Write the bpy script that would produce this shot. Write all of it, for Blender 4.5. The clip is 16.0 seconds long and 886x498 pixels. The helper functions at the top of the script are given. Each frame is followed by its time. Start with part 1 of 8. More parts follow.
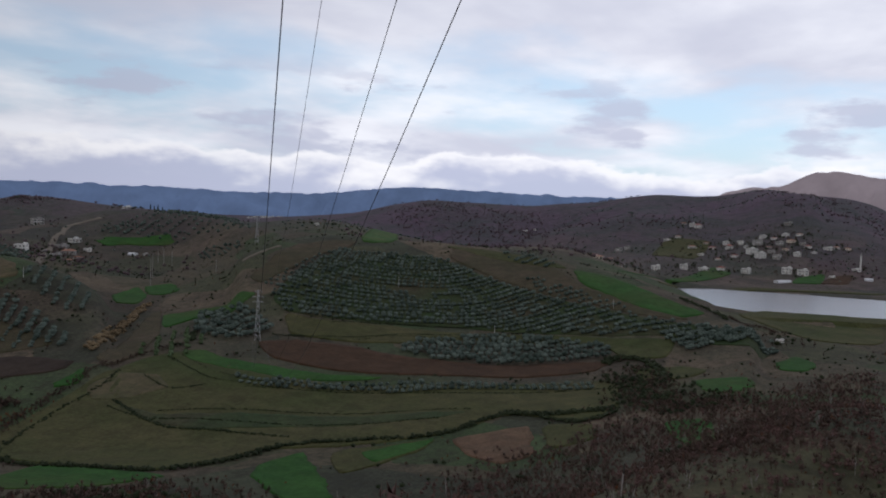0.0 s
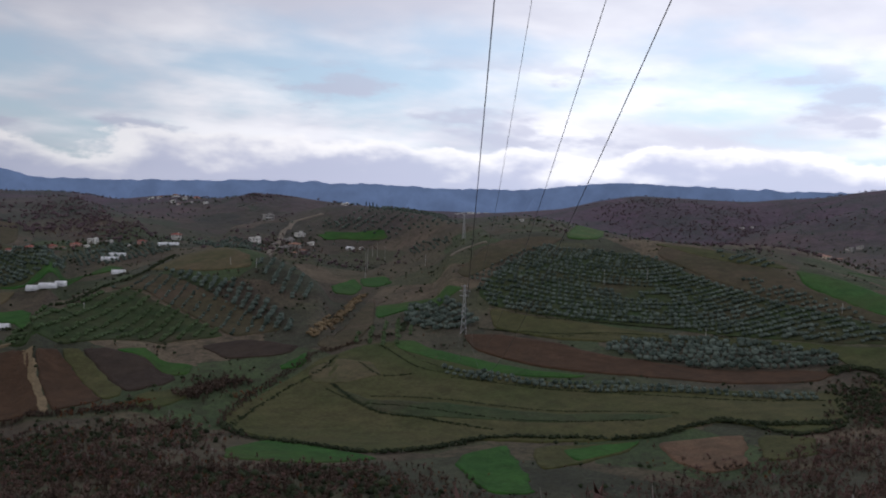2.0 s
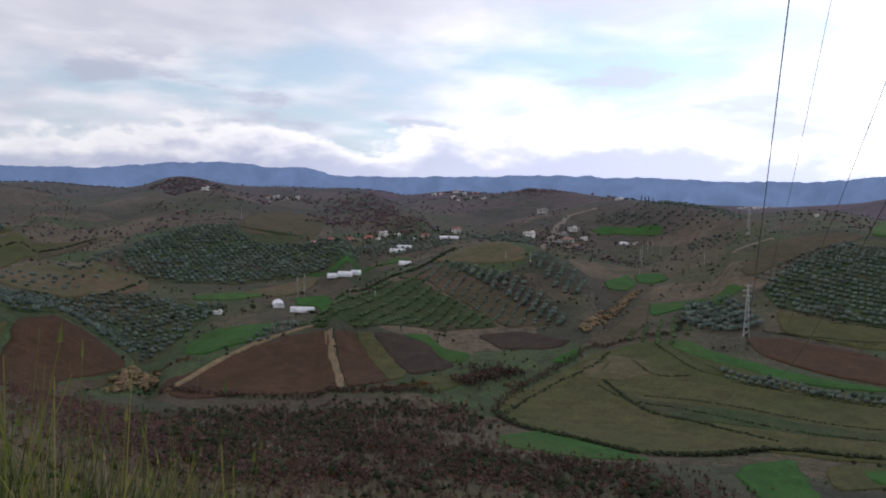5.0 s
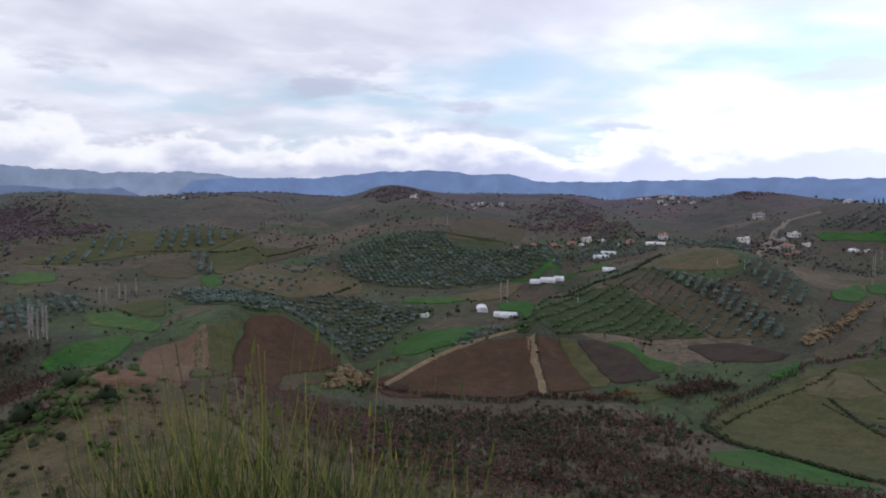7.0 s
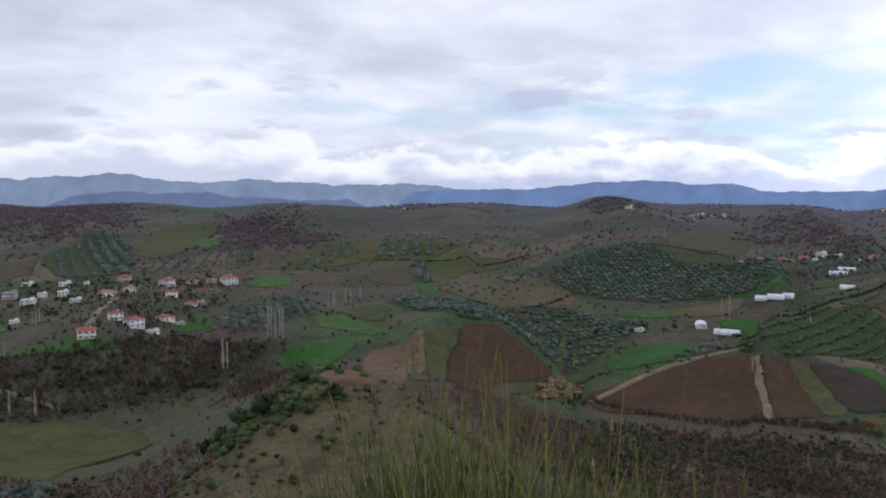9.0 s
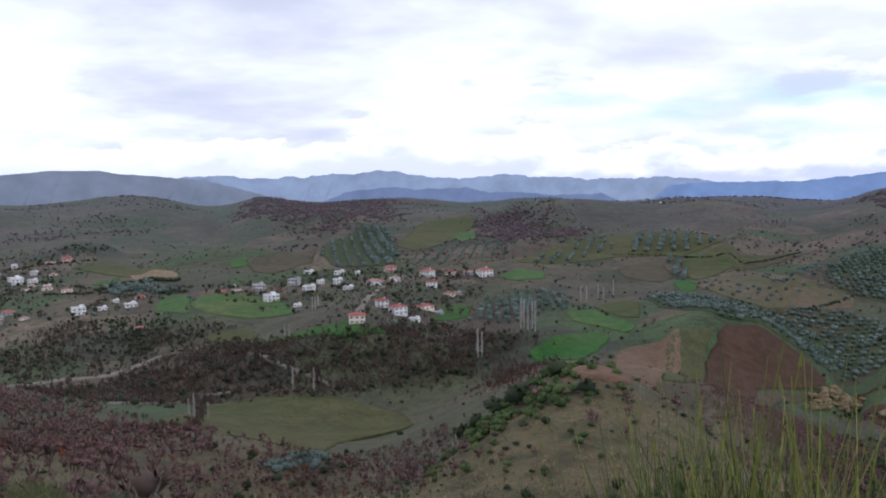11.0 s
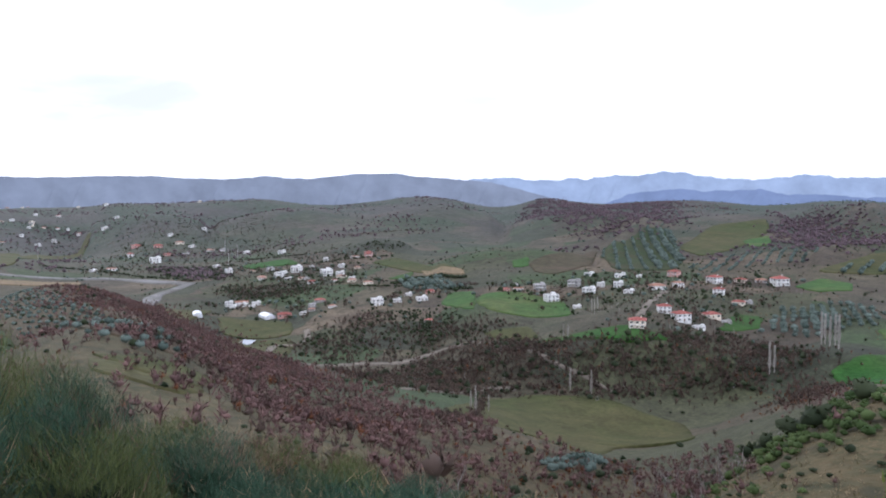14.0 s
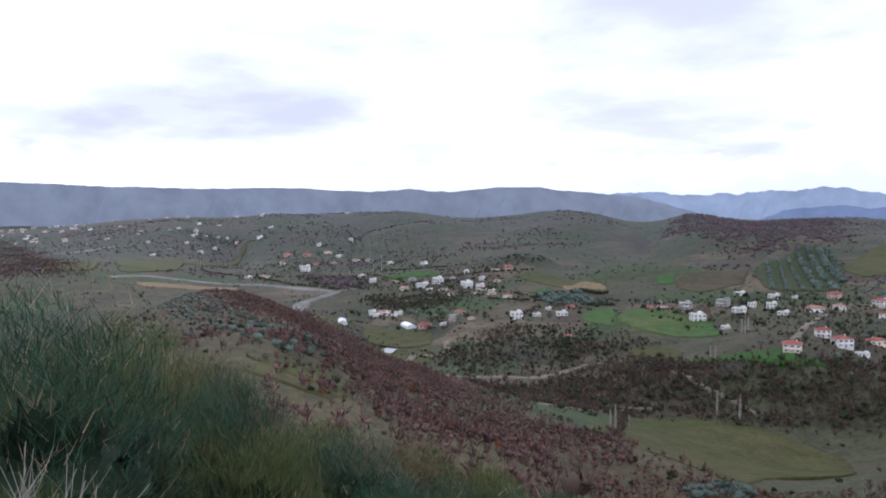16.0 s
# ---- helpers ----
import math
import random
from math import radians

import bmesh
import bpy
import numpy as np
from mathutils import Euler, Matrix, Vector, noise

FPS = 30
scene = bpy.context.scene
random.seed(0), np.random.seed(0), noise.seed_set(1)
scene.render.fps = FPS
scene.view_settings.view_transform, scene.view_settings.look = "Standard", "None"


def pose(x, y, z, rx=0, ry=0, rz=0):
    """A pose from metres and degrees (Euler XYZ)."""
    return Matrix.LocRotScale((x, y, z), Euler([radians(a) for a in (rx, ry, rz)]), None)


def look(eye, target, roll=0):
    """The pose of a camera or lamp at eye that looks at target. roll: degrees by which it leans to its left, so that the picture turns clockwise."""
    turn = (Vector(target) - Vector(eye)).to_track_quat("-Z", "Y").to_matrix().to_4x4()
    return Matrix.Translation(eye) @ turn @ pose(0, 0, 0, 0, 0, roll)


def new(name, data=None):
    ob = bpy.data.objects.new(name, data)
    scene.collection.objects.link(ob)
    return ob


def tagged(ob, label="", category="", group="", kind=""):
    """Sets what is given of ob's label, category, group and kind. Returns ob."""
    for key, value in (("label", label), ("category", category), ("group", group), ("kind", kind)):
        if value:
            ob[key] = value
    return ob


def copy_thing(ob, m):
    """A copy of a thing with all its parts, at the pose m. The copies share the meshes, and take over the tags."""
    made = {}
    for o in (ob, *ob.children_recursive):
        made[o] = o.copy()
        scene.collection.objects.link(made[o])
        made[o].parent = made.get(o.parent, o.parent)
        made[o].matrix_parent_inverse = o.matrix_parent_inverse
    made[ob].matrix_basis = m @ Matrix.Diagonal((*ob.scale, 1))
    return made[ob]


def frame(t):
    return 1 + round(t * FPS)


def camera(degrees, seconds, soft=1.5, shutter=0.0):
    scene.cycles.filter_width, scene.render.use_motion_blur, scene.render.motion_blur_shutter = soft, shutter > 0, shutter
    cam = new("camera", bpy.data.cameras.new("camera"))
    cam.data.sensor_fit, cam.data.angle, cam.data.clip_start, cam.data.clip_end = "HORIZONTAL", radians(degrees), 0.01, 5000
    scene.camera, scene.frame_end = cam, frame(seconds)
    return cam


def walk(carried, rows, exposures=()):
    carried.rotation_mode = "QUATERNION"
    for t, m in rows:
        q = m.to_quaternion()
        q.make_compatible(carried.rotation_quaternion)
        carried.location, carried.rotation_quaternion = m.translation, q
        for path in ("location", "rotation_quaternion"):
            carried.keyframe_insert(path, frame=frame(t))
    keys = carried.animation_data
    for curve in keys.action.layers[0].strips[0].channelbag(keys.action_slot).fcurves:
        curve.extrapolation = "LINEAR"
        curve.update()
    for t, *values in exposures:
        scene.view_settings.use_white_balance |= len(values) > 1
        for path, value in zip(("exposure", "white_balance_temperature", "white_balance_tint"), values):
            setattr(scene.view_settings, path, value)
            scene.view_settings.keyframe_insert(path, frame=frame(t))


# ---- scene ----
# The camera: held at arm's length on a hilltop and swung slowly from right to left.
EYE_HEIGHT = 101.65
ARM = 0.38
cam = camera(57.52, 16.0, soft=1.9, shutter=0.0)
TURNS = [  # seconds, heading (left of north), pitch, lean to the right
    (0, -55.44, -3.13, -1.98),
    (0.5, -52.41, -3.22, -2.07),
    (1, -48.75, -3.24, -2.10),
    (1.5, -44.76, -3.48, -2.01),
    (2, -40.98, -3.86, -1.78),
    (2.5, -37.47, -4.28, -1.52),
    (3, -34.24, -4.50, -1.21),
    (3.5, -31.16, -4.64, -1.00),
    (6, -14.65, -4.58, -0.75),
    (6.5, -10.84, -4.48, -0.27),
    (7, -7.38, -4.46, -0.18),
    (7.5, -3.84, -4.20, -0.10),
    (8, -0.02, -3.92, -0.02),
    (8.5, 3.48, -3.87, 0.02),
    (9, 7.67, -3.71, 0.04),
    (9.5, 13.44, -3.73, 0.38),
    (10, 18.04, -3.70, 0.63),
    (12.5, 36.42, -4.60, 0.53),
    (13, 40.30, -4.42, 0.85),
    (13.5, 43.06, -4.18, 0.81),
    (14, 45.28, -3.77, 0.31),
    (14.5, 47.67, -3.41, 0.06),
    (15, 49.92, -3.03, 0.08),
    (15.5, 52.43, -2.78, -0.03),
    (16, 55.23, -2.82, -0.28),
]


def held(heading, pitch, lean):
    eye = Matrix.Translation((-math.sin(radians(heading)) * ARM, math.cos(radians(heading)) * ARM, EYE_HEIGHT))
    return eye @ pose(0, 0, 0, 0, 0, heading) @ pose(0, 0, 0, 90 + pitch) @ pose(0, 0, 0, 0, 0, -lean)


walk(cam, [(t, held(h, p, l)) for t, h, p, l in TURNS],
     exposures=[(0, -1.4, 6150, 10), (3.5, -0.9, 6250, 11), (7, -0.52, 6050, 11), (8.5, -0.5, 5950, 10), (10, -0.38, 5860, 10.5), (12.5, 0.25, 5750, 11), (14.2, 0.36, 5780, 11), (16, 0.05, 5800, 11)])

# ---- light: a bright cloudy sky, and a low sun veiled by cloud in the west ----
SUN_BEARING, SUN_HEIGHT = 82.0, 24.0


def build_sky():
    world = bpy.data.worlds.new("sky")
    scene.world = world
    world.use_nodes = True
    nt = world.node_tree
    nt.nodes.clear()
    N, L = nt.nodes.new, nt.links.new

    def math_node(op, a, b=None, c=None, clamp=False):
        n = N("ShaderNodeMath")
        n.operation, n.use_clamp = op, clamp
        for i, v in enumerate((a, b, c)):
            if v is None:
                continue
            if isinstance(v, (int, float)):
                n.inputs[i].default_value = v
            else:
                L(v, n.inputs[i])
        return n.outputs[0]

    def smooth(v, low, high):
        n = N("ShaderNodeMapRange")
        n.interpolation_type = "SMOOTHSTEP"
        L(v, n.inputs["Value"])
        n.inputs["From Min"].default_value, n.inputs["From Max"].default_value = low, high
        return n.outputs["Result"]

    def mix(f, a, b):
        n = N("ShaderNodeMix")
        n.data_type = "RGBA"
        for sock, v in ((n.inputs["Factor"], f), (n.inputs["A"], a), (n.inputs["B"], b)):
            if isinstance(v, tuple):
                sock.default_value = (*v, 1)
            elif isinstance(v, (int, float)):
                sock.default_value = v
            else:
                L(v, sock)
        return n.outputs["Result"]

    def fbm(vec, scale, detail, rough, distort=0.0):
        n = N("ShaderNodeTexNoise")
        n.noise_dimensions = "3D"
        L(vec, n.inputs["Vector"])
        n.inputs["Scale"].default_value, n.inputs["Detail"].default_value = scale, detail
        n.inputs["Roughness"].default_value, n.inputs["Distortion"].default_value = rough, distort
        return n.outputs["Fac"]

    def vector(x, y, z):
        n = N("ShaderNodeCombineXYZ")
        for i, v in enumerate((x, y, z)):
            if isinstance(v, (int, float)):
                n.inputs[i].default_value = v
            else:
                L(v, n.inputs[i])
        return n.outputs[0]

    way = N("ShaderNodeTexCoord").outputs["Generated"]
    sep = N("ShaderNodeSeparateXYZ")
    L(way, sep.inputs[0])
    x, y, z = sep.outputs
    up = math_node("MAXIMUM", z, 0.0)
    # the open sky
    air = N("ShaderNodeTexSky")
    air.sky_type, air.sun_disc = "NISHITA", False
    air.sun_elevation, air.sun_rotation = radians(SUN_HEIGHT), radians(-SUN_BEARING)
    air.air_density, air.dust_density = 1.0, 1.5
    blue = N("ShaderNodeVectorMath")
    blue.operation = "SCALE"
    L(air.outputs[0], blue.inputs[0])
    blue.inputs["Scale"].default_value = 0.13
    pale = mix(0.5, blue.outputs[0], (0.85, 1.04, 1.27))
    # brightness towards the veiled sun
    sun = Vector((-math.sin(radians(SUN_BEARING)) * math.cos(radians(SUN_HEIGHT)),
                  math.cos(radians(SUN_BEARING)) * math.cos(radians(SUN_HEIGHT)), math.sin(radians(SUN_HEIGHT))))
    dot = N("ShaderNodeVectorMath")
    dot.operation = "DOT_PRODUCT"
    L(way, dot.inputs[0])
    dot.inputs[1].default_value = sun
    glow = smooth(dot.outputs["Value"], 0.05, 1.0)
    # high layer, seen in perspective
    flat = math_node("ADD", up, 0.17)
    sheet = vector(math_node("DIVIDE", x, flat), math_node("DIVIDE", y, flat), 0.0)
    broad = fbm(sheet, 0.62, 5, 0.50, 0.15)
    fine = fbm(sheet, 2.4, 6, 0.55, 0.1)
    veil = math_node("ADD", math_node("MULTIPLY", broad, 0.78), math_node("MULTIPLY", fine, 0.22))
    veil = math_node("ADD", veil, math_node("MULTIPLY", smooth(up, 0.10, 0.26), 0.16))
    veil = math_node("ADD", veil, math_node("MULTIPLY", glow, 0.20))
    cover = smooth(veil, 0.385, 0.575)
    shade = smooth(math_node("ADD", math_node("MULTIPLY", fbm(sheet, 0.8, 5, 0.52, 0.2), 0.8), math_node("MULTIPLY", fine, 0.2)), 0.36, 0.64)
    grey = mix(glow, (0.73, 0.73, 0.83), (0.60, 0.60, 0.68))
    white = mix(glow, (1.13, 1.11, 1.14), (1.05, 1.05, 1.10))
    high = mix(shade, grey, white)
    sky = mix(cover, pale, high)
    # bank of heaped cloud low over the mountains: bright rims, lilac bodies, and loose grey puffs above it
    heap = vector(x, y, math_node("MULTIPLY", z, 2.2))
    lump = fbm(heap, 9.0, 9, 0.56, 0.0)
    big = fbm(heap, 2.6, 3, 0.5)
    top = math_node("ADD", math_node("MULTIPLY", lump, 0.55), math_node("MULTIPLY", big, 0.45))
    top = math_node("SUBTRACT", top, math_node("MULTIPLY", up, 4.6))
    bank = smooth(top, 0.22, 0.27)
    deep = smooth(math_node("ADD", top, math_node("MULTIPLY", fbm(heap, 14.0, 5, 0.55), 0.22)), 0.36, 0.54)
    heapcol = mix(deep, mix(glow, (1.16, 1.12, 1.12), (1.1, 1.08, 1.07)), mix(glow, (0.60, 0.62, 0.78), (0.84, 0.85, 0.92)))
    puffs = fbm(vector(x, y, math_node("MULTIPLY", z, 3.6)), 6.5, 7, 0.55)
    puff = math_node("MULTIPLY", smooth(puffs, 0.53, 0.64), math_node("MULTIPLY", smooth(up, 0.03, 0.07), math_node("SUBTRACT", 1.0, smooth(up, 0.12, 0.19))))
    sky = mix(math_node("MULTIPLY", puff, 0.75), sky, mix(glow, (0.62, 0.63, 0.76), (0.72, 0.73, 0.80)))
    sky = mix(math_node("MULTIPLY", bank, 0.92), sky, heapcol)
    # cloud across from the sun is lit full on its face
    facing = smooth(math_node("MULTIPLY", dot.outputs["Value"], -1.0), -0.25, 0.75)
    gain = N("ShaderNodeVectorMath")
    gain.operation = "SCALE"
    L(sky, gain.inputs[0])
    L(math_node("MULTIPLY_ADD", facing, 0.88, 1.0), gain.inputs["Scale"])
    sky = gain.outputs[0]
    # below the horizon only haze
    sky = mix(smooth(z, -0.12, -0.02), (0.25, 0.25, 0.27), sky)
    bg = N("ShaderNodeBackground")
    L(sky, bg.inputs["Color"])
    bg.inputs["Strength"].default_value = 1.25
    L(bg.outputs[0], N("ShaderNodeOutputWorld").inputs["Surface"])
    return sun


sun_way = build_sky()
sun_lamp = new("sun", bpy.data.lights.new("sun", "SUN"))
sun_lamp.data.energy, sun_lamp.data.angle, sun_lamp.data.color = 1.1, radians(14), (1.0, 0.93, 0.84)
sun_lamp.matrix_world = look(sun_way * 100, (0, 0, 0))


# ---- relief: low plain, the camera's hill, rings of rolling ground, single knolls and a scarp ----
SWELLS = []   # x, y, sigma along, sigma across, bearing, height


def ring(dist, heights):
    """Rolling ground at one distance, from east (-96 degrees) round to west (96 degrees)."""
    n = len(heights)
    wide = 2 * radians(96) * dist / (n - 1) * 0.62
    for j, h in enumerate(heights):
        a = radians(-96 + 192 * j / (n - 1))
        SWELLS.append((-math.sin(a) * dist, math.cos(a) * dist, dist * (0.30 if dist < 250 else 0.18 if dist < 1000 else 0.14), wide, a, h))


def knoll(bearing, dist, h, along, across):
    a = radians(bearing)
    SWELLS.append((-math.sin(a) * dist, math.cos(a) * dist, along, across, a, h))


ring(50, [-5.2, 4, -0.5, -1.2, 0, -1.3, -1.5, -2.3, 2, -1.4, -0.9])
ring(90, [9.8, 0.8, -3.1, 2.1, 1.6, -0.7, -5, 18.6, -10.8, 2.7, 1.2, 4.7, -1])
ring(140, [-14.4, -7.7, 3.1, 3.4, -2.8, -0.9, 0.2, -2.3, 1.2, -4.1, 10.3, -5.6, 14.4, 3.3, -1.2])
ring(205, [-6.9, 24.6, 4.2, -7.3, -6.1, 0.2, 1.8, 0.8, 7.4, 21, 7.5, -1.9, 9.3, 15.9, 21.5, 2.6, -2.6])
ring(300, [3.1, 9.7, 1.4, -1.1, -3.3, -2.8, -4.4, -6.5, 0.4, -4, 2.3, -0.5, 14.6, -9.8, 1.3, 6.2, 5.5, 14.3, 12.7, 1.2, 0])
ring(390, [0.7, 1.6, 1.9, 3.9, -2.7, 0.6, -3.5, 2.1, -2.5, 1, -3.6, -2.3, -9.9, 7.1, 3.4, -7.5, 10, -8.4, -2.6, 6.5, 11.4, 24.4, 3.9, 0.3, 0])
ring(490, [0.2, 1.5, 4.5, -5.8, -0.6, -1.2, -0.8, -2.1, 5, 1.5, -2.7, 1.5, 3.9, -5.4, 7.6, 8.6, -6.3, 7.9, -4, 5, 3.6, -11.5, 17.8, 14.5, 1.9, 0.1, 0])
ring(610, [0.1, 0.4, -5.8, -0.2, 3.6, 0.2, -3.9, 9.1, 1.9, -2.2, -1.9, 3.2, -2.5, 3.2, 6.4, 8.6, 2.3, 2.7, 2.9, 2.9, 1.9, 2.6, 3.7, -1.5, 7.2, 4.6, 0.8, 0.1, 0])
ring(760, [-0, -0.6, 8.6, 3.9, 12, 7.8, 4.1, 14.5, 11.6, 1.6, 18.7, 7.5, 4.3, 1, -1.5, 1.7, 10.9, -3.7, 1, 0.7, 0.4, 3.7, -1.4, 1.8, 0.5, 2.7, 2.2, 0.1, 0])
ring(950, [0, 2.2, -0.9, -4.4, 0, 29.5, 21.2, 25.6, 31.9, -6.8, 8.5, 10.2, 11.4, 10.1, 20.9, 7.4, 14.8, 9.9, 15.7, 11.6, 11.6, 7.2, 9.3, 5.8, 3.4, -0.4, -3.4, 12.4, 9, 0.4, 0])
ring(1200, [0, -1.2, -3.9, 0.7, 7.1, 6.8, 8.2, 6.8, 10.9, 27.6, 25.9, 29.2, -10.7, -5.4, 20.4, 18, 17, 15.7, 8.5, 17.3, 9.9, 12, 11.2, 17.8, 15.5, 10.1, 3.6, 6.3, 8.5, 1.7, 1.4, 6.3, 5.3, 10, 3, 0.1, 0])
ring(1480, [0, -0, 2.7, 26.1, 26.2, 18.1, 18.5, 2.9, -4.8, 0.2, -3.5, -1.5, 17.3, -8.4, 29.5, 34.1, 38.7, 57.1, 16.5, 9.1, 13.1, 8.6, 5.3, 37.8, 8.3, 6.9, 14.7, 15.1, 16.8, 15, 6.1, 13.3, 9.5, 12.7, 4.2, 7.2, 19.8, 9, 9.3, 1.3, 2.5, -0, 2.5, 1.4, 1.8, 0.7, 0.1, 0, 0])
ring(1750, [0, -0, 0.1, 2.6, 17.8, 14.6, 15.7, -34, 8.7, -0.2, -43, -2.1, 3, -34.1, -7.6, 6.3, -1.8, 7, -16.8, 13.8, 11.7, 2.6, 16, 32.8, 15.2, 22.2, 19.9, 35.1, 27.4, 35.8, 15.8, 13.1, 12.9, 26.1, 19.9, 22.3, 28.5, 20.1, 17.3, 19.1, 19.5, 13, 20.6, 3.7, 9.3, -4.2, 11.1, 17, -29.3, -9.5, 19.2, -26.9, -26.4, 0.2, 0.3, 0.3, 0.1, 0, 0, 0, 0])
ring(2100, [-0, 0, 0.1, 5.1, 59.6, 53.5, 68.9, 44, 56, 39.5, 40.7, 27.8, 40, 52.1, 34.9, 8.9, 0.9, 2.7, -1.1, 11.1, 18.4, 10.6, 20, 19.8, 18.2, 33.7, 27.9, 25, 15.6, 18.3, 28.6, 32.6, 38.8, 28.7, 18.5, 26.9, 27.6, 18.5, 30.5, 34.8, 30, 22.2, 43.8, 7.3, 39.2, 43.3, 22.8, 18.1, 48, 35.8, 22.1, 34.2, 8.3, 19, 4, 0, 0, 0, 0, 0, 0])
ring(2600, [5.5, 46.7, 84.2, 55.9, 50.7, 28.9, 9.7, 13.7, 18.7, 15.9, 17.2, 17.8, 15.5, 23, 29.2, 39.3, 27.8, 42.3, 43.1, 3.6, 0.2])
ring(3300, [1.7, 6, -1.2, -9.5, -0.9, 2.5, 4.3, 4.7, 4.4, 4, 3.7, 3.6, 3.1, -0, -6.6, -20.5, -15, -3.5, 0.7])
knoll(5.2, 430, 13, 38, 26)


def ease(v):
    v = np.clip(v, 0.0, 1.0)
    return v * v * (3 - 2 * v)


def lattice(ix, iy, seed):
    h = np.sin(ix * 127.1 + iy * 311.7 + seed * 74.7) * 43758.5453
    return h - np.floor(h)


def ripple(x, y, size, seed=0):
    """Smooth value noise, -1 to 1."""
    px, py = x / size, y / size
    ix, iy = np.floor(px), np.floor(py)
    fx, fy = ease(px - ix), ease(py - iy)
    a, b = lattice(ix, iy, seed), lattice(ix + 1, iy, seed)
    c, d = lattice(ix, iy + 1, seed), lattice(ix + 1, iy + 1, seed)
    return ((a * (1 - fx) + b * fx) * (1 - fy) + (c * (1 - fx) + d * fx) * fy) * 2 - 1


CRESTS = []   # bearings, heights over the old lie, distances, length of the near and the far slope
LAKE = [(935, 350), (737, 205), (860, -80), (1130, -80), (950, 245)]
LAKE_LEVEL = EYE_HEIGHT - 86


def relief(x, y):
    """Height of the ground, with an array for x and y."""
    x, y = np.asarray(x, float), np.asarray(y, float)
    d = np.hypot(x, y)
    bearing = np.degrees(np.arctan2(-x, y))
    z = EYE_HEIGHT - 1.65 - 90 * (1 - np.exp(-(d / 150) ** 1.25))
    for cx, cy, along, across, a, h in SWELLS:
        dx, dy = x - cx, y - cy
        u, v = -math.sin(a) * dx + math.cos(a) * dy, math.cos(a) * dx + math.sin(a) * dy
        z = z + h * np.exp(-0.5 * ((u / along) ** 2 + (v / across) ** 2))
    z = z + 15 * ease((d - 352) / 40) * ease((bearing - 13) / 7) * ease((47 - bearing) / 6) * ease((1100 - d) / 500)
    z = z + 0.65 * ease((bearing - 46) / 34) * ease((d - 3) / 3) * ease((14 - d) / 8)
    rough = np.clip((d - 900) / 700, 0, 1)
    z = z + rough * (2.5 * ripple(x, y, 330, 1) + 3 * ripple(x, y, 140, 2) + 1.5 * ripple(x, y, 70, 5))
    z = z + np.clip(d / 300, 0, 1) * 0.8 * ripple(x, y, 47, 3) + np.clip(d / 100, 0, 1) * np.clip(1.6 - d / 250, 0, 1) * 0.35 * ripple(x, y, 13, 4)
    for at, rise, dist, near, far in CRESTS:
        top = np.interp(bearing, at, dist)
        u = d / top - 1
        z = z + np.interp(bearing, at, rise, 0.0, 0.0) * np.exp(-0.5 * (u / np.where(u < 0, near, far)) ** 2)
    # the lake lies flat in its basin
    shore = np.full(np.shape(z), -1e9)
    for (ax, ay), (bx, by) in zip(LAKE, LAKE[1:] + LAKE[:1]):
        shore = np.maximum(shore, ((x - ax) * (by - ay) - (y - ay) * (bx - ax)) / math.hypot(bx - ax, by - ay))
    bed = np.minimum(z, LAKE_LEVEL - np.minimum(-shore * 0.15, 6))
    bank = np.where(shore < 60, np.maximum(z, LAKE_LEVEL + np.minimum(shore * 0.1, 2.0)), z)
    return np.where(shore < 0, bed, bank)


def lie(x, y):
    return float(relief(x, y))


def crest(points, near, far):
    """A ridge that hides what lies behind it: bearing, rise over the horizon in degrees and distance along its crest."""
    a = np.arange(points[0][0], points[-1][0] + 0.01, 0.25)
    up, dist = (np.interp(a, [p[0] for p in points], [p[k] for p in points]) for k in (1, 2))
    smooth = np.array([1, 2, 3, 2, 1]) / 9
    up, dist = (np.convolve(np.pad(v, 2, "edge"), smooth, "valid") for v in (up, dist))
    rise = EYE_HEIGHT + np.tan(np.radians(up)) * dist - relief(-np.sin(np.radians(a)) * dist, np.cos(np.radians(a)) * dist)
    ends = ease((a - a[0]) / 1.2) * ease((a[-1] - a) / 1.2)
    CRESTS.append((a, np.maximum(rise, 0) * ends, dist, near, far))


crest([(-81.0, 1.29, 1781), (-78.5, 1.47, 1757), (-77.2, 1.33, 1744), (-75.6, 0.62, 1727), (-73.2, 0.01, 1701), (-70.7, -0.24, 1673), (-68.5, -0.28, 1647), (-65.9, -0.93, 1615), (-64.1, -1.24, 1591), (-62.5, -1.74, 1571), (-60.2, -2.47, 1539)], 0.1, 0.07)  # far east
crest([(-77.7, -7.90, 548), (-76.0, -7.35, 578), (-73.9, -6.68, 610), (-72.1, -5.96, 636), (-68.8, -4.74, 677), (-65.7, -4.10, 706), (-63.0, -3.61, 726), (-59.0, -3.08, 746), (-55.4, -2.79, 753), (-52.4, -2.78, 752), (-49.8, -2.63, 745), (-47.4, -2.63, 734), (-45.0, -2.98, 719), (-42.7, -3.64, 700), (-40.4, -4.40, 677)], 0.16, 0.06)  # olive hill
crest([(-33.5, -8.08, 529), (-32.3, -6.70, 574), (-30.5, -5.41, 608), (-28.5, -4.56, 633), (-26.9, -4.30, 645), (-25.3, -4.43, 649), (-23.7, -4.84, 646), (-21.8, -5.56, 632), (-19.9, -6.21, 606), (-17.3, -7.04, 555), (-15.4, -8.03, 506), (-13.8, -8.92, 455), (-12.8, -9.62, 417)], 0.13, 0.08)  # young olive hill
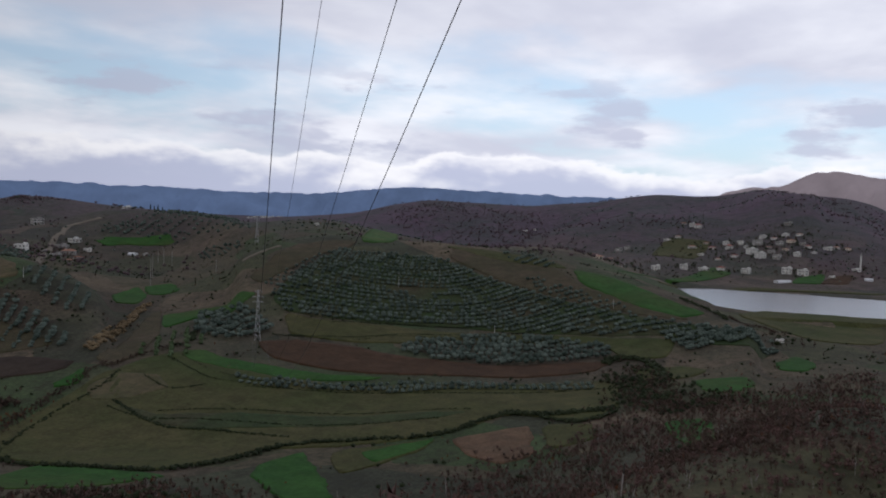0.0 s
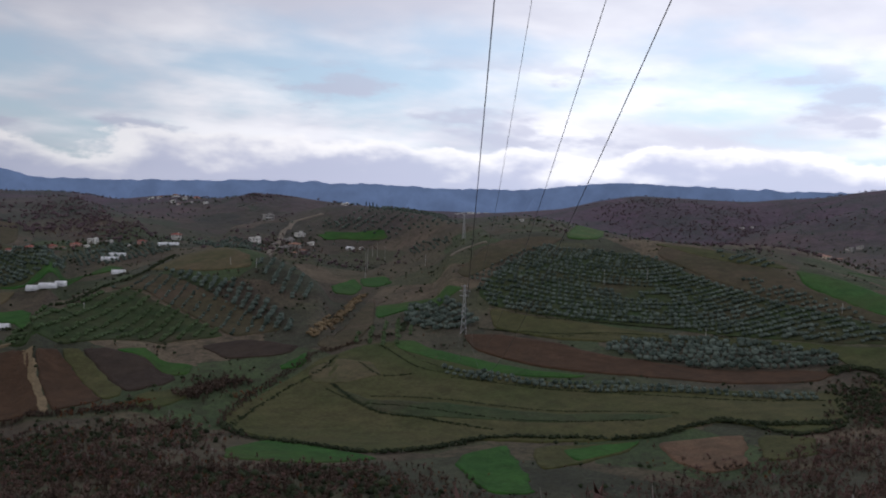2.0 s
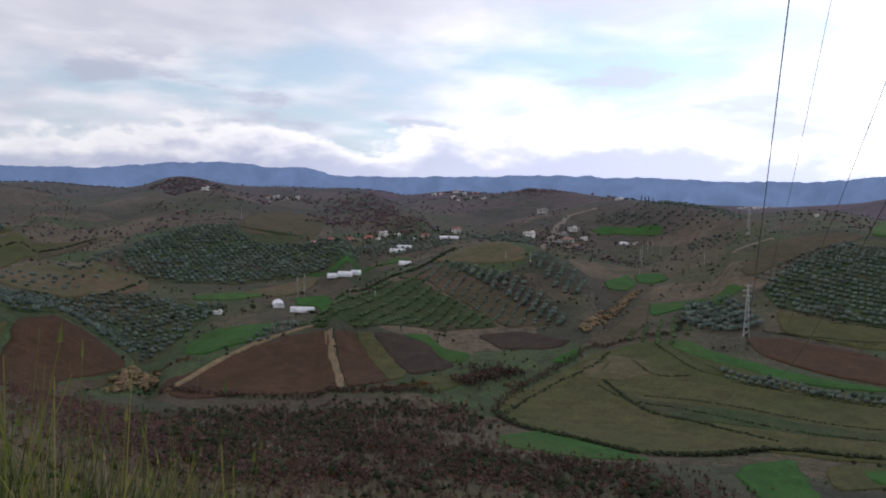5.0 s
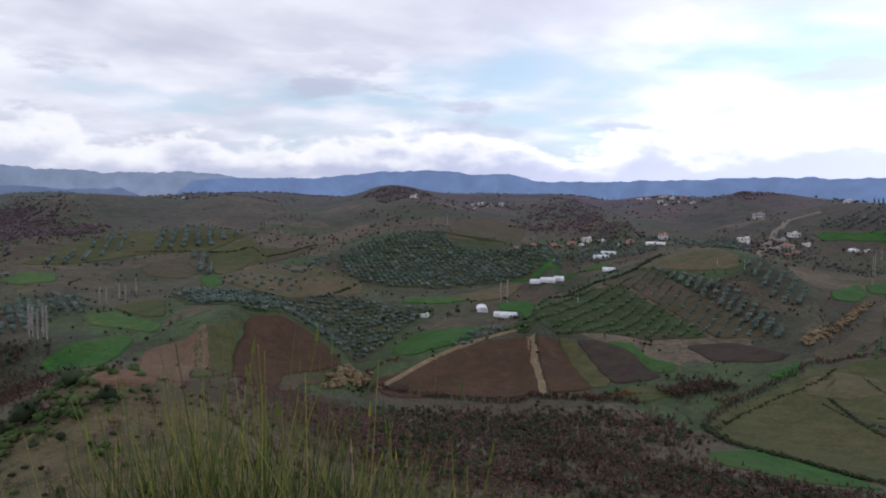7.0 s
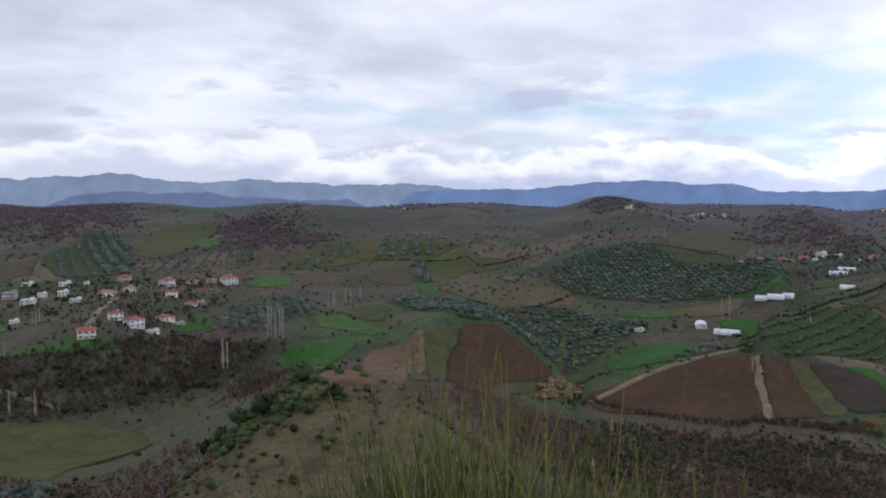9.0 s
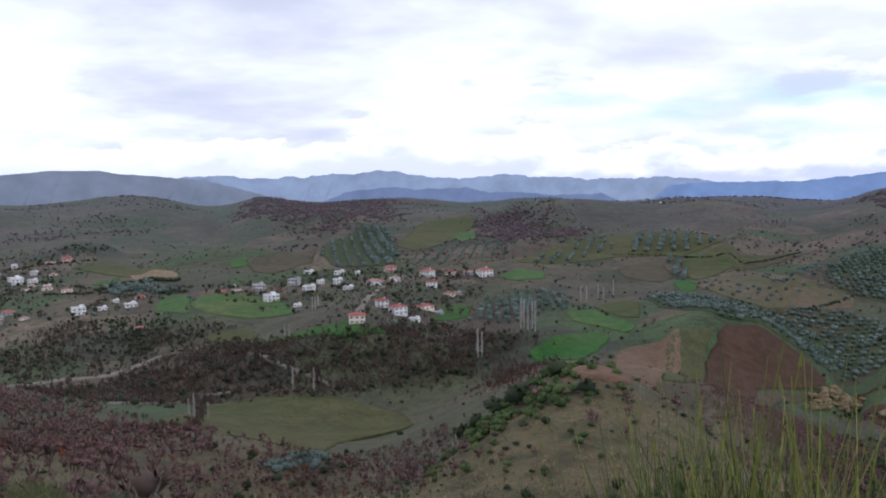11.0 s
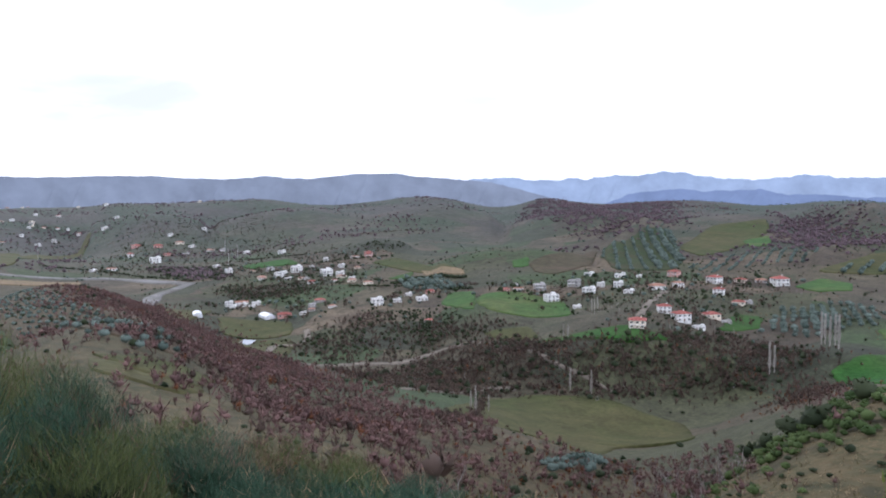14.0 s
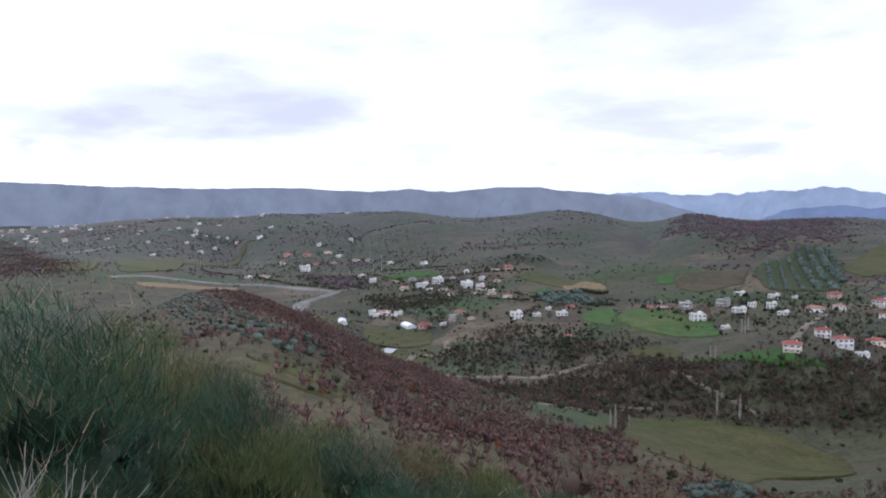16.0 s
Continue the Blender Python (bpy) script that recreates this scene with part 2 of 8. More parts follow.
crest([(-21.4, -3.13, 840), (-20.3, -2.67, 991), (-18.8, -1.84, 1216), (-17.3, -1.17, 1353), (-15.8, -0.89, 1436), (-13.7, -1.04, 1468), (-11.3, -1.26, 1371), (-8.9, -1.72, 1143)], 0.1, 0.07)  # red hill
crest([(-16.0, -4.58, 659), (-13.2, -4.22, 749), (-10.4, -3.68, 806), (-8.0, -3.13, 828), (-6.0, -2.90, 827), (-4.0, -3.14, 808), (-1.6, -3.82, 763), (-0.0, -4.49, 719), (1.6, -5.38, 665), (3.1, -6.35, 599)], 0.12, 0.07)  # olive dome
crest([(5.0, -3.89, 812), (6.6, -3.24, 866), (8.8, -2.83, 925), (11.7, -2.80, 963), (14.9, -3.01, 954), (17.6, -3.10, 906), (19.5, -3.31, 847), (21.4, -3.71, 772)], 0.09, 0.06)  # striped hill
crest([(14.2, -3.24, 954), (15.6, -2.48, 1074), (16.9, -1.62, 1183), (18.2, -0.81, 1290), (19.8, -0.88, 1423), (21.3, -0.87, 1552)], 0.08, 0.06)  # west red hill
crest([(-1.4, -12.81, 386), (0.0, -11.73, 403), (2.2, -9.99, 417), (4.0, -8.88, 418), (6.3, -8.89, 404), (7.8, -9.41, 387), (9.3, -10.04, 362), (10.8, -10.79, 331)], 0.07, 0.07)  # brown knoll
crest([(-21.9, -11.19, 419), (-19.2, -10.70, 433), (-16.1, -10.43, 441), (-12.9, -10.35, 440), (-10.5, -10.63, 434), (-7.4, -11.21, 418), (-4.0, -12.38, 392), (-1.6, -13.60, 367)], 0.08, 0.06)  # plough hill
crest([(21.4, -1.61, 1291), (23.2, -1.23, 1347), (25.7, -1.36, 1361), (28.7, -1.65, 1278), (31.3, -2.18, 1111), (33.3, -3.03, 934), (34.8, -4.21, 757)], 0.1, 0.06)  # west grove hill
crest([(34.4, -4.81, 752), (36.0, -4.21, 832), (38.4, -3.71, 842), (41.2, -3.68, 854), (44.0, -4.13, 867), (46.5, -5.29, 785)], 0.08, 0.06)  # mid west hill
crest([(46.8, -3.76, 1049), (48.2, -3.17, 1066), (49.6, -2.94, 1060), (51.2, -3.31, 1053), (53.6, -3.92, 1043)], 0.05, 0.04)  # dark wood hill
crest([(-10.0, -2.08, 1109), (-8.0, -1.29, 1168), (-6.4, -0.82, 1186), (-4.8, -0.90, 1194), (-2.4, -1.70, 1157), (-0.0, -2.22, 1164), (3.1, -2.33, 1099), (6.2, -2.62, 1000)], 0.09, 0.06)  # north fold
crest([(-44.8, -2.51, 747), (-42.8, -2.17, 872), (-40.0, -1.60, 1011), (-37.6, -1.38, 1096), (-34.8, -1.16, 1154), (-32.4, -1.21, 1167), (-30.0, -1.82, 1147), (-27.6, -2.38, 1095), (-25.3, -2.81, 1011)], 0.09, 0.06)  # village hill
crest([(40.8, -1.53, 1570), (43.2, -1.05, 1584), (45.6, -0.62, 1587), (48.0, -0.90, 1589), (50.4, -1.34, 1584), (52.7, -1.06, 1595), (55.0, -0.79, 1598), (57.3, -0.98, 1600), (59.5, -1.40, 1603), (61.8, -1.92, 1576)], 0.09, 0.05)
crest([(29.4, -1.88, 1080), (32.1, -1.42, 1239), (35.2, -1.15, 1296), (38.4, -1.52, 1354), (41.6, -2.40, 1382)], 0.09, 0.05)
crest([(61.0, -1.93, 1584), (63.2, -1.35, 1634), (65.2, -1.08, 1683), (67.3, -1.40, 1731), (69.9, -1.97, 1793)], 0.09, 0.05)
crest([(3.3, -1.33, 1454), (6.4, -1.00, 1429), (9.6, -1.15, 1378), (12.8, -0.81, 1379), (16.0, -0.55, 1354), (19.2, -0.92, 1224)], 0.08, 0.05)
crest([(-3.4, -0.59, 1316), (-1.1, -1.08, 1341), (1.9, -1.57, 1334), (4.8, -1.21, 1328), (7.6, -0.78, 1321), (9.6, -1.23, 1317), (12.3, -1.96, 1229)], 0.08, 0.05)


# ---- materials ----
def material(name, colours, rough=0.9, scale=1.0, bump=0.3, detail_scale=None, metal=0.0, object_random=0.0, spread=(0.35, 0.65)):
    """A dry natural surface: two colours (or three) mixed by broad and fine noise in metres, with a fine relief."""
    m = bpy.data.materials.new(name)
    m.use_nodes = True
    nt = m.node_tree
    N, L = nt.nodes.new, nt.links.new
    bsdf = nt.nodes["Principled BSDF"]
    bsdf.inputs["Roughness"].default_value, bsdf.inputs["Metallic"].default_value = rough, metal
    bsdf.inputs["Specular IOR Level"].default_value = 0.25 if rough < 0.8 else 0.10
    geo = N("ShaderNodeNewGeometry")

    def fbm(size, detail):
        n = N("ShaderNodeTexNoise")
        L(geo.outputs["Position"], n.inputs["Vector"])
        n.inputs["Scale"].default_value, n.inputs["Detail"].default_value = 1.0 / size, detail
        n.inputs["Roughness"].default_value = 0.62
        return n.outputs["Fac"]

    def spreaded(v, low, high):
        n = N("ShaderNodeMapRange")
        L(v, n.inputs["Value"])
        n.inputs["From Min"].default_value, n.inputs["From Max"].default_value = low, high
        return n.outputs["Result"]

    def mix(f, a, b):
        n = N("ShaderNodeMix")
        n.data_type = "RGBA"
        for sock, v in ((n.inputs["Factor"], f), (n.inputs["A"], a), (n.inputs["B"], b)):
            if isinstance(v, tuple):
                sock.default_value = (*v, 1)
            elif isinstance(v, (int, float)):
                sock.default_value = v
            else:
                L(v, sock)
        return n.outputs["Result"]

    fine_size = detail_scale or scale * 0.12
    broad, fine = fbm(scale, 5), fbm(fine_size, 6)
    col = mix(spreaded(broad, *spread), colours[0], colours[1])
    if len(colours) > 2:
        col = mix(spreaded(fbm(scale * 2.7, 4), 0.48, 0.66), col, colours[2])
    dark = N("ShaderNodeHueSaturation")
    L(col, dark.inputs["Color"])
    val = spreaded(fine, 0.2, 0.8)
    add = N("ShaderNodeMath")
    add.operation = "MULTIPLY_ADD"
    L(val, add.inputs[0])
    add.inputs[1].default_value, add.inputs[2].default_value = 0.9, 0.55
    patch = N("ShaderNodeMath")
    patch.operation = "MULTIPLY_ADD"
    L(spreaded(fbm(scale * 0.33, 5), 0.3, 0.7), patch.inputs[0])
    patch.inputs[1].default_value, patch.inputs[2].default_value = 0.5, 0.75
    joint = N("ShaderNodeMath")
    joint.operation = "MULTIPLY"
    L(add.outputs[0], joint.inputs[0])
    L(patch.outputs[0], joint.inputs[1])
    out = joint.outputs[0]
    if object_random:
        info = N("ShaderNodeObjectInfo")
        var = N("ShaderNodeMath")
        var.operation = "MULTIPLY_ADD"
        L(info.outputs["Random"], var.inputs[0])
        var.inputs[1].default_value, var.inputs[2].default_value = object_random, 1 - object_random / 2
        both = N("ShaderNodeMath")
        both.operation = "MULTIPLY"
        L(out, both.inputs[0])
        L(var.outputs[0], both.inputs[1])
        out = both.outputs[0]
    L(out, dark.inputs["Value"])
    L(dark.outputs[0], bsdf.inputs["Base Color"])
    if bump:
        b = N("ShaderNodeBump")
        b.inputs["Strength"].default_value, b.inputs["Distance"].default_value = bump, fine_size * 0.5
        L(fine, b.inputs["Height"])
        L(b.outputs[0], bsdf.inputs["Normal"])
    return m


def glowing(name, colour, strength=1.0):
    """Far slopes through much air: haze painted as a glowing colour, in soft folds."""
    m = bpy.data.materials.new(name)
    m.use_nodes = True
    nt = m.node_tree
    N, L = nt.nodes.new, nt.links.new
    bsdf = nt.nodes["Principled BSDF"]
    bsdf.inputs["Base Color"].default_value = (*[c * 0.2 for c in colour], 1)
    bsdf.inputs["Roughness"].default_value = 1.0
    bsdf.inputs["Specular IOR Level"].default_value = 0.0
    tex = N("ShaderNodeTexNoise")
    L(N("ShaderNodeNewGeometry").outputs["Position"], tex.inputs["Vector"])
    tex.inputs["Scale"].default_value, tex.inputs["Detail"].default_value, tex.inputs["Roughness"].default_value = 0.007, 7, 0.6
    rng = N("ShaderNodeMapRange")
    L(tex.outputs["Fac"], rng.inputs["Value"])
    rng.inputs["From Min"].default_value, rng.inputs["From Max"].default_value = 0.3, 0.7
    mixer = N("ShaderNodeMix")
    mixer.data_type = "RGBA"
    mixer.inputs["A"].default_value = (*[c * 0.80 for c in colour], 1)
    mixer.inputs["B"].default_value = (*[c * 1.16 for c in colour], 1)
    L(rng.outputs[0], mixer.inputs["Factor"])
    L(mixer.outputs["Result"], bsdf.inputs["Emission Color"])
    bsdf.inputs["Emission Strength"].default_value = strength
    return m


def linked(name, verts, faces, mat, smooth=True, parent=None):
    me = bpy.data.meshes.new(name)
    me.from_pydata(verts, [], faces)
    me.materials.append(mat)
    if smooth:
        me.polygons.foreach_set("use_smooth", [True] * len(me.polygons))
    ob = new(name, me)
    if parent is not None:
        ob.parent = parent
    return ob


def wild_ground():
    """Hill country: rough grass, bare soil and brown heath in patches, with a mosaic of old parcels."""
    m = bpy.data.materials.new("wild_ground")
    m.use_nodes = True
    nt = m.node_tree
    N, L = nt.nodes.new, nt.links.new
    bsdf = nt.nodes["Principled BSDF"]
    bsdf.inputs["Roughness"].default_value = 0.95
    bsdf.inputs["Specular IOR Level"].default_value = 0.16
    geo = N("ShaderNodeNewGeometry").outputs["Position"]

    def fbm(size, detail, low, high, distort=0.0):
        n = N("ShaderNodeTexNoise")
        L(geo, n.inputs["Vector"])
        n.inputs["Scale"].default_value, n.inputs["Detail"].default_value = 1.0 / size, detail
        n.inputs["Roughness"].default_value, n.inputs["Distortion"].default_value = 0.62, distort
        r = N("ShaderNodeMapRange")
        L(n.outputs["Fac"], r.inputs["Value"])
        r.inputs["From Min"].default_value, r.inputs["From Max"].default_value = low, high
        return r.outputs[0], n.outputs["Fac"]

    def mix(f, a, b, mode="MIX"):
        n = N("ShaderNodeMix")
        n.data_type, n.blend_type = "RGBA", mode
        for sock, v in ((n.inputs["Factor"], f), (n.inputs["A"], a), (n.inputs["B"], b)):
            if isinstance(v, tuple):
                sock.default_value = (*v, 1)
            elif isinstance(v, (int, float)):
                sock.default_value = v
            else:
                L(v, sock)
        return n.outputs["Result"]

    grass = mix(fbm(35, 6, 0.35, 0.65)[0], (0.044, 0.054, 0.030), (0.078, 0.071, 0.050))
    heath = mix(fbm(22, 6, 0.35, 0.65)[0], (0.064, 0.055, 0.043), (0.038, 0.041, 0.030))
    col = mix(fbm(170, 5, 0.40, 0.56, 0.6)[0], grass, heath)
    cells = N("ShaderNodeTexVoronoi")
    cells.inputs["Scale"].default_value = 1 / 75
    warp = N("ShaderNodeTexNoise")
    L(geo, warp.inputs["Vector"])
    warp.inputs["Scale"].default_value, warp.inputs["Detail"].default_value = 0.02, 3
    shift = N("ShaderNodeVectorMath")
    shift.operation = "MULTIPLY_ADD"
    L(warp.outputs["Color"], shift.inputs[0])
    shift.inputs[1].default_value = (50, 50, 0)
    L(geo, shift.inputs[2])
    L(shift.outputs[0], cells.inputs["Vector"])
    ramp = N("ShaderNodeValToRGB")
    ramp.color_ramp.interpolation = "CONSTANT"
    stops = [(0.0, (0.052, 0.056, 0.032)), (0.20, (0.074, 0.063, 0.044)), (0.40, (0.038, 0.044, 0.030)), (0.56, (0.105, 0.082, 0.060)),
             (0.70, (0.038, 0.062, 0.026)), (0.82, (0.062, 0.049, 0.038))]
    for k, (at, c) in enumerate(stops):
        e = ramp.color_ramp.elements[k] if k < 2 else ramp.color_ramp.elements.new(at)
        e.position, e.color = at, (*c, 1)
    parts = N("ShaderNodeSeparateColor")
    L(cells.outputs["Color"], parts.inputs[0])
    L(parts.outputs[0], ramp.inputs[0])
    col = mix(fbm(260, 3, 0.36, 0.48)[0], col, mix(0.85, col, ramp.outputs[0]))
    strips = fbm(28, 4, 0.3, 0.7, 0.4)[0]
    col = mix(1.0, col, mix(strips, (0.72, 0.70, 0.74), (1.28, 1.28, 1.2)), "MULTIPLY")
    tufts, height = fbm(1.6, 5, 0.25, 0.75)
    col = mix(1.0, col, mix(tufts, (0.40, 0.40, 0.42), (1.6, 1.58, 1.5)), "MULTIPLY")
    # dry grass on the hilltop and its spur
    flat = N("ShaderNodeVectorMath")
    flat.operation = "MULTIPLY"
    L(geo, flat.inputs[0])
    flat.inputs[1].default_value = (1, 1, 0)
    far = N("ShaderNodeVectorMath")
    far.operation = "LENGTH"
    L(flat.outputs[0], far.inputs[0])
    top = N("ShaderNodeMapRange")
    L(far.outputs["Value"], top.inputs["Value"])
    for k, v in (("From Min", 90), ("From Max", 210), ("To Min", 0.8), ("To Max", 0.0)):
        top.inputs[k].default_value = v
    sward = mix(fbm(2.6, 6, 0.36, 0.64)[0], (0.038, 0.040, 0.018), (0.110, 0.080, 0.042))
    sward = mix(fbm(9, 5, 0.45, 0.62)[0], sward, mix(fbm(0.5, 4, 0.35, 0.65)[0], (0.135, 0.098, 0.054), (0.055, 0.055, 0.024)))
    col = mix(top.outputs[0], col, sward)
    # far hills: leafless mauve woods and heath, plus haze painted in by distance
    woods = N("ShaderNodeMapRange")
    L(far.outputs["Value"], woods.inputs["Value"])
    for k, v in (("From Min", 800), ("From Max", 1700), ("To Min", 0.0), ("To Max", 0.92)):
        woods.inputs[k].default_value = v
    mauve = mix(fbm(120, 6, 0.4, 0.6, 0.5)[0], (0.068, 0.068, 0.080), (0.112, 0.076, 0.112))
    hazy_heath = mix(fbm(160, 6, 0.4, 0.6, 0.5)[0], (0.058, 0.078, 0.060), (0.080, 0.079, 0.076))
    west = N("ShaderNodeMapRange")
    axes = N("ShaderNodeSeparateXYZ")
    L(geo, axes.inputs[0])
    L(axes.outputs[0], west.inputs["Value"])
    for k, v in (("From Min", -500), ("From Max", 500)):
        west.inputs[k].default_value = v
    mauve = mix(west.outputs[0], hazy_heath, mauve)
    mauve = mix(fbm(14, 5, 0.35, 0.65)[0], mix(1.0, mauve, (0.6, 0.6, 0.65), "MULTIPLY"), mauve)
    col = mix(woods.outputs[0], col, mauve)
    shrub = fbm(7.0, 4, 0.50, 0.62)[0]
    col = mix(shrub, col, mix(0.6, col, (0.026, 0.026, 0.015)))
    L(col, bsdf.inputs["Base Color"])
    b = N("ShaderNodeBump")
    b.inputs["Strength"].default_value, b.inputs["Distance"].default_value = 0.7, 0.8
    L(height, b.inputs["Height"])
    L(b.outputs[0], bsdf.inputs["Normal"])
    return m


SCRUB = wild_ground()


# ---- the ground, one sheet to the horizon ----
def build_ground():
    bearings = np.concatenate([np.arange(-180, -94, 4.0), np.arange(-94, 94, 0.3), np.arange(94, 180, 4.0)])
    dists = 0.7 * (4900 / 0.7) ** (np.arange(371) / 370.0)
    a, d = np.meshgrid(np.radians(bearings), dists)
    x, y = -np.sin(a) * d, np.cos(a) * d
    z = relief(x, y)
    n, rows = len(bearings), len(dists)
    verts = np.concatenate([np.stack([x, y, z], -1).reshape(-1, 3), [[0, 0, lie(0, 0)]]])
    i, j = np.meshgrid(np.arange(rows - 1), np.arange(n), indexing="ij")
    k = (j + 1) % n
    quads = np.stack([i * n + j, (i + 1) * n + j, (i + 1) * n + k, i * n + k], -1).reshape(-1, 4)
    j = np.arange(n)
    tris = np.stack([np.full(n, len(verts) - 1), j, (j + 1) % n], -1)
    me = bpy.data.meshes.new("ground")
    me.vertices.add(len(verts))
    me.vertices.foreach_set("co", verts.ravel())
    loops = np.concatenate([quads.ravel(), tris.ravel()])
    me.loops.add(len(loops))
    me.loops.foreach_set("vertex_index", loops)
    starts = np.concatenate([np.arange(len(quads)) * 4, len(quads) * 4 + np.arange(n) * 3])
    me.polygons.add(len(starts))
    me.polygons.foreach_set("loop_start", starts)
    me.update(calc_edges=True)
    me.polygons.foreach_set("use_smooth", np.ones(len(starts), bool))
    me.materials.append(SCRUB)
    ob = new("ground", me)
    tagged(ob, "rolling hill country of dull winter grass, bare soil and brown scrub", "ground", kind="structure")
    me.validate()


build_ground()


# ---- far mountains, the blue of distance painted into their glow ----
def far_range(name, dist, knots, foot, mat, label, rough=0.05, seed=0):
    """A range of mountains: crest heights in degrees over bearings, a long slope towards the viewer."""
    b = np.arange(knots[0][0], knots[-1][0] + 0.01, 0.12)
    crest = np.interp(b, [k[0] for k in knots], [k[1] for k in knots])
    crest = np.convolve(np.pad(crest, 2, "edge"), np.ones(5) / 5, "valid")
    crest = crest + rough * (ripple(b, b * 0, 1.1, seed) + 0.8 * ripple(b, b * 0, 0.45, seed + 1) + 0.5 * ripple(b, b * 0, 0.21, seed + 2))
    steps = 26
    verts, faces = [], []
    for i, (bb, c) in enumerate(zip(b, crest)):
        a = radians(bb)
        for s in range(steps):
            f = s / (steps - 1)
            d = dist - 250 * (1 - f)
            spur = 0.5 + 0.5 * math.sin(bb * 2.3 + 3 * math.sin(bb * 0.7 + f * 2.2) + seed)
            h = foot + (math.tan(radians(c)) * dist - foot) * (f ** (0.7 + 0.9 * spur))
            verts.append((-math.sin(a) * d, math.cos(a) * d, EYE_HEIGHT + h))
    for i in range(len(b) - 1):
        for s in range(steps - 1):
            p = i * steps + s
            faces.append((p, p + steps, p + steps + 1, p + 1))
    ob = linked(name, verts, faces, mat)
    return tagged(ob, label, "mountains", kind="structure")


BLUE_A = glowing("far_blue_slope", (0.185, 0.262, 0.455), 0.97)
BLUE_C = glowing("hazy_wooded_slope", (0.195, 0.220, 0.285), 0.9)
# pink sunlight is put into this slope's glow
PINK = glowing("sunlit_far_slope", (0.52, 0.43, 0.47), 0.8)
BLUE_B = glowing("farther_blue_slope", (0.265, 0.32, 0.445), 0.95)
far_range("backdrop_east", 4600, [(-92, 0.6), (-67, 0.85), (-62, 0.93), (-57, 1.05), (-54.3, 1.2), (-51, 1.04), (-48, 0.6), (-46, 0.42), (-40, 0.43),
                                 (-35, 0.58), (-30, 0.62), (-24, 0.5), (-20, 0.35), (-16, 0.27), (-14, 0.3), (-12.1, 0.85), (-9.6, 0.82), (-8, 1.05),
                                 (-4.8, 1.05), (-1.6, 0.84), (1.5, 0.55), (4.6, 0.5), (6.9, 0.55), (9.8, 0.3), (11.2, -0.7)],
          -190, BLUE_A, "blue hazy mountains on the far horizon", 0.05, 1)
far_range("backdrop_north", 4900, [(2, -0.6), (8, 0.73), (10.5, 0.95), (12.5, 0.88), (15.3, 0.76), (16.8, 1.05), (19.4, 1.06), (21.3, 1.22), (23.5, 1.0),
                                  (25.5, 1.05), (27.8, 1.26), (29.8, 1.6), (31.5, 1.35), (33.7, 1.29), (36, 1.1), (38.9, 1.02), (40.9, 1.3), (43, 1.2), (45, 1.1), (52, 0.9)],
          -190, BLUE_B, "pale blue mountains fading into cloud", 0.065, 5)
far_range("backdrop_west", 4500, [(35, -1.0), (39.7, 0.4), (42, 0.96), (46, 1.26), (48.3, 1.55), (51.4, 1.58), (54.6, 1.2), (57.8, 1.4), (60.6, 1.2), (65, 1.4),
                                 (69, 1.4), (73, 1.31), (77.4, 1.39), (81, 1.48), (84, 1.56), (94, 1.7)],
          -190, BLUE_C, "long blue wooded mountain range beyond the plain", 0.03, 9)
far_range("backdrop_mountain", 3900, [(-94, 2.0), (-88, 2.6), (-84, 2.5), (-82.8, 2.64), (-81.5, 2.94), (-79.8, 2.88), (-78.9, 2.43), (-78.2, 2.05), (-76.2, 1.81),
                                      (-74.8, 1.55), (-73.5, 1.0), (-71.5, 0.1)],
          -150, PINK, "bare mountain with pink sunlight painted into its glow", 0.05, 3)
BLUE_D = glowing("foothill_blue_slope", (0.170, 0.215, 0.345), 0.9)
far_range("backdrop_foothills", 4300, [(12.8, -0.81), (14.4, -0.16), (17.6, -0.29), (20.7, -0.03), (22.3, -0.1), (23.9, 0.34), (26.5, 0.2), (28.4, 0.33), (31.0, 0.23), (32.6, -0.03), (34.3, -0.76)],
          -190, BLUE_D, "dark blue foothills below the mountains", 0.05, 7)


# ---- foliage and made surfaces ----
def foliage(name, first, second, rough=0.8, by_island=True):
    """Leaves, stems and twigs: colour varies from clump to clump."""
    m = bpy.data.materials.new(name)
    m.use_nodes = True
    nt = m.node_tree
    N, L = nt.nodes.new, nt.links.new
    bsdf = nt.nodes["Principled BSDF"]
    bsdf.inputs["Roughness"].default_value = rough
    bsdf.inputs["Specular IOR Level"].default_value = 0.07
    geo = N("ShaderNodeNewGeometry")
    tex = N("ShaderNodeTexNoise")
    L(geo.outputs["Position"], tex.inputs["Vector"])
    tex.inputs["Scale"].default_value, tex.inputs["Detail"].default_value = 0.06, 4
    add = N("ShaderNodeMath")
    add.operation = "MULTIPLY_ADD"
    L(geo.outputs["Random Per Island"], add.inputs[0])
    add.inputs[1].default_value = 0.75 if by_island else 0.0
    rng = N("ShaderNodeMapRange")
    L(tex.outputs["Fac"], rng.inputs["Value"])
    rng.inputs["From Min"].default_value, rng.inputs["From Max"].default_value = 0.3, 0.7
    rng.inputs["To Min"].default_value, rng.inputs["To Max"].default_value = -0.15, 0.45
    L(rng.outputs[0], add.inputs[2])
    add.use_clamp = True
    mixer = N("ShaderNodeMix")
    mixer.data_type = "RGBA"
    mixer.inputs["A"].default_value, mixer.inputs["B"].default_value = (*first, 1), (*second, 1)
    L(add.outputs[0], mixer.inputs["Factor"])
    L(mixer.outputs["Result"], bsdf.inputs["Base Color"])
    return m


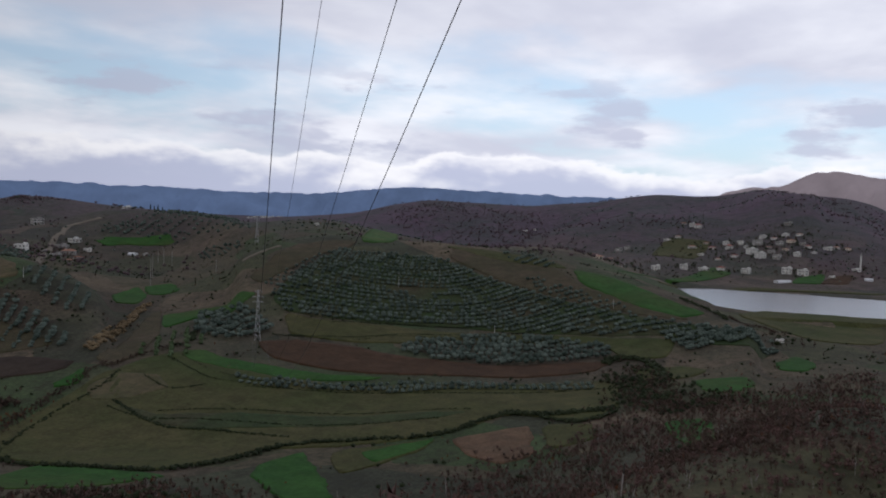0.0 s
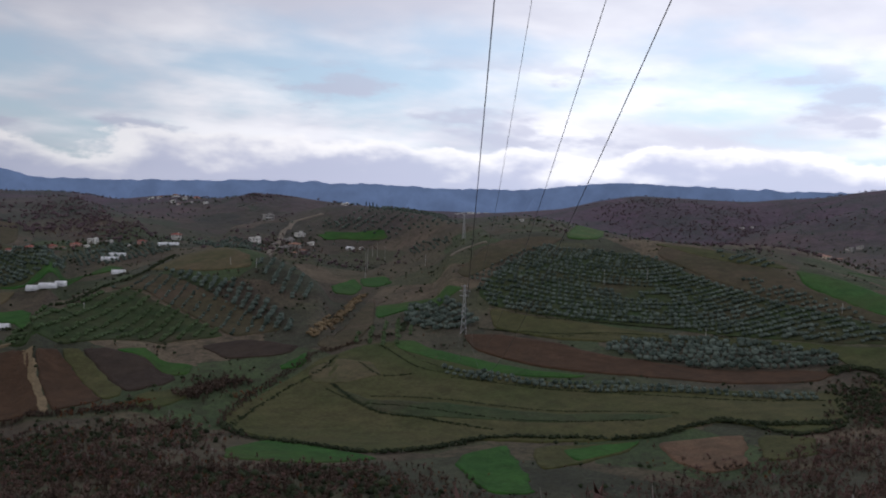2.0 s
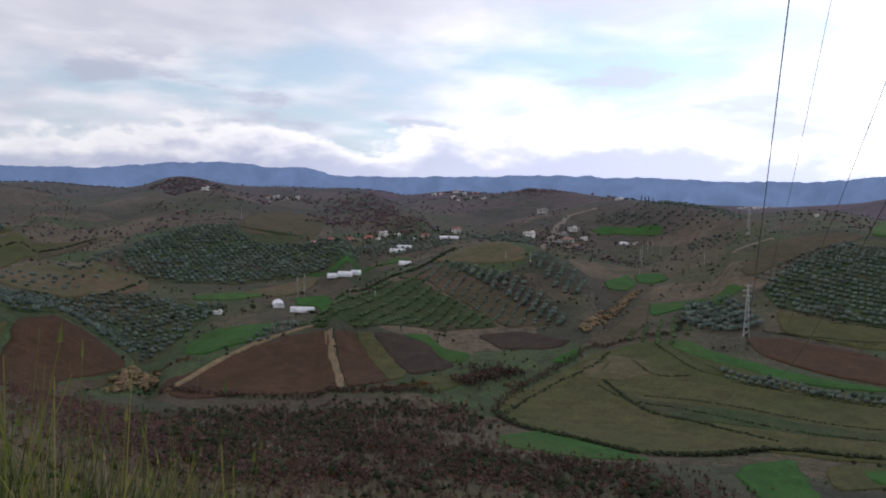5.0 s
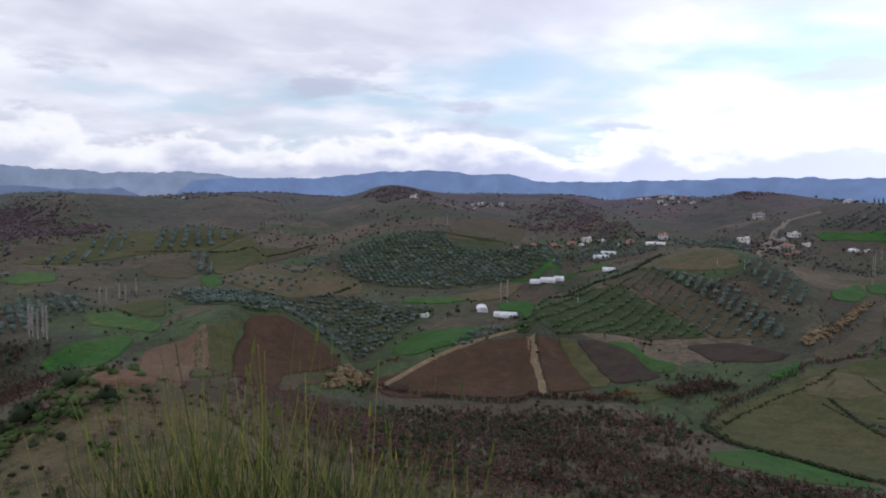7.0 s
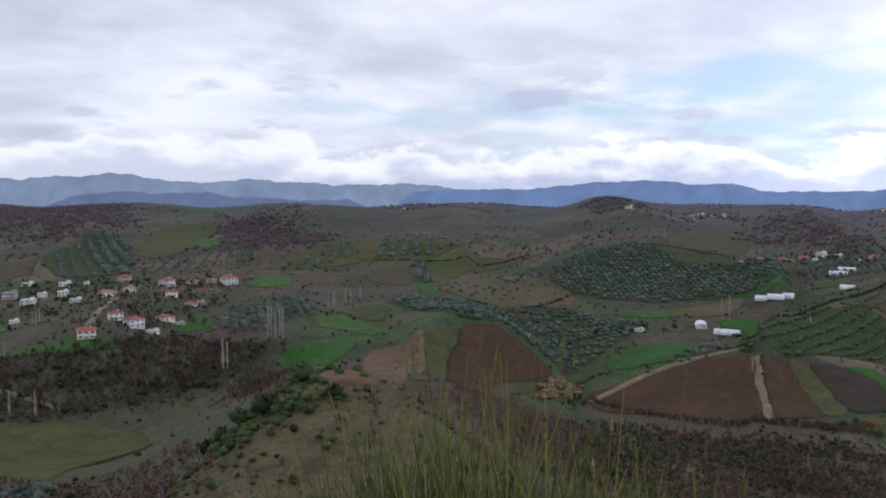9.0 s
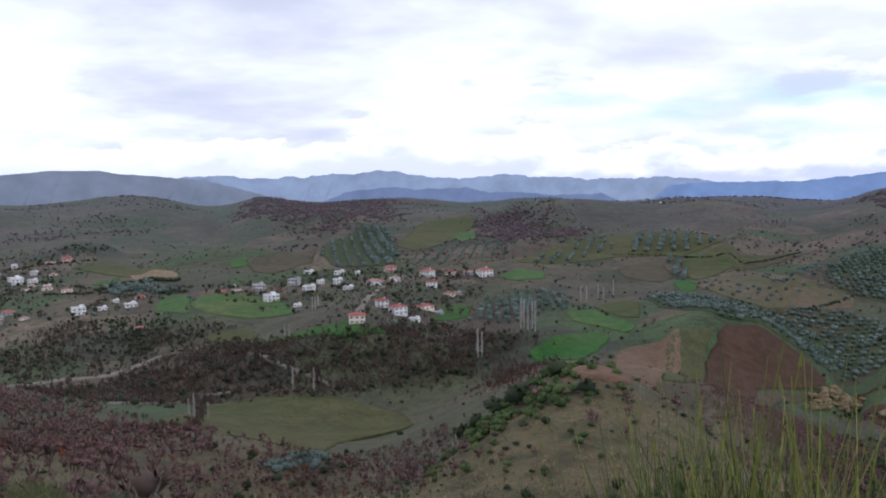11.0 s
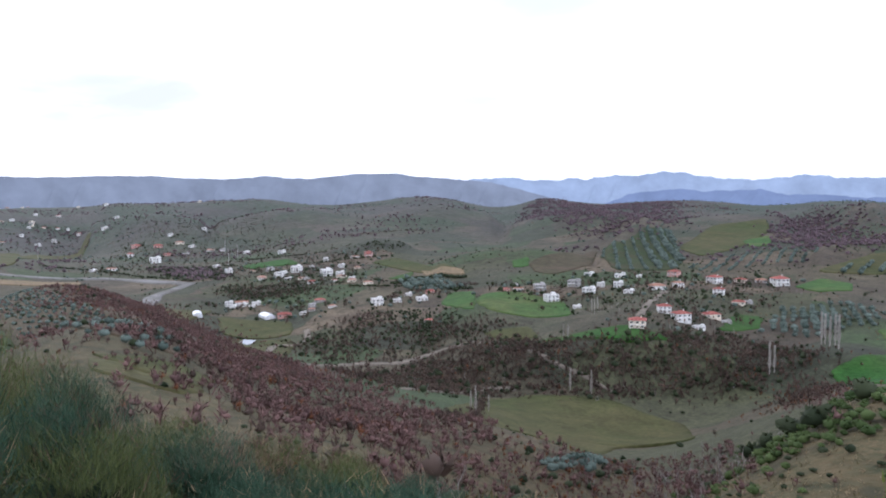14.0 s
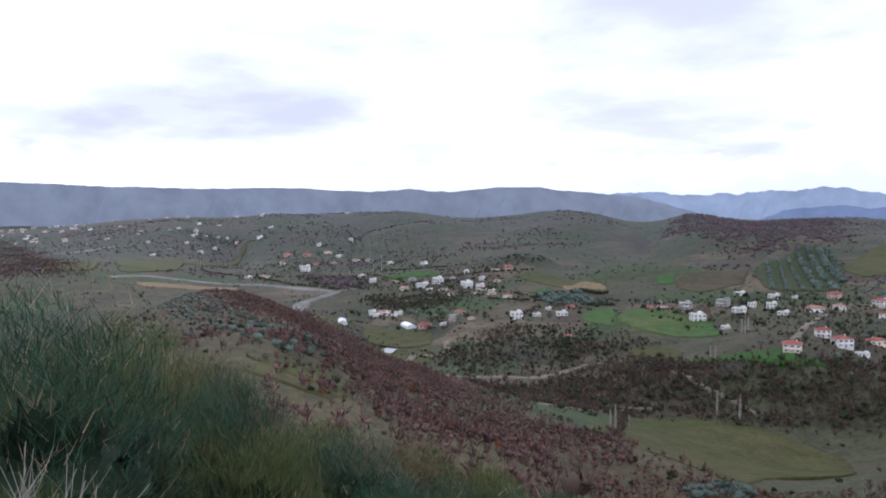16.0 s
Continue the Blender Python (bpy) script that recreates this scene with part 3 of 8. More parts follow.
SOIL = {
    "grove": material("grass_under_olives", [(0.024, 0.042, 0.016), (0.038, 0.047, 0.020), (0.048, 0.042, 0.025)], scale=20, detail_scale=1.4),
    "green": material("winter_wheat", [(0.018, 0.062, 0.012), (0.028, 0.078, 0.015), (0.036, 0.062, 0.016)], scale=25, detail_scale=1.6),
    "bright": material("young_wheat", [(0.030, 0.072, 0.018), (0.042, 0.086, 0.022), (0.064, 0.084, 0.028)], scale=22, detail_scale=1.6),
    "dull": material("pasture", [(0.046, 0.050, 0.018), (0.062, 0.058, 0.025), (0.036, 0.047, 0.014)], scale=28, detail_scale=1.5),
    "dry": material("dry_pasture", [(0.078, 0.066, 0.037), (0.058, 0.057, 0.027), (0.09, 0.068, 0.042)], scale=18, detail_scale=1.2),
    "brown": material("ploughed_soil", [(0.046, 0.027, 0.016), (0.060, 0.034, 0.020), (0.038, 0.024, 0.015)], scale=16, detail_scale=0.9, bump=0.8),
    "dark": material("dark_wet_soil", [(0.030, 0.022, 0.018), (0.040, 0.029, 0.022)], scale=16, detail_scale=0.9, bump=0.8),
    "fallow": material("fallow_slope", [(0.060, 0.049, 0.030), (0.044, 0.041, 0.022), (0.070, 0.052, 0.036)], scale=20, detail_scale=1.3, bump=0.6),
    "tan": material("straw_verge", [(0.17, 0.125, 0.075), (0.13, 0.10, 0.06)], scale=9, detail_scale=0.8),
    "red": material("dry_bracken_ground", [(0.115, 0.070, 0.045), (0.085, 0.058, 0.038), (0.13, 0.088, 0.055)], scale=14, detail_scale=1.1, bump=0.7),
    "track": material("dirt_track", [(0.17, 0.145, 0.12), (0.12, 0.105, 0.085)], scale=8, detail_scale=0.7),
    "gravel": material("river_gravel", [(0.17, 0.165, 0.16), (0.125, 0.12, 0.115), (0.09, 0.085, 0.075)], scale=20, detail_scale=1.5),
}
LABELS = {
    "grove": "grass floor of an olive grove",
    "green": "field of green winter wheat between brown scrub", "bright": "bright green field of young wheat",
    "dull": "dull green pasture field with worn patches", "dry": "dry yellowish grass slope with bare patches",
    "brown": "freshly ploughed brown field of bare soil", "dark": "dark wet ploughed field", "fallow": "fallow brown-green slope with rough grass", "tan": "strip of straw-coloured dry grass between fields",
    "red": "reddish slope of dry bracken and bare earth", "track": "pale winding dirt road", "gravel": "pale gravel bed of a winding river",
}
NAMES = {"track": "road", "gravel": "river_bed"}


def drape(name, rows_xy, mat, lift):
    """A quad sheet laid on the relief; rows_xy is (rows, columns, 2)."""
    r, c = rows_xy.shape[:2]
    x, y = rows_xy[..., 0], rows_xy[..., 1]
    z = relief(x, y) + lift + 0.0005 * np.hypot(x, y)
    z[0], z[-1], z[:, 0], z[:, -1] = z[0] - 1.6, z[-1] - 1.6, z[:, 0] - 1.6, z[:, -1] - 1.6
    verts = np.stack([x, y, z], -1).reshape(-1, 3)
    i, j = np.meshgrid(np.arange(r - 1), np.arange(c - 1), indexing="ij")
    p = (i * c + j).ravel()
    return linked(name, verts.tolist(), np.stack([p, p + 1, p + c + 1, p + c], -1).tolist(), mat)


def rounded(points, closed=True, steps=5):
    """A smooth line through the points."""
    p = np.array(points, float)
    n = len(p)
    out = []
    for i in range(n if closed else n - 1):
        a, b = p[(i - 1) % n] if closed or i else p[0], p[i]
        c = p[(i + 1) % n]
        d = p[(i + 2) % n] if closed or i + 2 < n else p[-1]
        for t in np.arange(steps) / steps:
            out.append(0.5 * (2 * b + (c - a) * t + (2 * a - 5 * b + 4 * c - d) * t * t + (3 * b - a - 3 * c + d) * t ** 3))
    if not closed:
        out.append(p[-1])
    return np.array(out)


def straight(points, steps=6):
    """The outline with its corners a little rounded and its sides uneven."""
    p = np.array(points, float)
    line = np.concatenate([a + (b - a) * np.arange(steps)[:, None] / steps for a, b in zip(p, np.roll(p, -1, 0))])
    line = 0.25 * np.roll(line, 1, 0) + 0.5 * line + 0.25 * np.roll(line, -1, 0)
    return line + 0.7 * np.stack([ripple(line[:, 0], line[:, 1], 9, 31), ripple(line[:, 0], line[:, 1], 9, 32)], -1)


def field(kind, points, label=""):
    """A field with the given outline, laid on the slope."""
    edge = straight(points)
    mid = edge.mean(0)
    long_way = np.linalg.svd(edge - mid)[2][0]
    turn = np.array([long_way, [-long_way[1], long_way[0]]])
    local = (edge - mid) @ turn.T
    lo, hi = local[:, 0].min(), local[:, 0].max()
    count = int(np.clip((hi - lo) / 3.0, 8, 130))
    loop = np.vstack([local, local[:1]])
    wide = int(np.clip(np.ptp(local[:, 1]) / 3.5, 14, 60))
    rows = []
    for u in np.linspace(lo + (hi - lo) * 0.004, hi - (hi - lo) * 0.004, count):
        a, b = loop[:-1], loop[1:]
        cross = (a[:, 0] - u) * (b[:, 0] - u) < 0
        if not cross.any():
            continue
        t = (u - a[cross, 0]) / (b[cross, 0] - a[cross, 0])
        v = a[cross, 1] + t * (b[cross, 1] - a[cross, 1])
        wob = 0.6 * math.sin(u * 0.31) + 0.4 * math.sin(u * 0.83 + 1)
        rows.append(np.stack([np.full(wide, u), np.linspace(v.min() + 0.5 * wob, v.max() + wob, wide)], -1))
    rows = [rows[0]] + rows + [rows[-1]]
    rows = [np.concatenate([r[:1], r, r[-1:]]) for r in rows]
    grid = np.array(rows) @ turn + mid
    centre = grid.mean((0, 1))
    for piece in (grid[0], grid[-1], grid[:, 0], grid[:, -1]):
        away = piece - centre
        piece += away / (np.linalg.norm(away, axis=-1, keepdims=True) + 1e-9) * 0.6
    FIELDS.append(points)
    ob = drape(NAMES.get(kind, "field"), grid, SOIL[kind], 0.22 + 0.012 * (len(FIELDS) % 9))
    return tagged(ob, label or LABELS[kind], "road" if kind == "track" else "field", kind="structure")


FIELDS = []


def ribbon(kind, points, width, label="", lift=0.40):
    line = rounded(points, closed=False, steps=8)
    way = np.gradient(line, axis=0)
    side = np.stack([-way[:, 1], way[:, 0]], -1) / (np.linalg.norm(way, axis=1)[:, None] + 1e-9)
    wob = 1 + 0.25 * ripple(np.arange(len(line)) * 1.0, np.zeros(len(line)), 3.0, 8)
    across = np.array([-0.56, -0.5, -0.2, 0.2, 0.5, 0.56])
    grid = line[:, None, :] + side[:, None, :] * (across[None, :, None] * width * wob[:, None, None])
    ob = drape(NAMES.get(kind, "verge"), grid, SOIL[kind], lift)
    return tagged(ob, label or LABELS[kind], {"track": "road", "gravel": "river"}.get(kind, "verge"), kind="structure")


# ---- plants that nobody could count: templates strewn over the slopes ----
def lump_template(seed, flat=0.8, leaves=26, rag=0.3, fine=1, blade=1.0):
    """A ragged leafy crown: an uneven lump with leaf tufts that stand out of it."""
    rnd = random.Random(seed)
    bm = bmesh.new()
    bmesh.ops.create_icosphere(bm, subdivisions=fine, radius=0.42)
    verts, faces = [], []
    for v in bm.verts:
        s = 1 + rnd.uniform(-rag, rag)
        verts.append((v.co.x * s, v.co.y * s, (v.co.z * s * flat) + 0.48))
    for f in bm.faces:
        faces.append(tuple(v.index for v in f.verts))
    bm.free()
    for k in range(leaves):
        a, e = rnd.uniform(0, 6.283), rnd.uniform(-0.3, 1.4)
        w = Vector((math.cos(a) * math.cos(e), math.sin(a) * math.cos(e), math.sin(e) * flat))
        base, tip = w * 0.33, w * rnd.uniform(0.45, 0.58)
        side = Vector((-math.sin(a), math.cos(a), rnd.uniform(-0.6, 0.6))) * rnd.uniform(0.05, 0.11) * blade
        n = len(verts)
        for q in (base + side, base - side, tip):
            verts.append((q.x, q.y, q.z + 0.48))
        faces.append((n, n + 1, n + 2))
    return np.array(verts), faces


def twig_template(seed, twigs=46, wide=0.016, foot=0.25):
    """A leafless bush with a domed crown: forked stems from the ground and fine twigs out to the dome, one unit high."""
    rnd = random.Random(seed)
    verts, faces = [], []
    for k in range(twigs):
        a, e = rnd.uniform(0, 6.283), math.asin(rnd.uniform(0.0, 1.0))
        reach = rnd.uniform(0.75, 1.05)
        top = Vector((math.cos(a) * math.cos(e) * 0.48 * reach, math.sin(a) * math.cos(e) * 0.48 * reach, foot + (1 - foot) * math.sin(e) * reach))
        root = Vector((math.cos(a) * 0.05, math.sin(a) * 0.05, -0.04)) if k % 3 == 0 else Vector((top.x * 0.35, top.y * 0.35, foot + (top.z - foot) * 0.3))
        mid = root.lerp(top, 0.55) + Vector((rnd.uniform(-0.06, 0.06), rnd.uniform(-0.06, 0.06), 0.03))
        b = rnd.uniform(0, 6.283)
        side = Vector((math.cos(b), math.sin(b), rnd.uniform(-0.5, 0.5))) * wide
        fork = mid + Vector((rnd.uniform(-0.22, 0.22), rnd.uniform(-0.22, 0.22), rnd.uniform(0.05, 0.28)))
        n = len(verts)
        for q in (root + side, root - side, mid + side * 1.3, mid - side * 1.3, top, fork):
            verts.append(tuple(q))
        faces += [(n, n + 1, n + 3, n + 2), (n + 2, n + 3, n + 4), (n + 3, n + 2, n + 5)]
    return np.array(verts), faces


def crown_template(seed, leaves, twigs, wide, inner=0.8, fine=1):
    """A rounded leafless shrub: a close core of twigs with loose ends that stand out of it."""
    lv, lf = lump_template(seed, 0.85, leaves, 0.32, fine, 0.45)
    tv, tf = twig_template(seed + 1, twigs, wide, 0.3)
    lv = (lv - np.array([0, 0, 0.48])) * inner + np.array([0, 0, 0.46])
    for f in lf[-leaves:]:
        lv[f[2]] = lv[f[0]] * 0.5 + lv[f[1]] * 0.5 + (lv[f[2]] - np.array([0, 0, 0.46])) * np.array([0.75, 0.75, 0.5]) + np.array([0, 0, 0.20])
    return np.concatenate([lv, tv]), list(lf) + [tuple(i + len(lv) for i in f) for f in tf]


def strew(name, templates, spots, mat, label, category, seed=0):
    """One joined mesh of many plants. spots: rows of x, y, width, height."""
    rnd = np.random.RandomState(seed)
    spots = np.asarray(spots, float)
    z = relief(spots[:, 0], spots[:, 1])
    pick = rnd.randint(0, len(templates), len(spots))
    turn = rnd.uniform(0, 6.283, len(spots))
    all_v, all_f, offset = [], [], 0
    for k, (tv, tf) in enumerate(templates):
        sel = np.where(pick == k)[0]
        if not len(sel):
            continue
        ca, sa = np.cos(turn[sel])[:, None], np.sin(turn[sel])[:, None]
        w, h = spots[sel, 2][:, None], spots[sel, 3][:, None]
        vx = (tv[None, :, 0] * ca - tv[None, :, 1] * sa) * w + spots[sel, 0][:, None]
        vy = (tv[None, :, 0] * sa + tv[None, :, 1] * ca) * w + spots[sel, 1][:, None]
        vz = tv[None, :, 2] * h + z[sel][:, None]
        all_v.append(np.stack([vx, vy, vz], -1).reshape(-1, 3))
        for f in {len(q) for q in tf}:
            ff = np.array([q for q in tf if len(q) == f])
            step = np.arange(len(sel))[:, None, None] * len(tv)
            all_f.append((ff[None] + step + offset).reshape(-1, f))
        offset += len(sel) * len(tv)
    verts = np.concatenate(all_v)
    me = bpy.data.meshes.new(name)
    me.vertices.add(len(verts))
    me.vertices.foreach_set("co", verts.ravel())
    sizes = np.concatenate([np.full(len(f), f.shape[1]) for f in all_f])
    loops = np.concatenate([f.ravel() for f in all_f])
    me.loops.add(len(loops))
    me.loops.foreach_set("vertex_index", loops)
    me.polygons.add(len(sizes))
    me.polygons.foreach_set("loop_start", np.concatenate([[0], np.cumsum(sizes)[:-1]]))
    me.update(calc_edges=True)
    me.materials.append(mat)
    return tagged(new(name, me), label, category, kind="stuff")


def inside(x, y, points):
    p = np.array(points, float)
    hit = np.zeros(len(x), bool)
    for a, b in zip(p, np.roll(p, -1, 0)):
        cross = (a[1] > y) != (b[1] > y)
        with np.errstate(divide="ignore", invalid="ignore"):
            hit ^= cross & (x < (b[0] - a[0]) * (y - a[1]) / (b[1] - a[1] + 1e-12) + a[0])
    return hit


def rows_in(points, gap, turn, jitter, rnd):
    """Spots in planted rows inside an outline."""
    p = np.array(points, float)
    mid, far = p.mean(0), np.abs(p - p.mean(0)).max() * 1.5
    u, v = np.meshgrid(np.arange(-far, far, gap * 0.74), np.arange(-far, far, gap * 1.28))
    u, v = u.ravel() + rnd.normal(0, jitter, u.size), v.ravel() + rnd.normal(0, jitter, u.size)
    c, s = math.cos(turn), math.sin(turn)
    x, y = mid[0] + u * c - v * s, mid[1] + u * s + v * c
    keep = inside(x, y, points)
    return x[keep], y[keep]


def rings_in(points, gap, centre, jitter, rnd):
    """Spots in rows that run round a hill along its contours, inside an outline."""
    p = np.array(points, float) - centre
    reach = np.hypot(p[:, 0], p[:, 1])
    xs, ys = [], []
    for r in np.arange(reach.min() * 0.6, reach.max(), gap * 1.35):
        a = np.arange(0, 2 * math.pi, gap * 0.70 / r) + rnd.uniform(0, 1)
        rr = r * (1 + 0.012 * np.sin(a * 7 + r * 0.02) + 0.008 * np.sin(a * 17)) + rnd.normal(0, jitter, len(a))
        xs.append(centre[0] + np.cos(a) * rr)
        ys.append(centre[1] + np.sin(a) * rr)
    x, y = np.concatenate(xs), np.concatenate(ys)
    keep = inside(x, y, points)
    return x[keep], y[keep]


def strewn_in(points, each, rnd):
    """Spots strewn at random inside an outline, one to so many square metres."""
    p = np.array(points, float)
    lo, hi = p.min(0), p.max(0)
    n = int(np.prod(hi - lo) / each)
    x, y = rnd.uniform(lo[0], hi[0], n), rnd.uniform(lo[1], hi[1], n)
    keep = inside(x, y, points)
    return x[keep], y[keep]


SMALL = [lump_template(s, 0.8, 16, 0.35, 0) for s in range(60, 66)]
OLIVE = [lump_template(s, 0.85, 26, 0.3, 0) for s in range(7)]
LEAFY = [lump_template(s, 0.75, 30, 0.4, 0) for s in range(20, 26)]
BARE = [crown_template(s, 10, 22, 0.013, 0.36, 0) for s in range(40, 45)]
BARE_FAR = [crown_template(s, 8, 9, 0.026, 0.42, 0) for s in range(46, 53)]
SAPLING = [twig_template(s, 9, 0.014) for s in range(46, 52)]
OLIVE_LEAF = foliage("olive_leaves", (0.042, 0.060, 0.050), (0.125, 0.156, 0.135))
YOUNG_OLIVE = foliage("young_olive_leaves", (0.050, 0.076, 0.034), (0.085, 0.12, 0.062))
DARK_LEAF = foliage("evergreen_leaves", (0.014, 0.021, 0.011), (0.040, 0.050, 0.026))
BRIGHT_LEAF = foliage("green_shrub_leaves", (0.028, 0.048, 0.016), (0.066, 0.092, 0.032))
RED_TWIG = foliage("reddish_bare_twigs", (0.060, 0.036, 0.034), (0.160, 0.096, 0.086))
PURPLE_TWIG = foliage("purple_brown_woods", (0.066, 0.050, 0.058), (0.122, 0.086, 0.096))
RUST_LEAF = foliage("rusty_oak_leaves", (0.060, 0.026, 0.015), (0.170, 0.070, 0.036))
BROWN_TWIG = foliage("brown_bare_twigs", (0.030, 0.022, 0.018), (0.108, 0.076, 0.061))
GREY_TWIG = foliage("grey_bare_twigs", (0.15, 0.135, 0.125), (0.30, 0.275, 0.26))
POPLAR_TWIG = foliage("pale_poplar_twigs", (0.24, 0.22, 0.20), (0.40, 0.37, 0.34))
STRAW_GRASS = foliage("dry_grass_blades", (0.12, 0.098, 0.058), (0.26, 0.205, 0.125))
HEATH_GRASS = foliage("heath_stems", (0.060, 0.050, 0.028), (0.11, 0.095, 0.045))
REED_STRAW = foliage("straw_reeds", (0.13, 0.095, 0.055), (0.22, 0.165, 0.10))


def grove(points, gap, turn=0.0, size=1.0, young=False, around=None):
    rnd = np.random.RandomState(int(abs(points[0][0]) * 7) % 9999)
    if around:
        x, y = rings_in(points, gap, around, gap * 0.07, rnd)
    else:
        x, y = rows_in(points, gap, turn, gap * 0.06, rnd)
    keep = (rnd.uniform(0, 1, len(x)) < 0.94) & (ripple(x, y, 45, 71) + 0.5 * ripple(x, y, 15, 72) > -0.95)
    x, y = x[keep], y[keep]
    w = rnd.uniform(0.8, 1.2, len(x)) * 4.6 * size
    strew("olive_grove", OLIVE, np.stack([x, y, w, w * rnd.uniform(0.75, 0.95, len(x))], -1), YOUNG_OLIVE if young else OLIVE_LEAF,
          "grove of young olive trees in straight rows" if young else "grove of grey-green olive trees planted in rows", "olive trees")


THICKETS = {
    "red": (BARE, RED_TWIG, 2.6, 2.3, "thicket of leafless reddish shrubs on the slope"),
    "rust": (BARE, RUST_LEAF, 2.1, 2.1, "rust-coloured dry oak scrub among bare shrubs"),
    "brown": (BARE, BROWN_TWIG, 3.0, 3.2, "thicket of leafless brown trees and shrubs"),
    "dark": (LEAFY, DARK_LEAF, 2.6, 2.4, "dark evergreen scrub on the slope"),
    "bright": (LEAFY, BRIGHT_LEAF, 1.9, 1.5, "fresh green low shrubs on the spur"),
    "grey": (SAPLING, GREY_TWIG, 3.0, 5.0, "pale leafless saplings with thin stems"),
    "purple": (SMALL, PURPLE_TWIG, 5.0, 3.6, "purple-brown leafless woods on the hill"),
    "reeds": (LEAFY, REED_STRAW, 3.6, 3.2, "straw-coloured reeds along the stream"),
}


def thicket(kind, points, each, size=1.0):
    rnd = np.random.RandomState(int(abs(points[0][0]) * 13 + each * 7) % 9999)
    templates, mat, wide, high, label = THICKETS[kind]
    x, y = strewn_in(points, each, rnd)
    if len(x) == 0:
        return
    span = np.hypot(*(np.max(points, 0) - np.min(points, 0)))
    blur = min(0.06 * span, 7.0 if span < 400 else 18.0)
    x, y = x + rnd.normal(0, blur, len(x)) * (rnd.uniform(0, 1, len(x)) < 0.7), y + rnd.normal(0, blur, len(x)) * (rnd.uniform(0, 1, len(x)) < 0.7)
    keep = ripple(x, y, 16, 61) + 0.6 * ripple(x, y, 7, 62) + rnd.uniform(-0.5, 0.5, len(x)) > (-0.9 if kind in ("red", "brown") else -0.3)
    x, y = x[keep], y[keep]
    if len(x) == 0:
        return
    if templates is BARE and np.hypot(x, y).mean() > 110:
        templates = BARE_FAR
    s = rnd.uniform(0.5, 1.3, len(x)) * size * (1 + 0.22 * ripple(x, y, 22, 63))
    strew("scrub", templates, np.stack([x, y, wide * s, high * s * rnd.uniform(0.8, 1.2, len(x))], -1), mat, label, "scrub")


def hedge(kind, points, width, gap=1.6, size=1.0):
    rnd = np.random.RandomState(int(abs(points[0][0]) * 17) % 9999)
    templates, mat, wide, high, label = THICKETS[kind]
    templates = BARE_FAR if templates is BARE else SMALL
    line = rounded(points, closed=False, steps=10)
    seg = np.linalg.norm(np.diff(line, axis=0), axis=1)
    total = seg.sum()
    at = rnd.uniform(0, total, int(total / gap))
    s = np.concatenate([[0], np.cumsum(seg)])
    x = np.interp(at, s, line[:, 0]) + rnd.normal(0, width * 0.4, len(at))
    y = np.interp(at, s, line[:, 1]) + rnd.normal(0, width * 0.4, len(at))
    g = rnd.uniform(0.5, 1.2, len(at)) * size
    strew("hedgerow", templates, np.stack([x, y, wide * g, high * g], -1), mat, label.replace("on the slope", "along the field edge"), "hedge")


EXTRA = {"olive": (SMALL, OLIVE_LEAF, 3.4, 2.8, "olive trees on the far slopes"),
         "woods": (SMALL, PURPLE_TWIG, 4.2, 3.6, "leafless brown woods on the far hills")}


def dry_tufts():
    """Dry grass and low heath on the slope below the hilltop."""
    rnd = np.random.RandomState(5)
    thin = [twig_template(s, 5, 0.026, 0.1) for s in range(80, 84)]
    for mat, count, low, high, near, far, size in ((STRAW_GRASS, 8500, 2, 40, 15, 170, 0.42), (HEATH_GRASS, 2600, -12, 62, 18, 190, 0.5), (HEATH_GRASS, 1300, -90, -12, 18, 200, 0.6),
                                                   (STRAW_GRASS, 900, 46, 92, 20, 240, 0.6), (DARK_LEAF, 900, -10, 60, 18, 180, 0.45)):
        a = np.radians(rnd.uniform(low, high, count * 2))
        d = near * (far / near) ** rnd.uniform(0, 1, count * 2) ** 0.75
        x, y = -np.sin(a) * d, np.cos(a) * d
        keep = ripple(x, y, 17, 51) + 0.7 * ripple(x, y, 5, 52) + rnd.uniform(-0.5, 0.5, len(x)) > -0.1
        x, y = x[keep][:count], y[keep][:count]
        s = rnd.uniform(0.5, 1.5, len(x)) * size
        strew("dry_grass", thin if mat is not DARK_LEAF else SMALL, np.stack([x, y, s * 1.3, s * 0.8], -1), mat, "tufts of dry grass and low heath on the slope", "grass", seed=count)


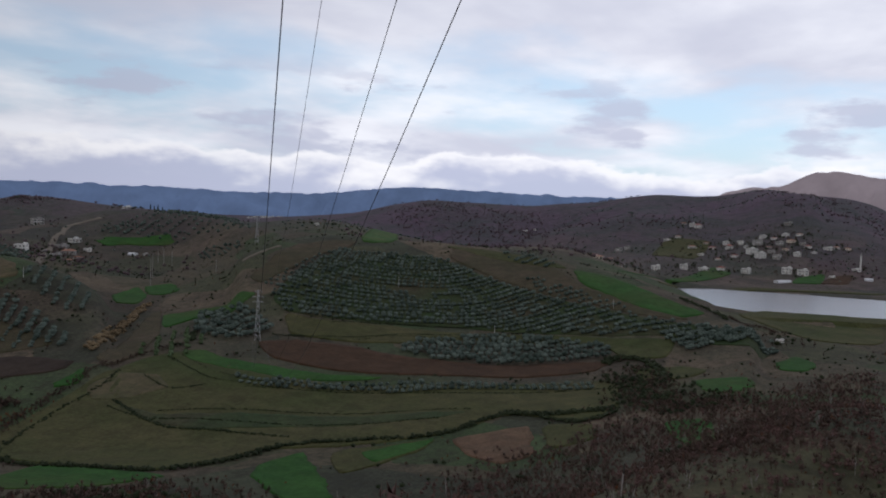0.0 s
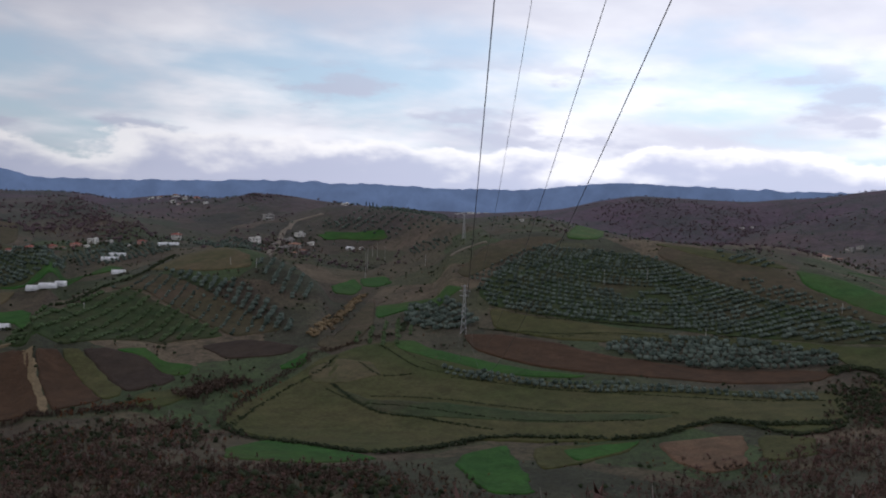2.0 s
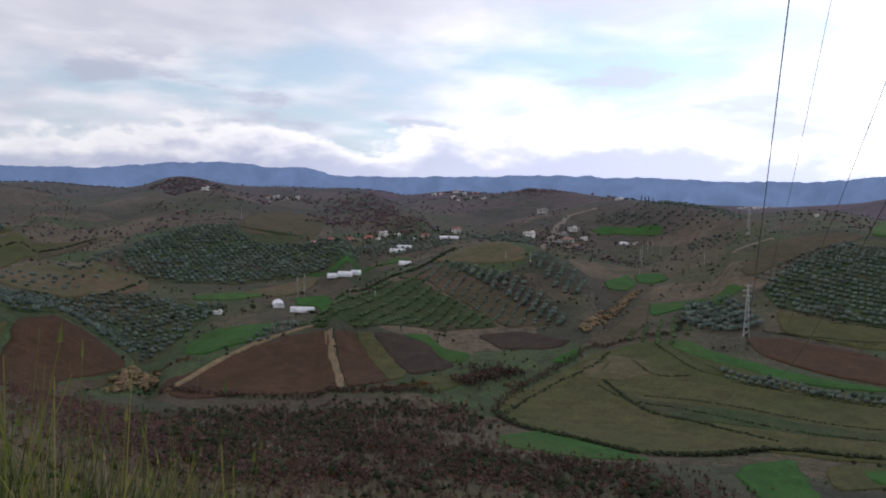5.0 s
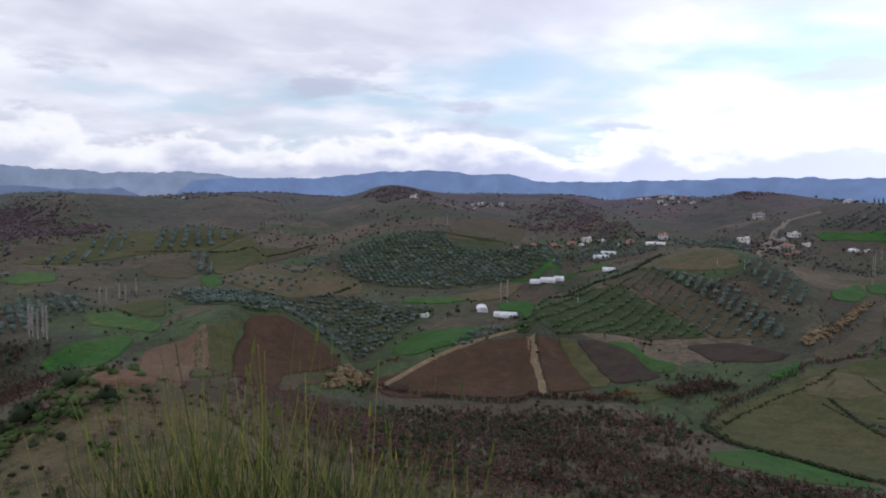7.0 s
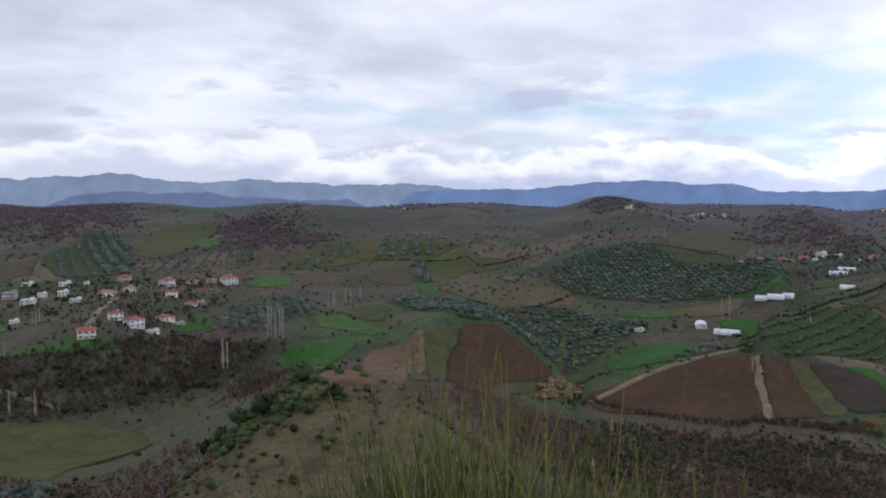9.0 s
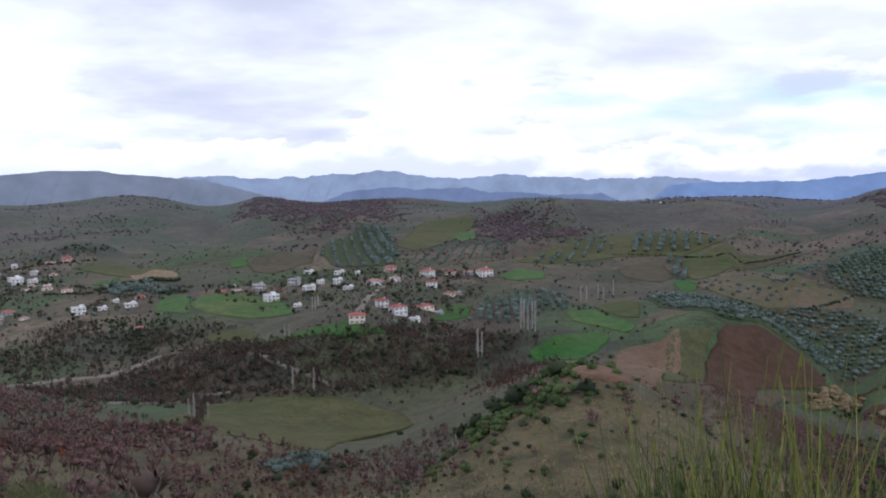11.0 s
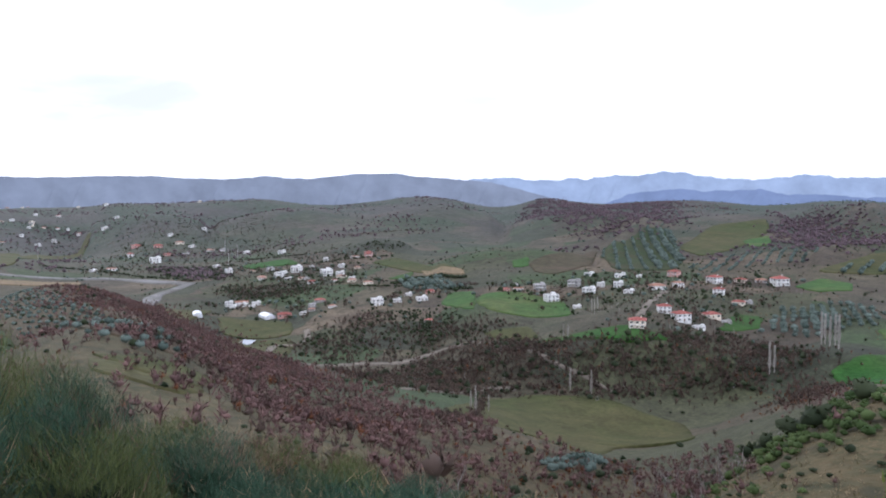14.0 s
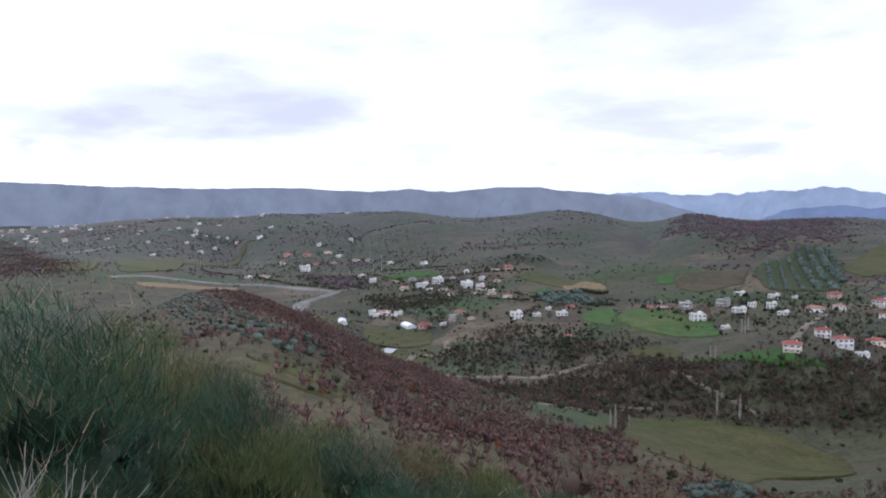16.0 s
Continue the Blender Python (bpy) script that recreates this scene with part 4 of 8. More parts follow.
def wild_scrub():
    """Bushes over the rough ground: along old field banks and in loose clumps."""
    rnd = np.random.RandomState(77)
    for kind, count, near, far, size, banks in (
            ("dark", 2300, 240, 900, 0.7, True), ("brown", 1700, 240, 900, 0.7, True), ("rust", 500, 240, 900, 0.7, False), ("dark", 700, 240, 1000, 0.7, False),
            ("dark", 1500, 900, 2300, 0.8, True), ("rust", 1800, 900, 2200, 1.0, False), ("dark", 700, 900, 2300, 0.8, False), ("olive", 3500, 900, 2300, 1.0, False),
            ("dark", 500, 40, 230, 0.3, False), ("rust", 220, 40, 230, 0.3, False), ("red", 300, 40, 230, 0.5, False),
            ("woods", 6000, 800, 2300, 1.0, False)):
        templates, mat, wide, high, label = EXTRA.get(kind) or THICKETS[kind]
        if near >= 240:
            templates = BARE_FAR if templates is BARE else SMALL
        n = count * 12
        a = np.radians(rnd.uniform(-90, 90, n))
        d = np.sqrt(rnd.uniform(near ** 2, far ** 2, n))
        x, y = -np.sin(a) * d, np.cos(a) * d
        if kind == "woods":
            keep = ripple(x, y, 210, 41) + 0.7 * ripple(x, y, 80, 42) + rnd.uniform(-0.25, 0.25, n) > 0.42
        elif banks:
            line = ripple(x, y, 150, 23) + 0.4 * ripple(x, y, 60, 24)
            keep = np.abs(line - np.round(line * 4) / 4) < 0.018
        else:
            keep = ripple(x, y, 120, 21) + 0.9 * ripple(x, y, 50, 22) + rnd.uniform(-0.4, 0.4, n) > 0.55
        keep &= ~((x > 700) & (x < 1150) & (y > -90) & (y < 360))
        x, y = x[keep][:count * 2], y[keep][:count * 2]
        free = np.ones(len(x), bool)
        for outline in FIELDS:
            free &= ~inside(x, y, outline)
        x, y = x[free][:count], y[free][:count]
        s = rnd.uniform(0.5, 1.4, len(x)) * size
        strew("wild_scrub", templates, np.stack([x, y, wide * s, high * s], -1), mat, "scattered " + label, "scrub", seed=count)


# ---- lake ----
WATER = bpy.data.materials.new("grey_water")
WATER.use_nodes = True
_w = WATER.node_tree
_w.nodes["Principled BSDF"].inputs["Base Color"].default_value = (0.16, 0.17, 0.20, 1)
_w.nodes["Principled BSDF"].inputs["Roughness"].default_value = 0.22
_n, _b = _w.nodes.new("ShaderNodeTexNoise"), _w.nodes.new("ShaderNodeBump")
_n.inputs["Scale"].default_value = 0.6
_b.inputs["Strength"].default_value = 0.15
_w.links.new(_n.outputs["Fac"], _b.inputs["Height"])
_w.links.new(_b.outputs[0], _w.nodes["Principled BSDF"].inputs["Normal"])


def water(name, points, level, label):
    ob = linked(name, [(x, y, level) for x, y in points], [tuple(range(len(points)))], WATER, smooth=False)
    return tagged(ob, label, "water", kind="structure")


water("water", LAKE, LAKE_LEVEL, "calm grey lake behind a low earth dam")

# ---- fields ----
field("bright", [(629.8, 534.9), (1409.9, 1099.8), (596.6, 461.8), (552.6, 469.2)])
field("green", [(728.2, 305.7), (1131.3, 325.8), (1083.7, 282.4), (865.8, 316.7)])
field("green", [(1117.7, 213.1), (1160.6, 186.8), (1089, 177.8), (1066.9, 209.5)])
field("brown", [(1147.3, 177.8), (1178.8, 155.7), (1114.9, 153), (1087.3, 180.7)])
field("dull", [(1382.7, 478.6), (1359.1, 393.6), (1171.1, 362), (1215.8, 446.4)])
field("green", [(562.8, 884), (617.4, 828.8), (597.5, 791.3), (560.6, 857.5)])
field("dull", [(-177.5, 176.1), (-226.5, 248.3), (-224, 275.4), (-187.8, 284.6), (-149.3, 278.8), (-127.1, 241.5), (-148.6, 225.1), (-91.9, 116.1)])
field("dull", [(-550.1, 305.8), (-488.6, 328.7), (-446.4, 301.9), (-478.3, 267.2)])
field("dull", [(-470.2, 264.4), (-435.3, 296.4), (-256, 160.2), (-234.2, 132.3)])
field("green", [(-582.9, 501.7), (-601, 553.8), (-560.5, 509.3)])
field("dull", [(-711.3, 588.5), (-713.7, 632), (-527.2, 549.7), (-607, 551.9)])
field("dull", [(-568.6, 271.4), (-576.2, 316.2), (-542.2, 285.2), (-474.6, 229.5)])
field("dull", [(-110.8, 41.2), (-109.7, 45.9), (-111.6, 57.9), (-110.8, 61.4), (-96.9, 50.3), (-99.4, 44.8)])
field("dull", [(-1313.5, 291.2), (-1478.5, 455.3), (-1022, 307.4), (-915.3, 208.5)])
field("dull", [(273.0, 354.6), (271.4, 296.5), (302.6, 255.7), (339.8, 214.7), (396.6, 159.3), (327.2, 130.9), (307.1, 139.0), (307.8, 171.6), (260.1, 178.5), (212.7, 206.1), (203.2, 214.4), (156.6, 213.8), (145.4, 244.8), (136.2, 277.1), (144.5, 297.9), (180.1, 323.4), (227.5, 351.7), (253.0, 358.3)])
field("grove", [(202.2, 312.0), (204.0, 279.7), (228.4, 255.9), (263.2, 221.7), (298.0, 187.6), (279.4, 192.2), (233.6, 226.7), (204.2, 249.0), (196.6, 269.3)])
field("dry", [(203.9, 334.3), (230.4, 345.7), (238.0, 327.1), (229.7, 306.3), (211.2, 307.2), (199.3, 317.0)])
field("green", [(118.0, 239.8), (141.9, 254.2), (147.9, 227.4), (153.6, 203.6), (121.8, 201.8), (103.9, 214.4)])
field("green", [(181.7, 196.5), (209.7, 203.1), (185.2, 169.9), (168.4, 150.8), (155.0, 155.9), (169.9, 186.2)])
field("dull", [(217.0, 197.1), (257.1, 176.3), (240.2, 172.0), (203.9, 170.8), (194.6, 172.2)])
field("green", [(223.0, 188.5), (257.7, 176.8), (239.5, 172.7), (214.1, 173.1)])
field("red", [(259.3, 171.2), (294.6, 156.0), (251.4, 131.7), (236.2, 136.8), (244.7, 157.0)])
field("dull", [(295.4, 152.0), (303.6, 132.8), (279.1, 119.7), (261.9, 130.1)])
field("brown", [(317.2, 346.4), (340.6, 337.8), (359.0, 309.1), (362.5, 276.2), (388.6, 229.8), (413.8, 204.3), (435.4, 178.2), (405.7, 180.0), (373.8, 203.6), (333.0, 253.3), (312.7, 288.5), (302.2, 316.3)])
field("green", [(273.4, 354.6), (283.2, 349.7), (280.8, 319.2), (296.4, 293.3), (324.6, 255.7), (305.6, 266.2), (279.3, 284.0), (266.6, 311.3), (264.6, 339.2)])
field("green", [(337.6, 459.4), (365.4, 452.2), (386.0, 440.6), (388.9, 424.8), (363.1, 414.0), (344.1, 431.4), (310.4, 421.1)])
field("fallow", [(267.8, 400.6), (339.9, 474.1), (349.0, 476.4), (294.3, 402.4), (257.5, 368.4), (231.1, 360.0), (234.1, 371.8)])
field("fallow", [(457.0, 481.5), (500.5, 499.6), (533.9, 490.5), (555.9, 476.0), (525.5, 462.6), (485.9, 458.5), (444.4, 449.0), (406.3, 439.3), (411.3, 457.2)])
field("fallow", [(611.3, 408.3), (631.7, 372.8), (630.6, 321.1), (581.2, 266.1), (556.7, 198.8), (557.1, 171.5), (538.3, 207.9), (545.4, 262.6), (559.2, 328.9), (581.5, 393.9)])
field("green", [(624.1, 296.6), (625.2, 266.9), (600.0, 215.0), (581.9, 167.7), (557.0, 179.1), (555.8, 215.0), (585.4, 268.1)])
field("dull", [(613.9, 422.7), (635.5, 381.1), (642.5, 327.3), (626.7, 300.5), (612.4, 338.6), (608.3, 376.1)])
field("grove", [(393.3, 413.3), (439.9, 438.3), (517.6, 462.1), (554.8, 426.9), (575.0, 401.4), (554.5, 326.1), (540.7, 260.2), (533.8, 206.1), (548.2, 161.2), (542.2, 134.7), (570.5, 120.1), (506.2, 115.4), (507.6, 148.6), (510.2, 177.7), (485.2, 205.0), (464.9, 254.7), (448.1, 296.8), (420.4, 321.4), (386.0, 357.5), (377.1, 385.1)])
field("dull", [(373.7, 381.7), (382.5, 354.2), (415.4, 317.4), (460.6, 252.3), (483.2, 200.4), (509.1, 166.5), (464.9, 157.9), (446.4, 177.7), (468.5, 197.7), (429.8, 275.7), (386.2, 294.7), (363.9, 313.5), (346.0, 348.0)])
field("green", [(368.5, 563.7), (412.1, 593.0), (391.1, 551.3), (358.5, 515.5), (350.2, 532.0)])
field("green", [(416.1, 590.6), (438.9, 582.1), (414.3, 541.9), (395.2, 538.3), (395.3, 557.1)])
field("green", [(211.5, 357.8), (222.0, 364.4), (219.9, 356.9), (207.7, 348.9), (201.0, 354.6)])
field("dull", [(216.8, 310.6), (227.9, 340.4), (232.0, 351.5), (259.8, 348.1), (253.6, 321.4), (252.1, 286.1), (243.0, 283.4), (228.0, 296.7)])
field("green", [(521.0, 109.1), (554.7, 103.4), (532.0, 86.7), (498.9, 86.7), (497.0, 100.9)])
field("green", [(417.4, 126.7), (426.8, 107.4), (417.2, 94.3), (385.2, 96.5), (387.8, 112.2)])
field("dull", [(425.4, 162.6), (451.3, 143.6), (447.5, 127.2), (422.5, 131.2), (403.0, 147.8)])
field("green", [(311.3, 104.5), (319.0, 90.9), (219.2, 53.5), (209.0, 56.4), (287.4, 95.5)])
field("dull", [(697.8, 180.1), (825.8, 150.5), (876.3, 85.9), (649.3, 62.4), (626.6, 105.6), (655.3, 139.0)])
field("dull", [(806.4, 288.8), (962.2, 250.0), (1003.5, 166.4), (1080.6, 107.4), (1015.5, 100.8), (947.2, 245.9), (807.4, 277.1)])
field("dull", [(-246.5, 657.1), (-245.6, 789.5), (-214.4, 893.0), (-120.8, 895.3), (-92.0, 838.3), (-117.5, 789.8), (-179.1, 764.4), (-210.6, 689.7)])
field("fallow", [(-165.2, 694.5), (-137.5, 755.4), (-109.4, 651.4), (-113.1, 619.6), (-144.8, 643.1)])
field("dull", [(-122.7, 756.5), (-75.4, 853.0), (-36.4, 889.2), (-60.7, 809.2), (-79.6, 688.0), (-92.9, 639.2)])
field("fallow", [(-58.6, 860.3), (-24.5, 902.5), (-6.1, 940.4), (-35.1, 858.1), (-63.1, 770.9), (-75.6, 693.7)])
field("green", [(-104.6, 622.9), (-93.7, 639.1), (-80.5, 579.8), (-90.5, 564.7)])
field("dry", [(-84.6, 598.4), (-77.4, 668.2), (-51.1, 746.5), (-17.4, 634.9), (0.0, 614.6), (17.0, 610.8), (16.1, 581.2), (-15.3, 550.4), (-57.4, 558.6)])
field("bright", [(-135.2, 449.4), (-126.1, 469.5), (-100.4, 437.2), (-86.9, 411.1), (-89.1, 398.7), (-105.9, 418.7), (-125.4, 425.6)])
field("green", [(-122.9, 349.8), (-115.5, 367.1), (-106.2, 404.3), (-95.0, 390.3), (-91.3, 315.0), (-115.1, 338.3)])
field("dull", [(-128.8, 480.0), (-120.9, 528.0), (-104.4, 501.4), (-90.0, 431.2), (-114.6, 462.3)])
field("red", [(-25.3, 84.0), (-86.1, 362.8), (-62.8, 383.3), (-55.1, 352.7), (-33.7, 185.5), (-16.4, 78.0), (-20.2, 75.4)])
field("dull", [(-64.9, 373.1), (-52.0, 383.4), (-46.7, 395.8), (-47.4, 362.4), (-27.5, 184.9), (-31.7, 174.6)])
field("brown", [(-43.9, 399.1), (-27.9, 415.9), (-12.8, 412.5), (1.9, 391.3), (-1.6, 381.4), (-24.9, 355.4), (-25.8, 191.5), (-45.7, 352.7), (-44.3, 378.8)])
field("fallow", [(-31.6, 170.7), (-25.1, 181.8), (-24.6, 351.2), (-0.3, 378.6), (2.9, 374.3), (-19.2, 339.8), (-23.1, 166.6), (-15.3, 82.6)])
field("grove", [(-107.3, 529.3), (-74.8, 548.8), (-37.3, 541.2), (15.7, 566.8), (38.0, 543.6), (63.5, 530.5), (49.9, 507.7), (33.3, 476.5), (11.6, 425.0), (1.2, 409.0), (-11.2, 418.7), (-25.9, 425.6), (-44.5, 404.9), (-81.4, 461.1)])
field("bright", [(43.5, 564.6), (74.3, 573.0), (101.2, 570.7), (70.9, 546.3), (46.5, 553.3)])
field("green", [(28.0, 446.7), (46.0, 468.1), (61.4, 473.2), (86.0, 465.1), (69.2, 423.8), (53.4, 410.7), (33.4, 397.7)])
field("dry", [(76.8, 573.3), (122.2, 613.8), (140.5, 605.4), (123.3, 576.7), (98.9, 557.6)])
field("green", [(127.8, 630.6), (155.9, 605.1), (232.1, 699.1), (237.6, 669.8), (189.7, 660.3), (143.6, 609.3)])
field("green", [(110.6, 555.3), (135.6, 557.3), (119.8, 464.1), (119.5, 522.4), (107.8, 531.0)])
field("grove", [(20.6, 734.0), (55.0, 785.4), (104.5, 807.2), (105.4, 748.1), (153.0, 717.5), (218.0, 759.5), (174.7, 632.9), (145.8, 618.8), (110.9, 625.8), (78.6, 606.2), (42.8, 611.3), (17.1, 613.9), (-2.5, 636.0), (3.0, 684.8)])
field("fallow", [(128.5, 961.4), (201.3, 1094.7), (248.5, 1058.5), (206.1, 890.6), (136.3, 770.8), (109.0, 773.8)])
field("brown", [(12.8, 359.4), (25.9, 371.0), (51.6, 397.4), (77.2, 417.5), (98.3, 422.6), (100.2, 413.3), (84.9, 331.6), (72.5, 337.2), (45.2, 347.6), (18.6, 335.8)])
field("tan", [(100.1, 423.3), (101.7, 412.2), (88.7, 333.8), (84.6, 330.7)])
field("brown", [(101.4, 406.1), (116.4, 419.8), (110.4, 337.1), (97.5, 336.6), (89.2, 333.9)])
field("dull", [(116.4, 419.8), (125.2, 417.4), (121.7, 343.8), (110.4, 337.1)])
field("dark", [(125.5, 415.5), (136.9, 410.0), (146.4, 385.2), (152.3, 366.7), (149.8, 357.3), (127.4, 341.2), (121.7, 343.8)])
field("green", [(139.1, 407.3), (155.9, 402.2), (168.2, 380.3), (158.9, 365.4), (152.3, 366.7), (146.0, 384.3)])
field("dull", [(120.7, 333.6), (143.6, 342.1), (142.7, 324.6), (120.9, 310.6), (117.0, 319.7)])
field("grove", [(90.6, 434.8), (116.7, 502.1), (130.0, 476.2), (170.5, 524.4), (196.1, 540.5), (208.6, 473.5), (207.3, 426.0), (174.4, 433.0), (122.7, 425.3), (98.9, 431.9)])
field("fallow", [(178.1, 535.6), (215.9, 571.7), (228.3, 569.9), (239.1, 491.2), (238.8, 411.4), (209.6, 422.3), (210.4, 477.6), (201.5, 544.1)])
field("dry", [(226.6, 594.3), (256.5, 617.5), (316.2, 709.1), (290.4, 599.2), (291.4, 560.0), (277.8, 529.5), (253.1, 547.5), (240.9, 568.8)])
field("dark", [(186.8, 415.7), (213.9, 411.3), (227.1, 377.9), (216.5, 370.1), (187.3, 382.7)])
field("green", [(549.1, 876.1), (584.3, 865.3), (579.0, 836.7), (547.6, 851.2)])
field("green", [(203.9, 355.5), (220.5, 361.7), (217.9, 352.6), (208.0, 345.4), (199.2, 349.6)])
field("dull", [(-451.1, 812.7), (-526.9, 1043.4), (-499.9, 1148.1), (-446.7, 1044.0), (-401.4, 862.8), (-388.1, 744.8)])
field("bright", [(-428.8, 921.6), (-425.2, 993.9), (-382.5, 894.4), (-390.3, 860.1)])
field("grove", [(-470.3, 687.9), (-492.3, 758.5), (-548.5, 910.9), (-530.1, 940.3), (-381.2, 697.7), (-352.3, 625.1), (-394.5, 601.4)])
field("fallow", [(-477.1, 584.7), (-500.3, 668.5), (-529.3, 771.9), (-430.5, 618.6), (-419.3, 544.2), (-443.4, 551.2)])
field("bright", [(-495.8, 582.3), (-494.3, 606.0), (-468.5, 574.1), (-474.0, 560.6)])
field("bright", [(-370.5, 396.9), (-386.6, 422.6), (-373.7, 444.9), (-330.1, 440.7), (-284.8, 391.5), (-308.8, 378.0), (-330.8, 371.7)])
field("bright", [(-418.8, 411.6), (-451.4, 454.6), (-411.3, 440.8), (-350.2, 374.0)])
field("green", [(-263.1, 331.3), (-235.1, 342.6), (-219.0, 349.3), (-202.5, 343.3), (-191.7, 340.4), (-205.8, 323.2), (-247.1, 324.9)])
field("dull", [(-300.9, 328.5), (-292.5, 358.0), (-267.5, 336.9), (-282.3, 321.6)])
field("green", [(-197.4, 398.2), (-218.4, 462.6), (-205.4, 473.4), (-192.2, 435.6)])
field("bright", [(-238.8, 599.9), (-230.5, 633.7), (-204.7, 619.1), (-192.6, 582.7), (-210.5, 568.4)])
field("tan", [(-599.4, 561.7), (-536.2, 554.5), (-508.2, 532.9), (-562.2, 534.2)])
field("fallow", [(-684.1, 157.6), (-370.8, 127.2), (-280.7, 117.5), (-266.2, 138.0), (-152.3, 83.8), (-117.7, 57.0), (-132.0, 50.1), (-362.3, 96.4)])
field("dull", [(-107.3, 40.9), (-99.2, 51.4), (-93.7, 49.6), (-88.1, 42.6), (-100.2, 38.8)])
# ---- roads, tracks and the river ----
ribbon("track", [(-446.8, 312.8), (-412.8, 289.5), (-405.8, 276), (-416.8, 266.6), (-334.2, 209.4), (-296.3, 189.4), (-298.7, 208.5), (-308.9, 243.6), (-306.8, 269.8), (-313, 299), (-308.4, 311.5), (-292, 314.2)], 4.2)
ribbon("track", [(-292, 314.2), (-257.8, 308.4), (-229.5, 299.5), (-208.9, 298), (-190.7, 293.6)], 1.6)
ribbon("track", [(-224.1, 199.4), (-237.5, 232.8), (-242.6, 266), (-231.3, 276.3)], 2.5)
ribbon("track", [(-227.7, 370.4), (-253.4, 425.5), (-278.8, 487.3)], 4)
ribbon("track", [(302.6, 571), (497.3, 875.8), (533.4, 919), (557.8, 947.4), (579.9, 950), (605.2, 950.6)], 6)
ribbon("track", [(444.6, 502), (467.1, 507), (484.4, 498.4)], 3)
ribbon("tan", [(15.4, 345.4), (38.3, 383.2), (68.1, 415.2), (100.5, 437.2)], 3)
ribbon("gravel", [(-886.1, 190.6), (-908, 279.3), (-897.2, 361.8), (-800, 387.5), (-762.4, 395.5)], 15)
ribbon("gravel", [(-778, 403.6), (-720.4, 348.9), (-645.9, 296.5), (-395.5, 176.7)], 11)
ribbon("gravel", [(-1629.7, 243.6), (-1664.4, 307.7), (-1741.5, 392)], 20)
# ---- olive groves ----
grove([(587.9, 920.7), (668.4, 928.9), (1918.1, 2311.2), (597.7, 662.6), (609.3, 775.5), (585.5, 875.5)], 14, 0.4, 1.1, False)
grove([(-705, 181.8), (-366.9, 122.9), (-273.5, 110.4), (-139, 72.1), (-112.6, 51.4), (-128.7, 48.1), (-332.8, 94.7)], 5.5, 0.3, 0.42, False)
grove([(-577.2, 503.5), (-536.1, 521.7), (-450.7, 469.6), (-518.4, 464.4)], 9, 0.1, 1.3, False)
grove([(393.3, 413.3), (439.9, 438.3), (517.6, 462.1), (554.8, 426.9), (575.0, 401.4), (554.5, 326.1), (540.7, 260.2), (533.8, 206.1), (548.2, 161.2), (542.2, 134.7), (562.0, 114.8), (528.6, 117.3), (507.6, 148.6), (510.2, 177.7), (485.2, 205.0), (464.9, 254.7), (448.1, 296.8), (420.4, 321.4), (386.0, 357.5), (377.1, 385.1)], 6.0, 0.25, 0.92, False, (638, 539))
grove([(390.2, 295.2), (430.9, 276.5), (457.4, 250.5), (468.5, 197.7), (443.7, 180.7), (416.2, 205.5), (390.9, 231.2), (374.0, 258.4), (366.2, 279.2)], 6.4, -0.6, 1.12, False, (638, 539))
grove([(260.2, 297.5), (281.4, 278.2), (318.1, 241.8), (360.0, 195.9), (386.3, 168.1), (372.1, 161.7), (334.4, 194.0), (305.0, 231.7), (270.9, 267.6), (251.5, 285.5)], 5.0, -0.7, 0.75, False, (638, 539))
grove([(327.4, 414.9), (356.2, 440.7), (369.9, 427.6), (359.0, 387.3), (346.4, 362.3), (315.6, 349.5), (309.6, 362.1), (307.2, 384.8)], 7, 0.2, 1.15, False)
grove([(276.1, 390.9), (317.4, 403.2), (298.7, 364.0), (263.6, 343.6), (254.2, 364.8)], 6, 0.9, 0.7, True)
grove([(406.3, 439.3), (444.4, 449.0), (485.9, 458.5), (530.2, 460.3), (516.1, 454.3), (439.9, 432.2), (393.5, 407.9)], 7, 0.25, 0.75, False, (638, 539))
grove([(631.7, 372.8), (652.2, 355.2), (634.3, 317.6), (615.6, 313.2), (611.9, 343.8)], 7, 0.25, 0.9, False, (638, 539))
grove([(561.7, 309.7), (540.7, 260.2), (536.1, 207.0), (550.9, 221.3), (572.2, 266.5), (584.3, 317.3)], 7, 0.25, 0.9, False, (638, 539))
grove([(510.8, 181.6), (538.0, 158.0), (562.0, 114.8), (532.1, 118.1), (487.4, 152.3)], 5.5, 0.6, 1.05, False, (638, 539))
grove([(558.0, 706.7), (581.3, 712.1), (555.2, 626.9), (531.6, 608.2), (533.4, 652.8)], 9, 0.3, 0.9, False)
grove([(-83.7, 592.0), (-77.4, 668.2), (16.9, 606.0), (16.1, 581.2), (-58.2, 566.7)], 15, 0.4, 0.9, False)
grove([(-107.3, 529.3), (-74.8, 548.8), (-37.3, 541.2), (15.7, 566.8), (38.0, 543.6), (63.5, 530.5), (49.9, 507.7), (33.3, 476.5), (11.6, 425.0), (1.2, 409.0), (-11.2, 418.7), (-25.9, 425.6), (-44.5, 404.9), (-81.4, 461.1)], 6.2, 0.4, 0.85, False)
grove([(20.6, 734.0), (55.0, 785.4), (104.5, 807.2), (105.4, 748.1), (153.0, 717.5), (218.0, 759.5), (174.7, 632.9), (145.8, 618.8), (110.9, 625.8), (78.6, 606.2), (42.8, 611.3), (17.1, 613.9), (-2.5, 636.0), (3.0, 684.8)], 6.4, 0.15, 0.95, False)
